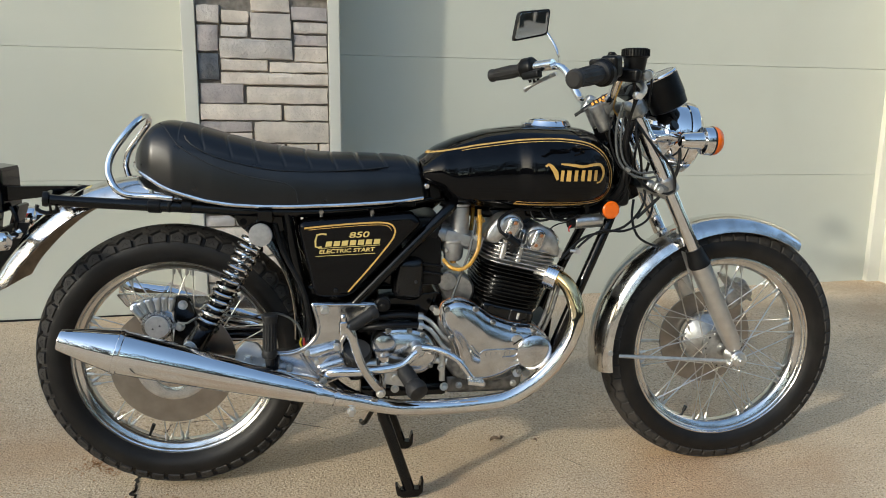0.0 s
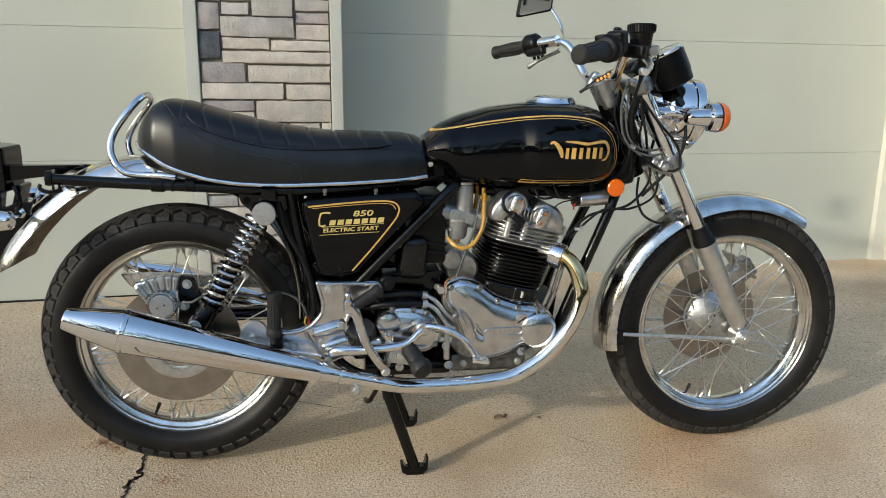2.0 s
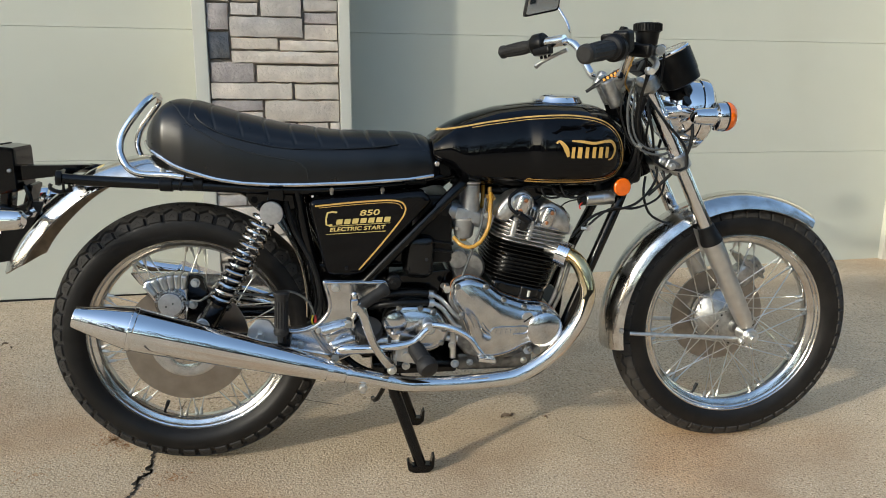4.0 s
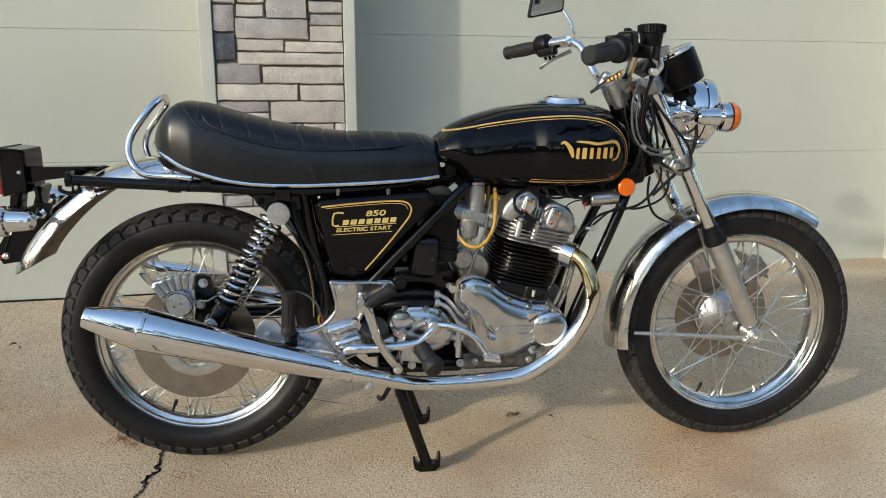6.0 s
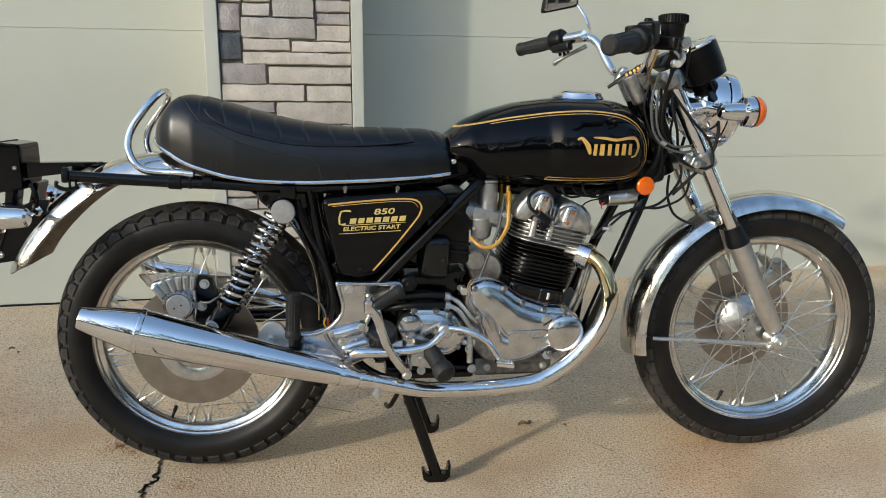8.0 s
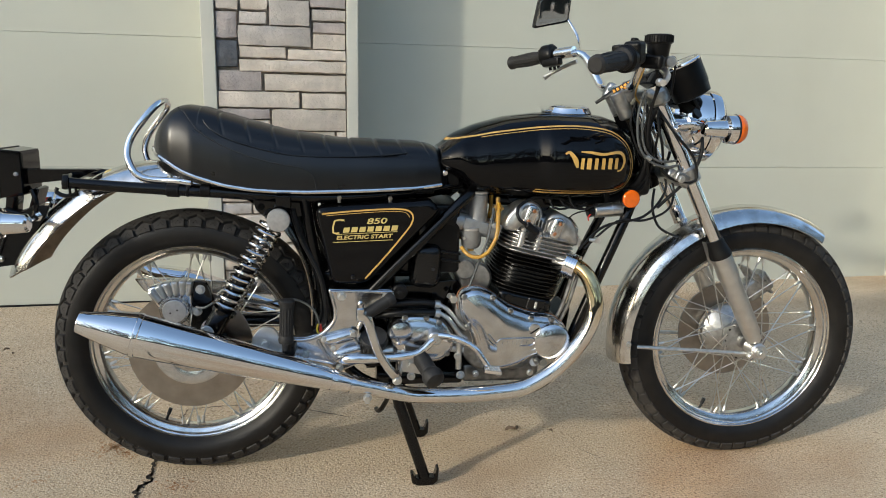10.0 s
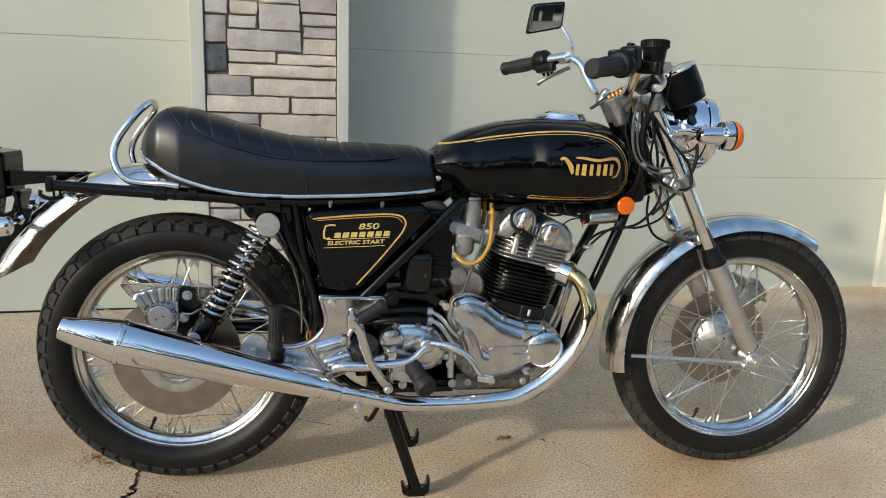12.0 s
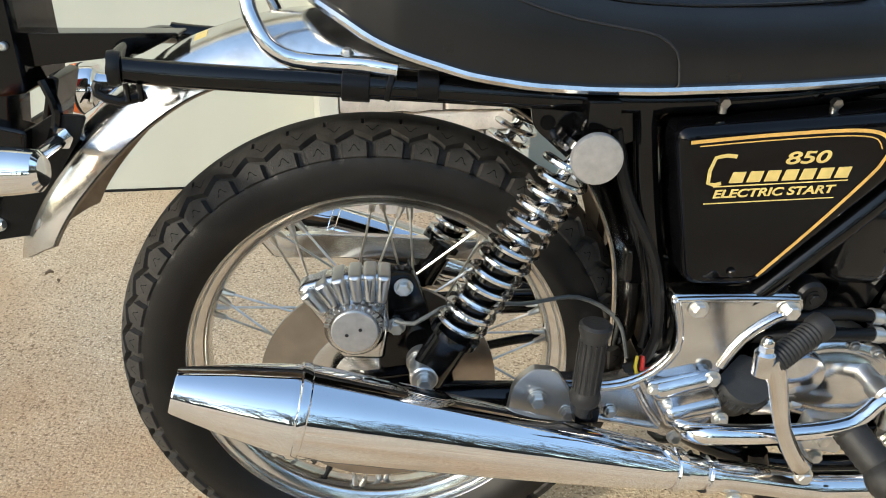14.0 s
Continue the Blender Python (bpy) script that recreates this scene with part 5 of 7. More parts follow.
part("oil_pipe_union", joined(cyl((0.872, -0.10, 0.440), (0.876, -0.10, 0.462), 0.0085, n=8), cyl((0.845, -0.11, 0.452), (0.848, -0.11, 0.468), 0.008, n=6)), ZINC, engine)
part("rocker_feed", tube([(0.676, -0.118, 0.505), (0.700, -0.12, 0.575), (0.722, -0.118, 0.637), (0.738, -0.09, 0.70)], 0.0032, 8), CABLE_GREY, engine)

# carburettors and fuel lines
for y in (-0.078, 0.078):
    carb = part("carburettor", joined(cyl((0.700, y, 0.648), (0.700, y, 0.735), 0.024, n=20, bevel=0.003), cyl((0.685, y, 0.652), (0.685, y, 0.600), 0.0285, 0.023, 24, 0.006), cyl((0.64, y, 0.672), (0.752, y, 0.640), 0.0225, n=20, bevel=0.003),
                                      rbox((0.066, 0.05, 0.03), pose(0.694, y, 0.658, 0, 16), 0.006)), ZAMAK, engine, "grey die-cast carburettor")
    s = -1 if y < 0 else 1
    part("carb_flange", rbox((0.008, 0.066, 0.042), pose(0.748, y, 0.642, 0, 17), 0.003), ZAMAK, carb)
    part("adjuster_screw", cyl((0.735, y + s * 0.02, 0.662), (0.735, y + s * 0.048, 0.662), 0.0065, n=10, bevel=0.001), ZINC, carb)
    part("bowl_screw", cyl((0.664, y + s * 0.018, 0.628), (0.664, y + s * 0.028, 0.628), 0.004, n=8), ZINC, carb)
    part("carb_top", joined(cyl((0.700, y, 0.735), (0.700, y, 0.742), 0.026, n=24, bevel=0.002), cyl((0.700, y, 0.742), (0.701, y, 0.756), 0.006, n=10)), SATIN, carb)
    for dx in (-0.018, 0.018):
        part("top_screw", cyl((0.700 + dx, y + s * 0.012, 0.741), (0.700 + dx, y + s * 0.012, 0.746), 0.0035, n=8), ZINC, carb)
    part("bowl_rim", cyl((0.685, y, 0.646), (0.685, y, 0.653), 0.030, n=24, bevel=0.001), SATIN, carb)
    part("drain_plug", cyl((0.685, y, 0.601), (0.685, y, 0.592), 0.008, n=6), BRASS, carb)
    part("inlet_rubber", cyl((0.600, y, 0.683), (0.645, y, 0.670), 0.026, n=20, bevel=0.003), CABLE, carb)
part("petrol_tap", joined(cyl((0.750, -0.075, 0.726), (0.750, -0.075, 0.672), 0.0055, n=10), rbox((0.022, 0.02, 0.016), pose(0.750, -0.078, 0.700), 0.004), cyl((0.750, -0.085, 0.700), (0.755, -0.108, 0.702), 0.0045, n=8), cyl((0.750, -0.075, 0.672), (0.750, -0.075, 0.655), 0.0075, n=8)), BRASS, tank, "brass petrol tap")
part("fuel_hose", tube([(0.750, -0.090, 0.712), (0.747, -0.108, 0.695), (0.743, -0.125, 0.668), (0.737, -0.135, 0.634), (0.716, -0.138, 0.599), (0.692, -0.135, 0.587), (0.670, -0.125, 0.593), (0.657, -0.108, 0.607)], 0.0049, 12), FUEL, engine, "amber see-through fuel hose")
part("fuel_hose", tube([(0.738, -0.05, 0.727), (0.737, -0.052, 0.70), (0.735, -0.05, 0.67)], 0.0052, 10), FUEL, engine, "amber see-through fuel hose")
part("throttle_cable", tube([(0.700, -0.062, 0.735), (0.72, -0.05, 0.752), (0.80, -0.03, 0.745), (0.9, -0.03, 0.725)], 0.0032, 8), CABLE, engine)
part("plug_lead", tube([(0.812, -0.137, 0.666), (0.792, -0.136, 0.680), (0.790, -0.125, 0.705), (0.830, -0.10, 0.726), (0.90, -0.08, 0.724), (0.965, -0.075, 0.700)], 0.0042, 10), CABLE, engine, "black ignition lead")
part("starter_motor", joined(cyl((0.70, -0.075, 0.520), (0.70, 0.09, 0.520), 0.042, n=28, bevel=0.006), cyl((0.672, -0.05, 0.545), (0.672, -0.085, 0.545), 0.026, n=20, bevel=0.004)), ALLOY, engine, "silver starter motor behind the cylinders")
part("oil_union", joined(cyl((0.640, -0.09, 0.478), (0.640, -0.12, 0.478), 0.010, n=6), cyl((0.652, -0.10, 0.468), (0.628, -0.115, 0.488), 0.007, n=10)), ZINC, engine)

# what fills the tunnel under the tank
part("head_steady", joined(prism(rounded([(0.775, 0.728), (0.90, 0.728), (0.885, 0.690), (0.85, 0.680), (0.80, 0.692)], 0.010), -0.050, -0.045, 0.001), rbox((0.11, 0.10, 0.006), pose(0.835, 0, 0.722), 0.001)), FRAME, bike, "black steel head steady bracket")
part("wiring_loom", tube([(0.66, -0.03, 0.742), (0.74, -0.034, 0.716), (0.86, -0.034, 0.712), (0.95, -0.03, 0.708), (1.06, -0.03, 0.716), (1.11, -0.03, 0.75)], 0.013, 12), CABLE, bike, "taped black wiring loom under the tank")
part("wiring_loom", tube([(0.68, 0.03, 0.735), (0.80, 0.035, 0.715), (0.92, 0.035, 0.700), (1.02, 0.03, 0.705), (1.10, 0.02, 0.74)], 0.011, 10), CABLE, bike, "taped black wiring loom under the tank")
for dx, dy, dz in ((0.0, 0.0, 0.0), (0.022, -0.012, 0.004), (-0.028, -0.006, 0.006)):
    part("tap_cable", tube([(0.905 + dx, -0.074 + dy, 0.728), (0.915 + dx, -0.084 + dy, 0.708 - dz), (0.945 + dx, -0.086 + dy, 0.700), (0.975 + dx, -0.08 + dy, 0.712)], 0.0032, 8), CABLE, bike)

# ignition coil and side reflector
coil = part("ignition_coil", joined(cyl((0.995, -0.075, 0.692), (1.068, -0.072, 0.696), 0.0175, n=24, bevel=0.002), cyl((1.04, -0.0735, 0.6945), (1.043, -0.0735, 0.6947), 0.0182, n=24)), SATIN, bike, "silver ignition coil canister")
part("coil_cap", cyl((0.978, -0.075, 0.690), (0.996, -0.075, 0.692), 0.016, 0.014, 16, 0.003), CABLE, coil)
part("coil_wire", tube([(0.984, -0.088, 0.686), (0.976, -0.092, 0.678), (0.978, -0.092, 0.670)], 0.0018, 6), RED_WIRE, coil)
part("coil_wire", tube([(0.985, -0.085, 0.695), (0.95, -0.09, 0.690), (0.93, -0.09, 0.678), (0.94, -0.085, 0.668)], 0.002, 6), CABLE, coil)
part("coil_strap", rbox((0.012, 0.02, 0.05), pose(1.03, -0.06, 0.715), 0.002), BLACK, coil)
refl = part("side_reflector", lathe([(0.0225, 0.0), (0.0225, 0.006), (0.020, 0.009), (0.0, 0.0105)], axis((1.079, -0.10, 0.726), (0.12, -1, 0)), 28), AMBER, bike, "round amber side reflector")
part("reflector_back", lathe([(0.0235, -0.012), (0.0235, 0.002), (0.0, 0.002)], axis((1.079, -0.10, 0.726), (0.12, -1, 0)), 24), BLACK, refl)

# gearbox and right-hand controls
gear_out = rounded([(0.478, 0.400), (0.490, 0.430), (0.530, 0.448), (0.58, 0.445), (0.625, 0.425), (0.648, 0.385), (0.640, 0.345), (0.610, 0.318), (0.55, 0.318), (0.50, 0.335), (0.480, 0.37)], 0.02, 4)
gearbox = part("gearbox", prism(gear_out, -0.105, 0.06, 0.004), ALLOY, bike, "alloy gearbox with a polished outer cover")
part("outer_cover", prism(gear_out, -0.134, -0.105, 0.020, 8, 0.009), POLISHED, gearbox, "polished kidney-shaped outer cover")
part("inspection_cap", lathe([(0.031, 0.0), (0.031, 0.006), (0.027, 0.012), (0.015, 0.0155), (0.0, 0.016)], along_y(0.509, -0.134, 0.402), 32), POLISHED, gearbox, "round domed inspection cap")
for x, z in ((0.520, 0.438), (0.572, 0.436), (0.604, 0.424), (0.630, 0.38), (0.624, 0.345), (0.545, 0.332), (0.532, 0.385)):
    part("cover_screw", screw((x, -0.132, z), r=0.0055, h=0.006), SCREW, gearbox)
    # darker ring again, for recess shade round the gearbox screws
    part("screw_seat", screw((x, -0.1315, z), r=0.0074, h=0.0035), GRIMY, gearbox)
part("gear_pivot", joined(cyl((0.588, -0.13, 0.402), (0.588, -0.185, 0.402), 0.012, n=20, bevel=0.002), cyl((0.588, -0.165, 0.402), (0.588, -0.192, 0.402), 0.016, n=20, bevel=0.003), hex_bolt((0.588, -0.192, 0.402), (0, -1, 0), 0.006, 0.004)), SATIN, gearbox)
part("gear_lever", tube([(0.590, -0.182, 0.408), (0.620, -0.190, 0.407), (0.655, -0.200, 0.398), (0.684, -0.208, 0.380), (0.702, -0.212, 0.355), (0.712, -0.214, 0.342)], [0.0095, 0.0085, 0.008, 0.0075, 0.007, 0.007], 12), CHROME, gearbox, "cranked chrome gear lever")
ped = rbox((0.042, 0.026, 0.011), pose(0.722, -0.222, 0.332, 0, 8), 0.003)
part("gear_pedal", joined(ped, *[rbox((0.0035, 0.027, 0.003), pose(0.706 + 0.0065 * k, -0.222, 0.3395 - 0.0009 * k), 0.0006) for k in range(6)]), CHROME, gearbox)
part("tacho_drive", joined(cyl((0.625, -0.11, 0.352), (0.668, -0.115, 0.348), 0.009, n=14), cyl((0.655, -0.12, 0.37), (0.655, -0.12, 0.30), 0.008, n=12), hex_bolt((0.652, -0.125, 0.335), (0, -1, 0), 0.007, 0.008), hex_bolt((0.66, -0.125, 0.285), (0, -1, 0), 0.008, 0.01)), ZINC, gearbox)
part("oil_hose", tube([(0.44, -0.10, 0.455), (0.50, -0.115, 0.468), (0.560, -0.115, 0.470), (0.600, -0.115, 0.465)], 0.0085, 10), CABLE, gearbox, "black rubber oil hose")
part("oil_hose", tube([(0.45, -0.105, 0.435), (0.50, -0.125, 0.447), (0.560, -0.128, 0.449), (0.605, -0.125, 0.446)], 0.0085, 10), CABLE, gearbox, "black rubber oil hose")
for y0, z0, z1 in ((-0.115, 0.465, 0.405), (-0.125, 0.446, 0.382)):
    part("hose_clip", cyl((0.594, y0, z0 + 0.001), (0.606, y0, z0 - 0.001), 0.0105, n=16), ZINC, gearbox)
    part("oil_pipe", tube([(0.602, y0, z0), (0.625, y0 - 0.003, z0 - 0.012), (0.655, y0 - 0.01, z1 + 0.012), (0.672, y0 - 0.012, z1)], 0.0058, 10), SATIN, gearbox, "grey metal oil pipe")
plate_out = rounded([(0.333, 0.514), (0.490, 0.511), (0.498, 0.486), (0.466, 0.477), (0.432, 0.448), (0.412, 0.412), (0.424, 0.355), (0.405, 0.322), (0.365, 0.306), (0.335, 0.318), (0.29, 0.330), (0.175, 0.352), (0.170, 0.380), (0.192, 0.405), (0.225, 0.398), (0.275, 0.394), (0.318, 0.406), (0.344, 0.434), (0.347, 0.47)], 0.012, 4)
foot_plate = part("footrest_plate", prism(plate_out, -0.138, -0.118, 0.005, 4), POLISHED, bike, "polished alloy footrest plate")
for rib, rr in (([(0.487, -0.138, 0.488), (0.462, -0.138, 0.481), (0.428, -0.138, 0.452), (0.408, -0.138, 0.415)], 0.0065), ([(0.342, -0.138, 0.506), (0.353, -0.138, 0.455), (0.345, -0.138, 0.427), (0.318, -0.138, 0.401), (0.275, -0.138, 0.388), (0.20, -0.138, 0.393)], 0.005),
                ([(0.342, -0.138, 0.507), (0.410, -0.138, 0.507), (0.484, -0.138, 0.504)], 0.004), ([(0.310, -0.138, 0.388), (0.326, -0.138, 0.358), (0.344, -0.138, 0.332)], 0.0048), ([(0.22, -0.138, 0.355), (0.28, -0.138, 0.341), (0.345, -0.138, 0.326)], 0.005)):
    part("plate_rib", tube(rib, rr, 10), POLISHED, foot_plate)
part("pivot_boss", prism(rounded([(0.316, 0.400), (0.385, 0.416), (0.400, 0.398), (0.422, 0.350), (0.352, 0.330)], 0.010, 4), -0.150, -0.130, 0.006, 4), POLISHED, foot_plate)
for p, q, r in (((0.331, 0.386), (0.394, 0.402), 0.0150), ((0.352, 0.352), (0.410, 0.367), 0.0145)):
    m = axis((p[0], -0.1415, p[1]), (q[0] - p[0], 0, q[1] - p[1]))
    length = math.dist(p, q)
    part("boss_ridge", lathe([(0.0, -0.006), (r * 0.6, -0.005), (r * 0.9, -0.001), (r, 0.005), (r, length - 0.005), (r * 0.9, length + 0.001), (r * 0.6, length + 0.005), (0.0, length + 0.006)], m, 28), POLISHED, foot_plate)
for x, z, r in ((0.368, 0.496, 0.0085), (0.476, 0.491, 0.0095), (0.395, 0.406, 0.0078), (0.326, 0.393, 0.0055), (0.347, 0.370, 0.0045), (0.415, 0.346, 0.0078), (0.362, 0.321, 0.007), (0.282, 0.353, 0.006), (0.184, 0.378, 0.009)):
    part("plate_bolt", hex_bolt((x, -0.140 if z > 0.45 or x < 0.3 else -0.151, z), (0, -1, 0), r, r * 1.05), ZINC, foot_plate)
kick = part("kick_start", joined(tube([(0.500, -0.140, 0.320), (0.497, -0.205, 0.318), (0.478, -0.218, 0.340), (0.452, -0.222, 0.385), (0.437, -0.222, 0.430), (0.428, -0.220, 0.462), (0.418, -0.218, 0.475)], [0.013, 0.0135, 0.0105, 0.0095, 0.010, 0.012, 0.014], 12, flat=0.75),
                                 cyl((0.413, -0.218, 0.458), (0.412, -0.218, 0.490), 0.0112, n=16, bevel=0.003), cyl((0.412, -0.218, 0.489), (0.412, -0.218, 0.497), 0.0085, n=6), lathe([(0.0072, 0.0), (0.0068, 0.005), (0.004, 0.009), (0.0, 0.010)], pose(0.412, -0.218, 0.497), 16)), OLD_CHROME, bike, "folded chrome kick-start lever")
part("kick_rubber", lathe([(0.011, 0), (0.014, 0.003)] + [(0.0135 + 0.0009 * (k % 2), 0.004 + 0.0024 * k) for k in range(26)] + [(0.0158, 0.067), (0.0158, 0.077), (0.013, 0.081), (0, 0.081)], axis((0.421, -0.216, 0.470), (0.82, 0.33, 0.42)), 24), GRIP, kick, "ribbed black rubber")
CAP = axis((0.441, -0.106, 0.346), (0.05, -0.55, 0.83))
cap2 = part("master_cylinder", joined(lathe([(0.0, 0.0), (0.027, 0.0), (0.029, 0.006), (0.029, 0.030), (0.0325, 0.032), (0.0345, 0.036), (0.0345, 0.054), (0.031, 0.060), (0.0, 0.061)], CAP, 40), cyl((0.465, -0.13, 0.352), (0.50, -0.13, 0.352), 0.010, n=16, bevel=0.002)), CAP_PLASTIC, bike, "black rear brake fluid reservoir with a ribbed cap")
for k in range(26):
    a = 2 * math.pi * k / 26
    part("cap_rib", cyl(CAP @ Vector((0.0347 * math.cos(a), 0.0347 * math.sin(a), 0.037)), CAP @ Vector((0.0347 * math.cos(a), 0.0347 * math.sin(a), 0.053)), 0.0019, n=6), CAP_PLASTIC, cap2)
part("pushrod", joined(cyl((0.50, -0.13, 0.352), (0.56, -0.13, 0.354), 0.0045, n=10), cyl((0.512, -0.13, 0.352), (0.524, -0.13, 0.3525), 0.008, n=6), cyl((0.46, -0.13, 0.352), (0.492, -0.13, 0.352), 0.014, n=20, bevel=0.002)), ZINC, cap2)
brake_bar = part("rear_brake_lever", tube([(0.360, -0.160, 0.347), (0.366, -0.176, 0.350), (0.378, -0.188, 0.355), (0.39, -0.192, 0.358), (0.45, -0.196, 0.359), (0.515, -0.196, 0.363), (0.553, -0.194, 0.372), (0.575, -0.190, 0.392), (0.590, -0.185, 0.402)], [0.008, 0.0115, 0.0125, 0.0125, 0.0115, 0.010, 0.009, 0.009, 0.010], 16), CHROME, bike, "thick chrome footrest hanger arm")
part("arm_end", rbox((0.06, 0.02, 0.05), pose(0.538, -0.165, 0.335, 0, 10), 0.006), SATIN, brake_bar)
peg = part("footrest", joined(cyl((0.552, -0.18, 0.345), (0.560, -0.20, 0.340), 0.012, n=14), lathe([(0.012, 0.0), (0.0175, 0.002)] + [(0.0205 if k % 2 else 0.0192, 0.005 + 0.0038 * k) for k in range(13)] + [(0.022, 0.056), (0.0245, 0.061), (0.0255, 0.072), (0.0225, 0.082), (0.012, 0.086), (0.0, 0.087)], axis((0.553, -0.185, 0.356), (0.36, -0.80, -0.42)), 28)), GRIP, bike, "black rubber rider footrest")
for bx, by, bz, br in ((0.533, -0.176, 0.333, 0.009), (0.533, -0.172, 0.303, 0.0075), (0.497, -0.212, 0.309, 0.0085)):
    part("footrest_bolt", hex_bolt((bx, by, bz), (0, -1, 0), br, 0.008), ZINC, peg)
ppeg = part("passenger_footrest", lathe([(0.0, 0.0), (0.0150, 0.0), (0.0185, 0.003), (0.0182, 0.010), (0.0158, 0.016), (0.0150, 0.024), (0.0150, 0.084), (0.0165, 0.089), (0.0185, 0.096), (0.0165, 0.104), (0.010, 0.107), (0.009, 0.122), (0.0, 0.123)], axis((0.243, -0.168, 0.497), (-0.04, -0.02, -1)), 28), GRIP, bike, "folded black rubber passenger footrest")
for k in range(16):
    a = 2 * math.pi * k / 16
    part("rubber_rib", tube([(0.242 + 0.0152 * math.cos(a), -0.1685 + 0.0152 * math.sin(a), 0.476), (0.2395 + 0.0152 * math.cos(a), -0.1697 + 0.0152 * math.sin(a), 0.412)], 0.0012, 5, smooth=False), GRIP, ppeg)
part("peg_pivot", joined(cyl((0.241, -0.170, 0.392), (0.242, -0.170, 0.372), 0.009, n=12), rbox((0.03, 0.04, 0.022), pose(0.244, -0.152, 0.372), 0.004)), BLACK, ppeg)
part("peg_plate", prism(rounded([(0.152, 0.350), (0.159, 0.402), (0.180, 0.426), (0.210, 0.422), (0.236, 0.376), (0.244, 0.348)], 0.010), -0.150, -0.140, 0.002), SATIN, bike, "grey alloy passenger footrest bracket")
part("bracket_bolt", joined(hex_bolt((0.188, -0.152, 0.384), (0, -1, 0), 0.009, 0.010), hex_bolt((0.226, -0.150, 0.362), (0, -1, 0), 0.008, 0.009)), ZINC, bike)

# rear suspension and brake
swing = part("swinging_arm", joined(*[tube([(0.375, s * 0.115, 0.365), (0.25, s * 0.118, 0.362), (0.08, s * 0.112, 0.362), (-0.035, s * 0.100, 0.352)], 0.019, 14, flat=0.8) for s in (-1, 1)],
              tube([(0.37, -0.12, 0.366), (0.37, 0.12, 0.366)], 0.024, 16, smooth=False)), FRAME, bike, "black tubular swinging arm")
for s in (-1, 1):
    lo, hi = Vector((0.061, s * 0.125, 0.4072)), Vector((0.2263, s * 0.125, 0.6961))
    d = (hi - lo)
    at = lambda t: lo + d * t
    shock = part("shock_absorber", joined(cyl(at(0.05), at(0.55), 0.0195, n=24, bevel=0.002), cyl(at(-0.02), at(0.18), 0.0235, n=24, bevel=0.003)), FRAME, bike, "rear shock absorber with a chromed coil spring")
    part("damper_rod", cyl(at(0.5), at(0.98), 0.0075, n=14), CHROME, shock)
    turns, n = 13.5, 330
    u = d.normalized()
    v = u.orthogonal().normalized()
    w = u.cross(v)
    coil_pts = [at(0.205 + 0.735 * k / n) + 0.0265 * (v * math.cos(2 * math.pi * turns * k / n) + w * math.sin(2 * math.pi * turns * k / n)) for k in range(n + 1)]
    part("coil_spring", tube(coil_pts, 0.0041, 8, smooth=False), OLD_CHROME, shock, "chromed coil spring")
    part("spring_seat", cyl(at(0.175), at(0.20), 0.0305, n=24), FRAME, shock)
    part("spring_seat", cyl(at(0.945), at(0.97), 0.026, n=24), FRAME, shock)
    part("shock_mount", joined(cyl((lo.x - 0.006, s * 0.110, lo.z + 0.006), (lo.x - 0.006, s * 0.150, lo.z + 0.006), 0.0165, n=24, bevel=0.002), cyl((lo.x - 0.006, s * 0.105, lo.z + 0.006), (lo.x - 0.006, s * 0.115, lo.z + 0.006), 0.020, n=24)), SATIN if s < 0 else FRAME, shock)
    part("top_mount", joined(cyl((hi.x + 0.004, s * 0.095, hi.z + 0.008), (hi.x + 0.004, s * 0.134, hi.z + 0.008), 0.016, n=24, bevel=0.002), rbox((0.034, 0.032, 0.03), pose(0.236, s * 0.122, 0.720), 0.003)), FRAME, shock)
    if s < 0:
        part("mount_nut", hex_bolt((lo.x - 0.006, -0.150, lo.z + 0.006), (0, -1, 0), 0.008, 0.011), ZINC, shock)
        part("side_reflector", lathe([(0.0265, 0.0), (0.0265, 0.006), (0.0255, 0.008), (0.0, 0.0105)], axis((0.2268, -0.1535, 0.6815), (0, -1, 0)), 40), REFLECTOR, shock, "round silver side reflector")
cal_c = Vector((-0.025, -0.10, 0.455))
def cal(dx, dz):
    return (cal_c.x + dx, cal_c.z + dz)


caliper = part("rear_caliper", joined(cyl((cal_c.x, -0.072, cal_c.z), (cal_c.x, -0.108, cal_c.z), 0.039, 0.0355, 40, 0.004),
                                      prism(rounded([cal(-0.066, 0.046), cal(-0.058, 0.056), cal(-0.015, 0.068), cal(0.030, 0.070), cal(0.042, 0.062), cal(0.040, -0.010), cal(0.034, -0.050), cal(-0.018, -0.046), cal(-0.030, -0.012), cal(-0.044, 0.010)], 0.008), -0.098, -0.074, 0.008, 4)), POLISHED, bike, "finned alloy brake caliper")
for (x0, z0), (x1, z1) in (((-0.034, 0.022), (-0.056, 0.049)), ((-0.0225, 0.030), (-0.038, 0.061)), ((-0.009, 0.0345), (-0.018, 0.068)), ((0.005, 0.0365), (0.002, 0.072)), ((0.019, 0.0365), (0.0195, 0.073)), ((0.032, 0.035), (0.0365, 0.071))):
    u = Vector((x1 - x0, z1 - z0)).normalized()
    v = Vector((-u.y, u.x))
    q = [cal(*(Vector((x0, z0)) - v * 0.0055)), cal(*(Vector((x1, z1)) - v * 0.0077)), cal(*(Vector((x1, z1)) + v * 0.0077)), cal(*(Vector((x0, z0)) + v * 0.0055))]
    part("caliper_fin", prism(rounded(q, 0.0045, 4), -0.109, -0.070, 0.0062, 6), SATIN, caliper, "rounded cooling finger")
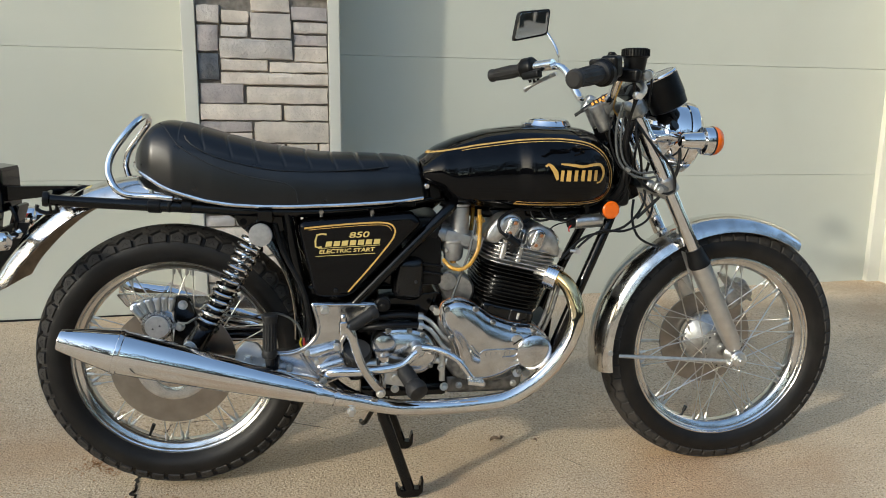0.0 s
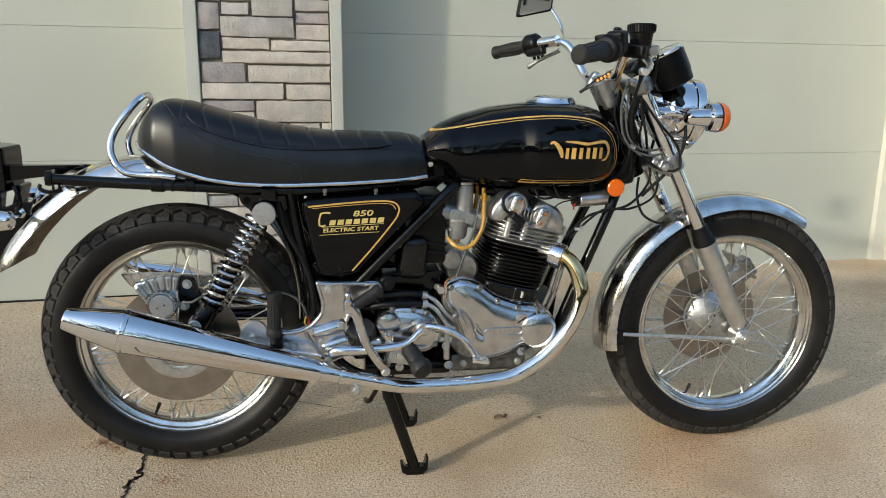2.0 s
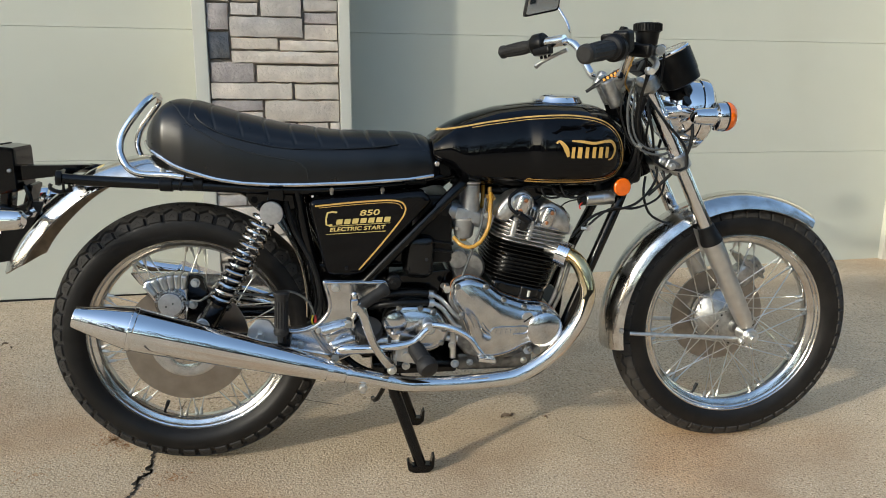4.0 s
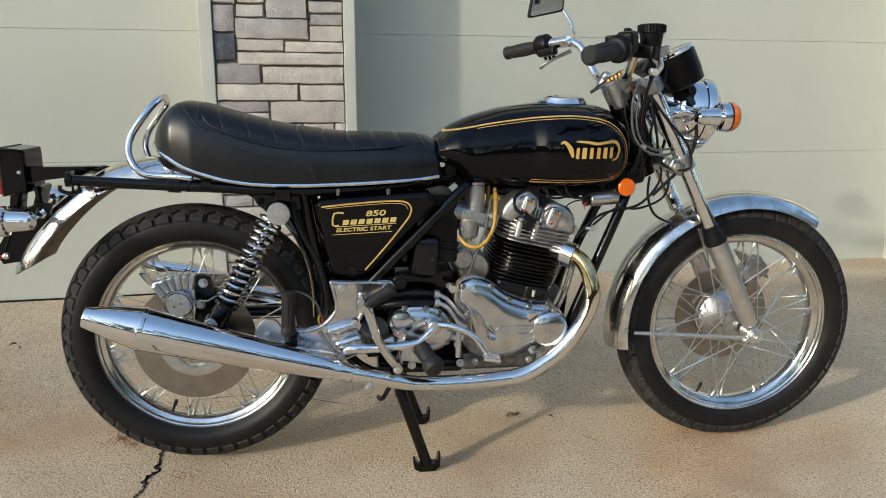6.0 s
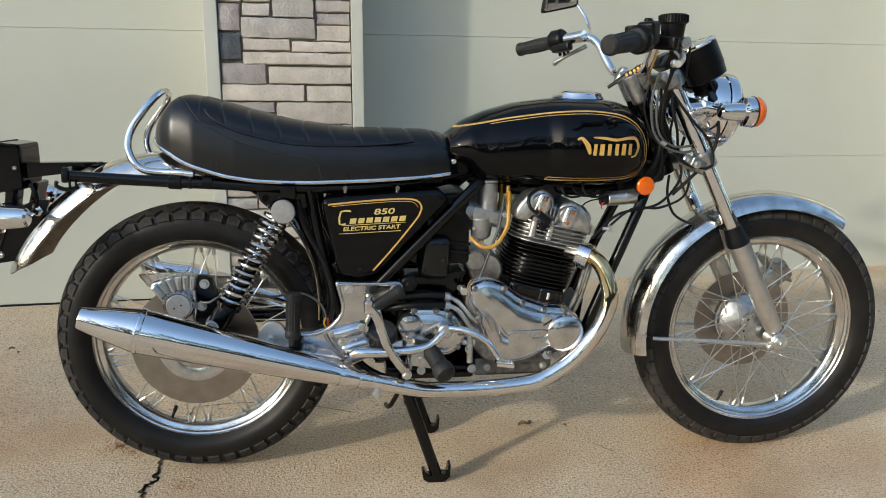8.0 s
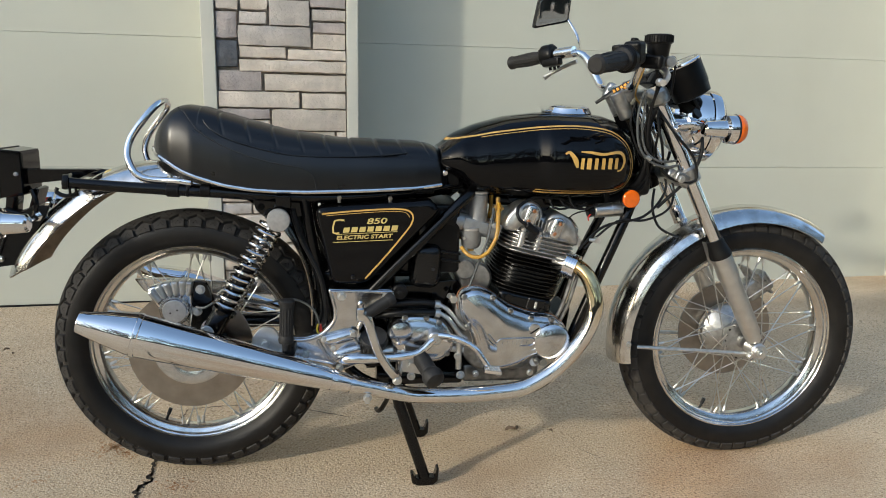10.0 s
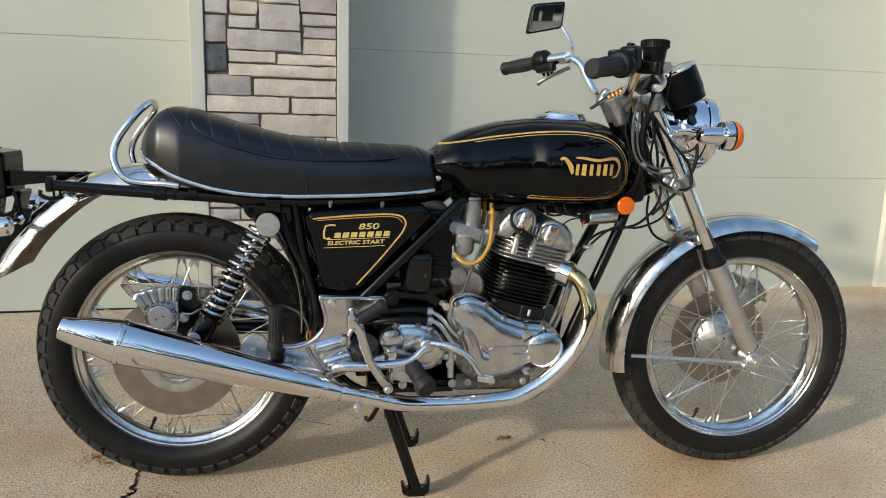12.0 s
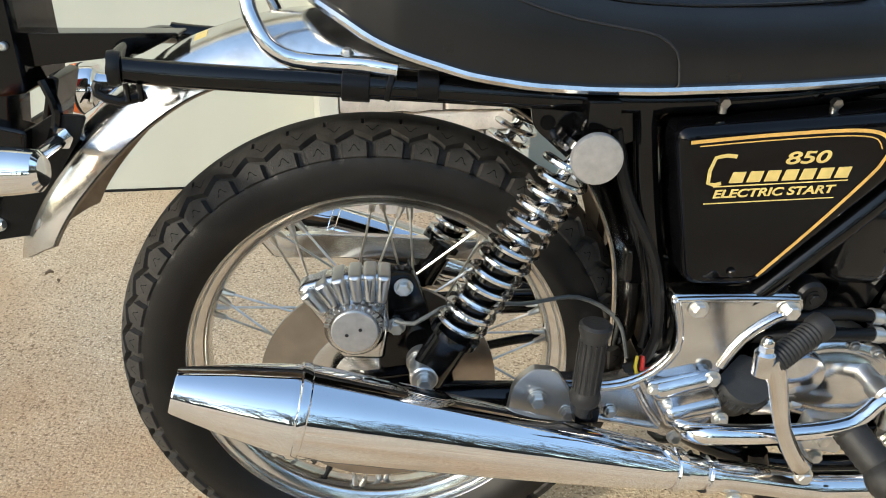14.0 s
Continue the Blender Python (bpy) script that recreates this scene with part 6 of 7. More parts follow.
part("caliper_disc", cyl((cal_c.x, -0.106, cal_c.z), (cal_c.x, -0.1105, cal_c.z), 0.0275, n=36, bevel=0.001), REFLECTOR, caliper, "flat grey end plug")
for k in range(13):
    a = radians(165 - 12.5 * k)
    part("name_bar", rbox((0.0045, 0.0016, 0.0058), pose(cal_c.x + 0.0335 * math.cos(a), -0.1085, cal_c.z + 0.0335 * math.sin(a), 0, 90 - math.degrees(a), 0), 0.0004), ALLOY, caliper)
for dx, dz in ((0.007, 0.003), (-0.009, -0.004)):
    # small dark discs stand in for the shade of two holes
    part("plug_hole", cyl((cal_c.x + dx, -0.1095, cal_c.z + dz), (cal_c.x + dx, -0.1112, cal_c.z + dz), 0.0022, n=10), THREAD, caliper)
part("caliper_bracket", prism(rounded([(0.012, 0.525), (0.045, 0.522), (0.062, 0.47), (0.075, 0.40), (0.05, 0.375), (0.0, 0.385), (0.005, 0.43)], 0.012), -0.088, -0.072, 0.003), FRAME, bike, "black caliper bracket")
for x, z in ((0.033, 0.503), (0.024, 0.450)):
    part("caliper_bolt", hex_bolt((x, -0.090, z), (0, -1, 0), 0.0085, 0.010), ZINC, caliper)
part("brake_pipe", tube([(0.022, -0.097, 0.462), (0.045, -0.105, 0.462), (0.075, -0.10, 0.478), (0.12, -0.07, 0.47), (0.18, -0.06, 0.46), (0.25, -0.06, 0.468), (0.30, -0.07, 0.44), (0.315, -0.08, 0.39)], 0.0028, 8), CABLE_GREY, bike)
part("axle_plate", joined(prism(rounded([(-0.06, 0.325), (-0.05, 0.375), (0.09, 0.395), (0.10, 0.34), (0.0, 0.318)], 0.012), -0.098, -0.086, 0.003), cyl((0, -0.075, 0.348), (0, -0.125, 0.348), 0.014, n=6)), FRAME, bike)
part("chain_guard", prism(rounded([(-0.176, 0.484), (-0.09, 0.484), (0.15, 0.470), (0.27, 0.455), (0.27, 0.430), (0.10, 0.440), (-0.150, 0.447)], 0.008), 0.105, 0.115, 0.003), OLD_CHROME, bike, "bright chain guard")
part("drive_chain", tube([(0.0, 0.09, 0.268), (0.2, 0.09, 0.31), (0.37, 0.09, 0.335)], 0.007, 8, smooth=False), BARREL, bike)
part("sprocket", ring_y(REAR, [(0.086, 0.072), (0.086, 0.080), (0.03, 0.080), (0.03, 0.072)], 60), DISC, rear_wheel)
part("rear_hugger_flap", rbox((0.012, 0.13, 0.20), pose(0.362, 0, 0.43, 0, 8), 0.003), BLACK, bike)
for y0, pts in ((-0.118, [(0.255, -0.118, 0.70), (0.275, -0.118, 0.63), (0.315, -0.122, 0.55), (0.33, -0.124, 0.47), (0.322, -0.124, 0.42), (0.300, -0.118, 0.40)]), (-0.09, [(0.262, -0.1, 0.70), (0.29, -0.10, 0.60), (0.32, -0.11, 0.50), (0.318, -0.115, 0.43)])):
    part("wiring_loom", tube(pts, 0.0065 if y0 < -0.1 else 0.005, 8), CABLE, bike, "black wiring loom")
part("loom_wire", tube([(0.318, -0.126, 0.424), (0.317, -0.130, 0.408), (0.321, -0.128, 0.396), (0.328, -0.120, 0.390)], 0.0030, 8), RED_WIRE, bike, "red wire")
part("loom_wire", tube([(0.311, -0.126, 0.424), (0.308, -0.131, 0.412), (0.311, -0.130, 0.402), (0.309, -0.122, 0.390)], 0.0022, 8), YELLOW_WIRE, bike, "yellow wire")

# exhausts
for s in (-1, 1):
    pipe = [(0.921, s * 0.110, 0.564), (0.945, s * 0.128, 0.561), (0.964, s * 0.146, 0.543), (0.977, s * 0.160, 0.509), (0.983, s * 0.169, 0.465), (0.967, s * 0.172, 0.413), (0.939, s * 0.172, 0.365), (0.901, s * 0.172, 0.322), (0.856, s * 0.172, 0.289),
            (0.812, s * 0.172, 0.267), (0.755, s * 0.172, 0.2575), (0.66, s * 0.173, 0.2525), (0.56, s * 0.175, 0.2545), (0.525, s * 0.176, 0.259), (0.45, s * 0.181, 0.278), (0.37, s * 0.190, 0.300)]
    ex = part("exhaust_pipe", tube(pipe, 0.0192, 24, 0.010), HEATED, bike, "chromed exhaust pipe, heat-tinted gold at the top")
    a, b = Vector((0.375, s * 0.189, 0.299)), Vector((-0.196, s * 0.237, 0.472))
    d = b - a
    L = d.length
    prof = [(0.0195, -0.01), (0.0215, 0.0), (0.0225, 0.02), (0.024, 0.035), (0.027, 0.05), (0.032, 0.12), (0.0395, 0.25), (0.0455, 0.38), (0.0478, 0.44), (0.0484, L - 0.130), (0.0500, L - 0.1285), (0.0505, L - 0.124), (0.0500, L - 0.1195), (0.0478, L - 0.118), (0.0470, L - 0.112), (0.036, L - 0.055), (0.0235, L - 0.002), (0.0225, L), (0.0205, L - 0.002), (0.0215, L - 0.03), (0.0, L - 0.06)]
    sil = part("silencer", lathe(prof, axis(a, d), 56), CHROME, bike, "long tapered chrome silencer with a reverse-cone end")
    clamp_m = axis(a + d * 0.02 / L, d)
    part("clamp", joined(lathe([(0.0232, 0.0), (0.0262, 0.001), (0.0262, 0.012), (0.0232, 0.013)], clamp_m, 32, True), lathe([(0.0186, -0.045), (0.0228, -0.044), (0.0228, -0.034), (0.0186, -0.033)], clamp_m, 32, True)), CHROME, sil)
    part("clamp_bolt", joined(cyl((0.428, s * 0.192, 0.262), (0.428, s * 0.192, 0.246), 0.006, n=6), hex_bolt((0.428, s * 0.200, 0.262), (0, s, 0), 0.008, 0.008)), ZINC, sil)
    part("silencer_hanger", prism(rounded([(0.035, 0.392), (0.075, 0.392), (0.10, 0.36), (0.02, 0.372)], 0.008), s * 0.165, s * 0.158, 0.002), CHROME, sil)

# centre stand
stand = part("centre_stand", joined(*[joined(tube([(0.495, s * 0.115, 0.262), (0.508, s * 0.122, 0.212), (0.572, s * 0.138, 0.02)], 0.0142, 16, smooth=False)) for s in (-1, 1)], tube([(0.505, -0.122, 0.205), (0.505, 0.122, 0.205)], 0.011, 12, smooth=False),
                                    tube([(0.505, 0.05, 0.19), (0.47, 0.10, 0.10), (0.458, 0.14, 0.085)], 0.007, 8)), FRAME, bike, "black centre stand, lowered")
for s in (-1, 1):
    foot = rounded([(0.536, 0.030), (0.540, 0.008), (0.555, 0.0), (0.592, 0.0), (0.606, 0.012), (0.608, 0.046), (0.602, 0.044), (0.596, 0.020), (0.575, 0.024), (0.552, 0.018), (0.542, 0.034)], 0.004, 3)
    part("stand_foot", prism(foot, s * 0.150, s * 0.124, 0.002), FRAME, stand)
part("stand_pedal", joined(tube([(0.505, 0.06, 0.205), (0.47, 0.08, 0.185), (0.44, 0.09, 0.188)], 0.007, 8), rbox((0.045, 0.03, 0.010), pose(0.448, 0.09, 0.188, 0, -6), 0.003)), FRAME, stand)
part("stand_spring", tube([(0.520 + 0.010 * math.cos(k), 0.085 + 0.010 * math.sin(k), 0.21 - 0.0007 * k) for k in [j * 0.7 for j in range(120)]], 0.0016, 6, smooth=False), ZINC, stand)
part("side_stand", joined(tube([(0.64, 0.12, 0.235), (0.55, 0.15, 0.215), (0.43, 0.16, 0.212)], 0.010, 10)), FRAME, bike)
part("under_frame", rbox((0.22, 0.20, 0.035), pose(0.56, 0, 0.268), 0.01), FRAME, bike)
part("primary_case", prism(rounded([(0.44, 0.40), (0.50, 0.47), (0.62, 0.48), (0.86, 0.44), (0.91, 0.37), (0.86, 0.29), (0.60, 0.29), (0.47, 0.33)], 0.04, 5), 0.17, 0.115, 0.015, 4), POLISHED, engine)
part("cradle", prism(rounded([(0.40, 0.49), (0.66, 0.52), (0.66, 0.46), (0.60, 0.45), (0.62, 0.30), (0.42, 0.29)], 0.02), -0.075, 0.075, 0.004), FRAME, bike)
part("mount_rubber", joined(cyl((0.508, -0.10, 0.500), (0.508, -0.128, 0.500), 0.019, n=20, bevel=0.004), hex_bolt((0.508, -0.129, 0.500), (0, -1, 0), 0.007, 0.006)), CABLE, bike)
part("front_mount", prism(rounded([(0.90, 0.40), (0.955, 0.44), (0.945, 0.36), (0.90, 0.30)], 0.01), -0.055, 0.055, 0.004), FRAME, bike)

# front fork
FD = Vector((1.455 - 1.140, 0, 0.340 - 0.961)).normalized()
fork_at = lambda z, y: Vector((1.140 + (0.961 - z) * 0.507, y, z))
fork = part("front_fork", joined(*[cyl(fork_at(0.985, s * 0.092), fork_at(0.58, s * 0.092), 0.0185, n=28) for s in (-1, 1)]), CHROME, bike, "telescopic front fork")
for s in (-1, 1):
    y = s * 0.092
    part("fork_slider", joined(lathe([(0.0, 0.0), (0.0245, 0.0), (0.0265, 0.006), (0.0265, 0.06), (0.0245, 0.09), (0.0240, 0.20), (0.0225, 0.235), (0.0185, 0.262), (0.0, 0.262)], axis(fork_at(0.582, y), FD), 28),
                              cyl((FRONT.x + 0.006, y - 0.024, 0.324), (FRONT.x + 0.006, y + 0.024, 0.324), 0.021, n=24, bevel=0.003), rbox((0.035, 0.04, 0.03), pose(1.462, y, 0.318, 0, 27), 0.006)), SATIN, fork, "satin alloy fork leg")
    part("dust_gaiter", lathe([(0.018, -0.046), (0.0215, -0.044), (0.0225, -0.030), (0.0240, -0.022), (0.0270, -0.008), (0.0285, 0.002), (0.0275, 0.006), (0.0, 0.006)], axis(fork_at(0.582, y), FD), 28), CABLE, fork, "black rubber dust cover")
    part("axle_end", joined(cyl((1.452, s * 0.112, 0.324), (1.452, s * 0.124, 0.324), 0.0125, n=6), cyl((1.452, s * 0.124, 0.324), (1.452, s * 0.136, 0.324), 0.0075, n=14, bevel=0.001)), ZINC, fork)
    part("pinch_bolt", hex_bolt((1.430, s * 0.112, 0.312), (0, s, 0), 0.0065, 0.008), ZINC, fork)
    part("fork_cap", cyl(fork_at(0.982, y), fork_at(1.000, y), 0.0205, 0.016, 6), CHROME, fork)
yoke_top = part("top_yoke", joined(rbox((0.060, 0.235, 0.022), pose(1.122, 0, 0.972, 0, 27), 0.010, 4), *[cyl(fork_at(0.990, s * 0.092), fork_at(0.958, s * 0.092), 0.0275, n=28, bevel=0.005) for s in (-1, 1)], cyl((1.060, 0, 0.992), (1.078, 0, 0.962), 0.020, n=24, bevel=0.003)), ALLOY, fork, "grey alloy top yoke")
yoke_low = part("bottom_yoke", joined(rbox((0.075, 0.20, 0.028), pose(1.205, 0, 0.776, 0, 27), 0.010, 4), *[cyl(fork_at(0.804, s * 0.092), fork_at(0.768, s * 0.092), 0.0262, n=28, bevel=0.004) for s in (-1, 1)], *[rbox((0.038, 0.016, 0.024), pose(1.203, s * 0.111, 0.779, 0, 24), 0.005, 3) for s in (-1, 1)]), ALLOY, fork, "grey alloy bottom yoke")
part("yoke_bolt", hex_bolt((1.196, -0.124, 0.778), (0, -1, 0), 0.007, 0.006), ZINC, yoke_low)

# headlamp with its chrome brackets
HL = axis((1.245, 0, 0.910), (1, 0, -0.12))
lamp = part("headlamp", lathe([(0.0, -0.055), (0.030, -0.053), (0.058, -0.040), (0.076, -0.018), (0.085, 0.012), (0.0865, 0.040), (0.090, 0.042), (0.0925, 0.050), (0.0915, 0.064), (0.086, 0.070), (0.0, 0.070)], HL, 56), CHROME, bike, "round chrome headlamp shell")
part("lamp_glass", lathe([(0.086, 0.070), (0.078, 0.078), (0.05, 0.087), (0.0, 0.091)], HL, 48), GLASS, lamp, "domed headlamp glass")
part("rim_screw", screw((1.308, 0, 0.819), (0, 0, -1), 0.004), ZINC, lamp)
part("lamp_grommet", cyl((1.240, -0.082, 0.935), (1.242, -0.086, 0.938), 0.013, n=18), CABLE, lamp)
for s in (-1, 1):
    part("lamp_bracket", prism(rounded([(1.165, 0.938), (1.232, 0.925), (1.258, 0.914), (1.250, 0.894), (1.222, 0.878), (1.196, 0.840), (1.185, 0.845), (1.182, 0.900)], 0.008), s * 0.101, s * 0.094, 0.002), CHROME, lamp, "pressed chrome headlamp bracket")
    part("bracket_bolt", hex_bolt((1.245, s * 0.102, 0.908), (0, s, 0), 0.009, 0.010), CHROME, lamp)
indicator((1.276, -0.205, 0.903), (1, 0, 0), bike, (1.228, -0.10, 0.910))
indicator((1.276, 0.205, 0.903), (1, 0, 0), bike, (1.228, 0.10, 0.910))

# instruments
for s in (-1, 1):
    b, t = Vector((1.232, s * 0.066, 0.982)), Vector((1.194, s * 0.066, 1.056))
    L = (t - b).length
    m = axis(b, t - b)
    clock = part("instrument", lathe([(0.0, -0.008), (0.030, -0.008), (0.046, -0.002), (0.0475, 0.020), (0.0490, 0.022), (0.0490, L - 0.006), (0.0475, L), (0.0, L)], m, 44), BLACK, bike, "black cupped instrument with a chrome bezel")
    part("bezel", lathe([(0.0495, L - 0.004), (0.0505, L - 0.001), (0.0490, L + 0.003), (0.0440, L + 0.003), (0.0440, L - 0.004)], m, 44, True), CHROME, clock)
    part("dial", lathe([(0.044, L + 0.0005), (0.0, L + 0.0005)], m, 32), DIAL, clock)
    part("needle", rbox((0.034, 0.002, 0.001), m @ pose(0.010, 0.006, L + 0.0015, 0, 0, 30), 0.0), GOLD_PALE, clock)
    part("dial_glass", lathe([(0.0445, L + 0.002), (0.0, L + 0.0035)], m, 32), GLASS, clock)
    part("clock_cable", tube([m @ Vector((0, 0, -0.008)), m @ Vector((0.005, 0, -0.04)), (1.262, s * 0.07, 0.90), (1.258, s * 0.09, 0.84), (1.235, s * 0.085, 0.78), (1.16, s * 0.075, 0.70)], 0.0045, 8), CABLE, clock)
part("clock_bracket", joined(rbox((0.05, 0.13, 0.010), pose(1.165, 0, 1.002, 0, 27), 0.003), rbox((0.03, 0.03, 0.03), pose(1.135, -0.066, 1.015, 0, 27), 0.005)), BLACK, bike)
part("warning_lamp_panel", rbox((0.045, 0.06, 0.022), pose(1.148, 0, 1.028, 0, -25), 0.006, 3), BLACK, bike)

# handlebar and controls; the right end stands a little ahead of the left
bar_left = [(1.063, 0.0, 0.992), (1.063, 0.055, 0.990), (1.058, 0.105, 1.000), (1.045, 0.140, 1.035), (1.033, 0.165, 1.072), (1.018, 0.190, 1.090), (0.992, 0.220, 1.092), (0.951, 0.256, 1.087), (0.864, 0.364, 1.069)]
bar_right = [(1.063, -0.055, 0.990), (1.062, -0.105, 1.000), (1.062, -0.140, 1.035), (1.058, -0.165, 1.060), (1.046, -0.190, 1.068), (1.022, -0.225, 1.062), (0.985, -0.262, 1.052), (0.890, -0.352, 1.033)]
bar = part("handlebar", tube(list(reversed(bar_right)) + bar_left, 0.0112, 14), CHROME, bike, "chrome raised handlebar")
for s in (-1, 1):
    part("bar_clamp", joined(rbox((0.040, 0.030, 0.045), pose(1.068, s * 0.055, 0.985, 0, 27), 0.009, 3), cyl((1.042 if s < 0 else 1.066, s * 0.055, 0.985), (1.074 if s < 0 else 1.098, s * 0.055, 0.922), 0.0195, 0.0185, 24, 0.003)), ALLOY, bar, "grey alloy handlebar clamp")
GRIP_PROF = [(0.0, 0.0), (0.014, 0.0), (0.0185, 0.004), (0.0195, 0.012), (0.0165, 0.020), (0.0170, 0.045), (0.0188, 0.075), (0.0165, 0.105), (0.0170, 0.112), (0.0225, 0.116), (0.0230, 0.122), (0.0, 0.122)]
gl = axis((0.860, 0.369, 1.068), Vector((0.951, 0.256, 1.087)) - Vector((0.864, 0.364, 1.069)))
gr_dir = Vector((0.985, -0.262, 1.052)) - Vector((0.890, -0.352, 1.033))
gr = axis((0.886, -0.356, 1.0325), gr_dir) @ Matrix.Diagonal((1.08, 1.08, 1.0, 1))
for m in (gl, gr):
    g = part("grip", lathe(GRIP_PROF, m, 28), GRIP, bar, "black rubber handlebar grip")
    for k in range(14):
        a = 2 * math.pi * k / 14
        part("grip_rib", tube([m @ Vector((0.0166 * math.cos(a), 0.0166 * math.sin(a), 0.022)), m @ Vector((0.0186 * math.cos(a), 0.0186 * math.sin(a), 0.075)), m @ Vector((0.0166 * math.cos(a), 0.0166 * math.sin(a), 0.104))], 0.0011, 5), GRIP, g)
sl = gl @ pose(0, 0, 0.142) @ Matrix.Diagonal((1.2, 1.25, 1.15, 1))
part("left_switch", joined(lathe([(0.0, -0.018), (0.020, -0.018), (0.0245, -0.012), (0.0245, 0.012), (0.020, 0.018), (0.0, 0.018)], sl, 24), rbox((0.03, 0.035, 0.03), sl @ pose(0.012, -0.006, 0.004), 0.006, 3), rbox((0.022, 0.018, 0.05), sl @ pose(-0.012, -0.018, 0.018), 0.005, 2), *[cyl(sl @ Vector((0.01 + 0.006 * k, -0.022, -0.006 + 0.008 * k)), sl @ Vector((0.012 + 0.006 * k, -0.031, -0.006 + 0.008 * k)), 0.0045, n=10) for k in range(3)]), BLACK, bar, "black switch cluster")
part("clutch_perch", joined(tube([sl @ Vector((0, 0, 0.02)), sl @ Vector((0, -0.002, 0.075))], 0.0155, 16, smooth=False)), OLD_CHROME, bar)
part("clutch_lever", tube([(1.020, 0.225, 1.072), (0.995, 0.250, 1.058), (0.965, 0.275, 1.040), (0.951, 0.290, 1.030)], [0.006, 0.0055, 0.005, 0.007], 10), SATIN, bar, "alloy clutch lever")
part("lever_ball", lathe([(0.0, -0.008), (0.0055, -0.006), (0.008, 0.0), (0.0055, 0.006), (0.0, 0.008)], pose(0.950, 0.291, 1.028), 16), SATIN, bar)
sr = gr @ pose(0, 0, 0.140)
part("right_switch", joined(lathe([(0.0, -0.018), (0.023, -0.018), (0.028, -0.012), (0.028, 0.014), (0.022, 0.020), (0.0, 0.020)], sr, 24), rbox((0.038, 0.045, 0.035), sr @ pose(-0.010, 0.010, 0.014), 0.008, 3), rbox((0.02, 0.03, 0.03), sr @ pose(0.02, 0.012, 0.004), 0.005, 2)), BLACK, bar, "black twist-grip housing")
mc = part("brake_reservoir", joined(cyl((1.072, -0.222, 1.058), (1.072, -0.222, 1.090), 0.023, 0.0265, 28, 0.003), rbox((0.055, 0.034, 0.032), pose(1.060, -0.222, 1.050, 0, 6, -40), 0.008, 3)), BLACK, bar, "black brake fluid reservoir")
part("reservoir_cap", cyl((1.072, -0.222, 1.087), (1.072, -0.222, 1.108), 0.0300, n=40, bevel=0.003), BLACK, mc, "ribbed black screw cap")
for k in range(30):
    a = 2 * math.pi * k / 30
    part("cap_rib", cyl((1.072 + 0.0300 * math.cos(a), -0.222 + 0.0300 * math.sin(a), 1.091), (1.072 + 0.0300 * math.cos(a), -0.222 + 0.0300 * math.sin(a), 1.106), 0.0017, n=5), BLACK, mc)
part("brake_lever", tube([(1.088, -0.215, 1.035), (1.092, -0.235, 1.020), (1.078, -0.26, 1.008), (1.062, -0.285, 1.002)], [0.009, 0.008, 0.007, 0.0075], 12), SATIN, bar, "alloy brake lever")
part("lever_ball", lathe([(0.0, -0.0095), (0.0065, -0.007), (0.0095, 0.0), (0.0065, 0.007), (0.0, 0.0095)], pose(1.064, -0.262, 1.004), 18), SATIN, bar)
part("throttle_stop", joined(cyl((1.070, -0.195, 1.062), (1.110, -0.185, 1.045), 0.012, n=16, bevel=0.002), cyl((1.100, -0.215, 1.050), (1.100, -0.235, 1.050), 0.012, n=16, bevel=0.002)), ZINC, bar)
part("mirror_mount_bolt", joined(cyl((1.010, -0.235, 1.078), (1.012, -0.235, 1.098), 0.009, n=12, bevel=0.002), rbox((0.02, 0.02, 0.02), pose(1.012, -0.236, 1.085), 0.005)), BLACK, bar)
mirror = part("mirror", prism(rounded([(0.922, 1.168), (0.936, 1.254), (1.034, 1.266), (1.028, 1.190)], 0.012, 4), 0.352, 0.372, 0.005, 3), BLACK, bike, "black-rimmed rectangular mirror on a chrome stem")
mirror_glass = part("mirror_glass", prism(rounded([(0.928, 1.174), (0.940, 1.249), (1.029, 1.260), (1.023, 1.195)], 0.010, 4), 0.3508, 0.356, 0.0005), MIRROR, mirror, "mirror glass")
tilt = Matrix.Translation((0.98, 0.36, 1.215)) @ pose(0, 0, 0, 4.75, 0, 0) @ Matrix.Translation((-0.98, -0.36, -1.215))
mirror.data.transform(tilt)
mirror_glass.data.transform(tilt)
part("mirror_stem", tube([(1.026, 0.362, 1.198), (1.044, 0.335, 1.160), (1.048, 0.318, 1.140), (1.045, 0.285, 1.118), (1.032, 0.240, 1.104), (1.024, 0.215, 1.092)], 0.0048, 10), CHROME, mirror)
part("mirror_knuckle", lathe([(0.0, -0.009), (0.006, -0.007), (0.009, 0.0), (0.006, 0.007), (0.0, 0.009)], pose(1.024, 0.368, 1.203), 14), BLACK, mirror)

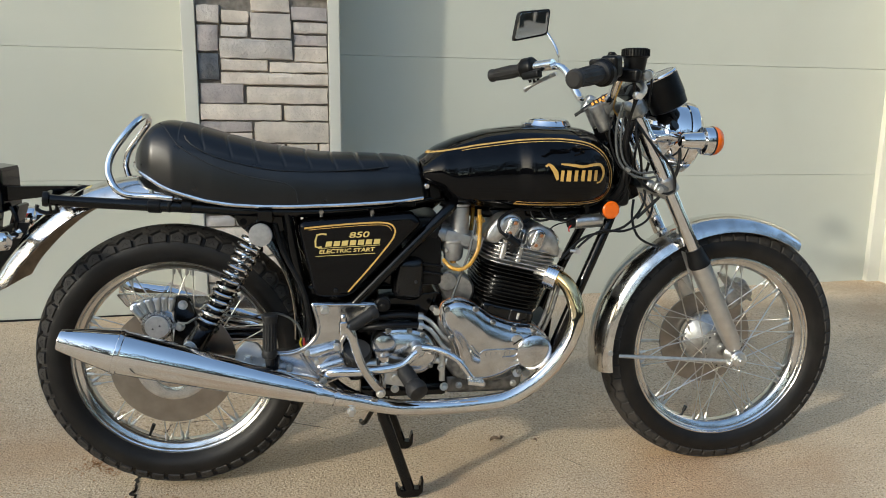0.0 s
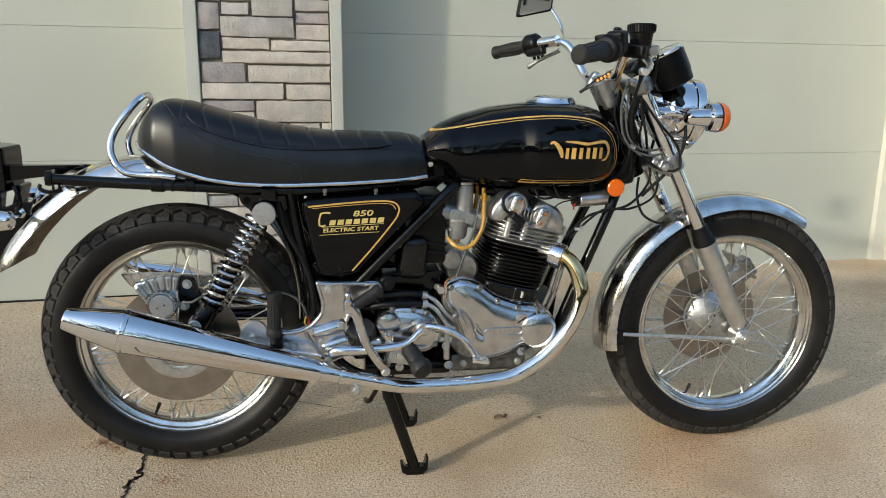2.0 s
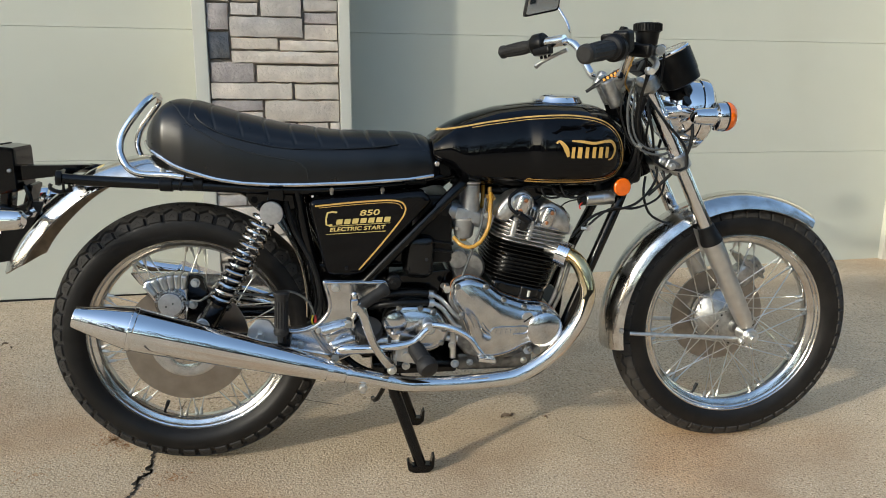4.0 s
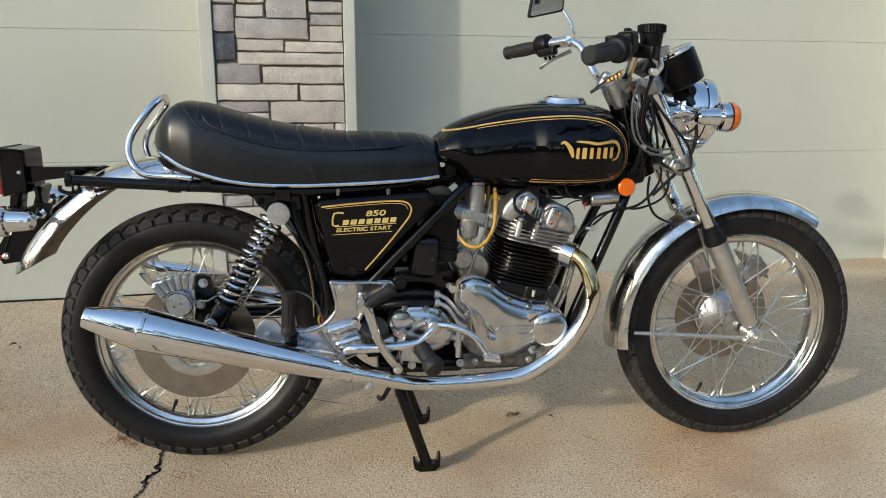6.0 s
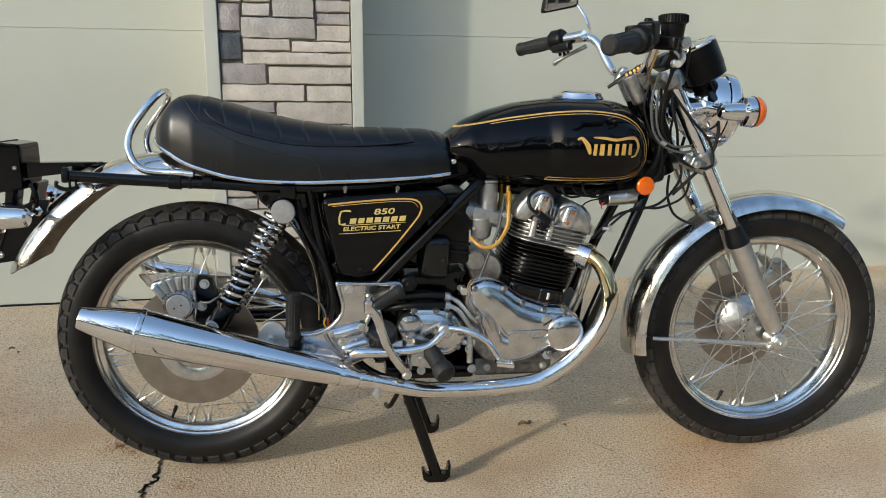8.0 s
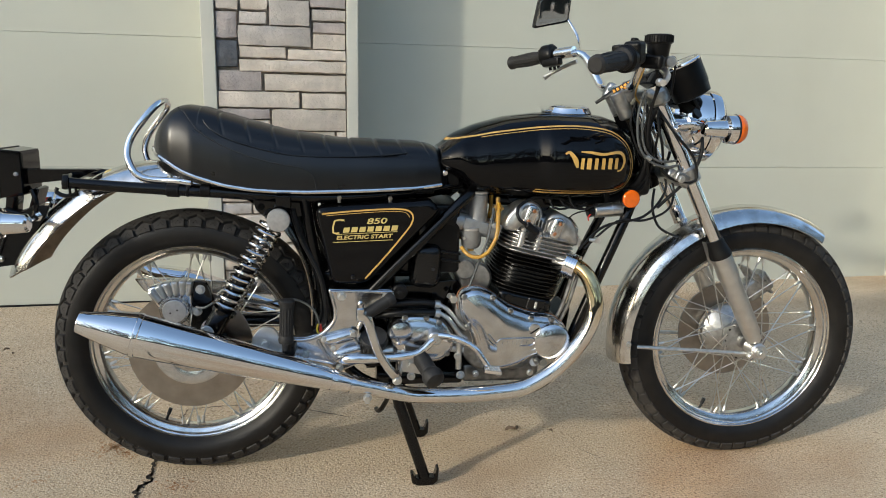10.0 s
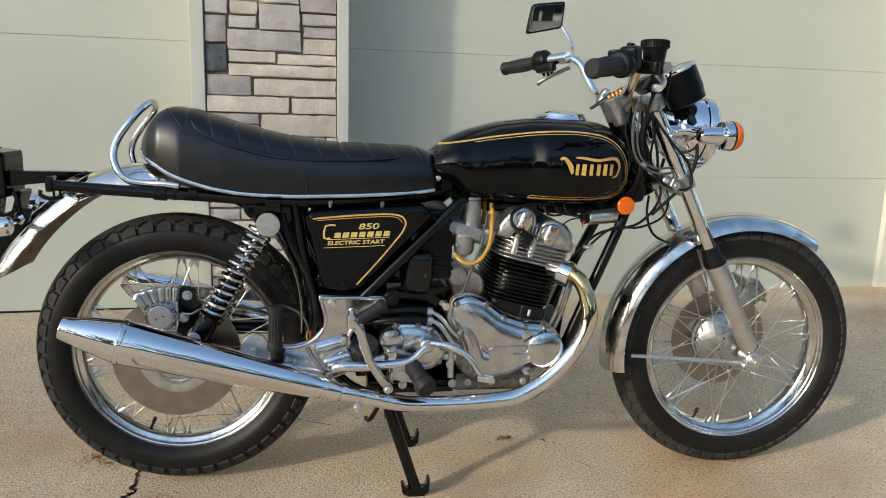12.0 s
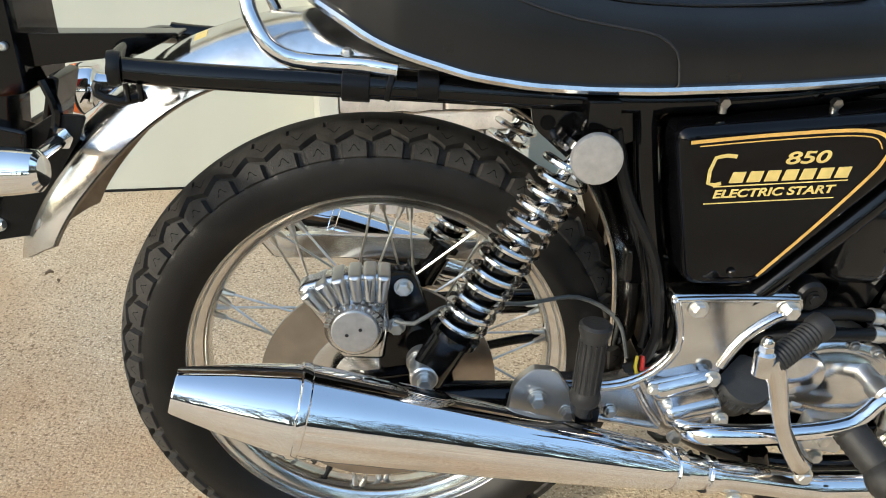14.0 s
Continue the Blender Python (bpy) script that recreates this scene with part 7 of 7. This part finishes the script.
# cables, hoses and the orange tag round the bars
cable_runs = [
    (CABLE, 0.0042, [(1.080, -0.205, 1.045), (1.11, -0.16, 1.01), (1.105, -0.13, 0.95), (1.110, -0.11, 0.86), (1.160, -0.105, 0.79), (1.20, -0.115, 0.77), (1.235, -0.12, 0.775), (1.225, -0.12, 0.83), (1.17, -0.12, 0.89), (1.125, -0.10, 0.955)]),
    (CABLE, 0.0040, [(1.085, -0.185, 1.040), (1.105, -0.15, 0.99), (1.100, -0.11, 0.90), (1.115, -0.10, 0.83), (1.12, -0.085, 0.76), (1.08, -0.075, 0.72)]),
    (CABLE_GREY, 0.0038, [(1.090, -0.12, 0.99), (1.078, -0.115, 0.93), (1.085, -0.115, 0.86), (1.115, -0.118, 0.82), (1.16, -0.118, 0.806), (1.19, -0.112, 0.812)]),
    (CABLE_GREY, 0.0036, [(1.098, -0.11, 0.97), (1.092, -0.11, 0.90), (1.105, -0.112, 0.845), (1.14, -0.115, 0.82), (1.185, -0.11, 0.822)]),
    (CABLE, 0.0034, [(1.075, -0.10, 0.96), (1.066, -0.10, 0.91), (1.085, -0.105, 0.85), (1.10, -0.11, 0.83)]),
    (CABLE, 0.0042, [(1.145, -0.09, 0.985), (1.130, -0.11, 0.92), (1.145, -0.112, 0.86), (1.175, -0.060, 0.80), (1.18, -0.07, 0.74), (1.12, -0.09, 0.68), (1.02, -0.09, 0.655), (0.955, -0.10, 0.60)]),
    (CABLE, 0.0038, [(1.16, -0.07, 0.98), (1.14, -0.10, 0.90), (1.150, -0.07, 0.83), (1.205, -0.055, 0.76), (1.19, -0.08, 0.70), (1.12, -0.10, 0.672), (1.05, -0.095, 0.668), (0.97, -0.095, 0.60)]),
    (CABLE, 0.0042, [(1.16, -0.05, 0.745), (1.15, -0.07, 0.70), (1.165, -0.075, 0.655), (1.20, -0.07, 0.632), (1.235, -0.045, 0.62)]),
    (CABLE, 0.0035, [(1.115, 0.0, 0.97), (1.10, -0.06, 0.90), (1.12, -0.07, 0.82), (1.10, -0.06, 0.76)]),
    (CABLE, 0.0050, [(1.135, -0.02, 0.97), (1.12, -0.08, 0.90), (1.135, -0.085, 0.84), (1.12, -0.08, 0.77), (1.07, -0.07, 0.745)]),
    (CABLE, 0.0040, [(1.10, 0.05, 0.99), (1.085, 0.02, 0.93), (1.10, -0.04, 0.85), (1.13, -0.05, 0.78), (1.10, -0.05, 0.74)]),
    (CABLE, 0.0034, [(1.098, -0.215, 1.055), (1.125, -0.19, 1.062), (1.145, -0.15, 1.03), (1.15, -0.13, 0.98)]),
    (BRASS, 0.0028, [(1.055, -0.20, 1.045), (1.052, -0.17, 1.005), (1.062, -0.13, 0.975), (1.085, -0.11, 0.955)]),
]
for mt, r, pts in cable_runs:
    part("control_cable", tube(pts, r * 0.82, 8), mt, bike, "grey control cable" if mt == CABLE_GREY else ("brass cable elbow" if mt == BRASS else "black control cable"))
part("cable_clip", joined(rbox((0.014, 0.022, 0.008), pose(1.110, -0.115, 0.828, 0, 30), 0.002)), ZINC, bike)
part("wire_junction", rbox((0.05, 0.09, 0.05), pose(1.115, -0.035, 0.755), 0.015, 3), CABLE, bike)
part("wiring_loom", tube([(1.135, -0.085, 0.955), (1.115, -0.088, 0.90), (1.12, -0.088, 0.84), (1.11, -0.08, 0.78), (1.09, -0.07, 0.75)], 0.009, 10), CABLE, bike, "black wiring bundle behind the fork")
tag = part("fork_tag", tube([(1.012, -0.04, 0.968), (1.034, -0.05, 0.985), (1.068, -0.075, 1.009), (1.092, -0.10, 1.026)], 0.0062, 8, flat=0.35), CABLE, bike, "black strap with orange markings round the bars")
for k in range(8):
    part("name_bar", rbox((0.0058, 0.003, 0.0068), pose(1.034 + 0.0072 * k, -0.0590 - 0.0052 * k, 0.9865 + 0.0049 * k, 0, -34, -35), 0.0005), ORANGE, tag)
part("strap_end", tube([(1.016, -0.042, 0.971), (0.997, -0.035, 0.957)], 0.0042, 8, smooth=False), CABLE, tag)

stones(bpy.data.objects["wall_pier"])
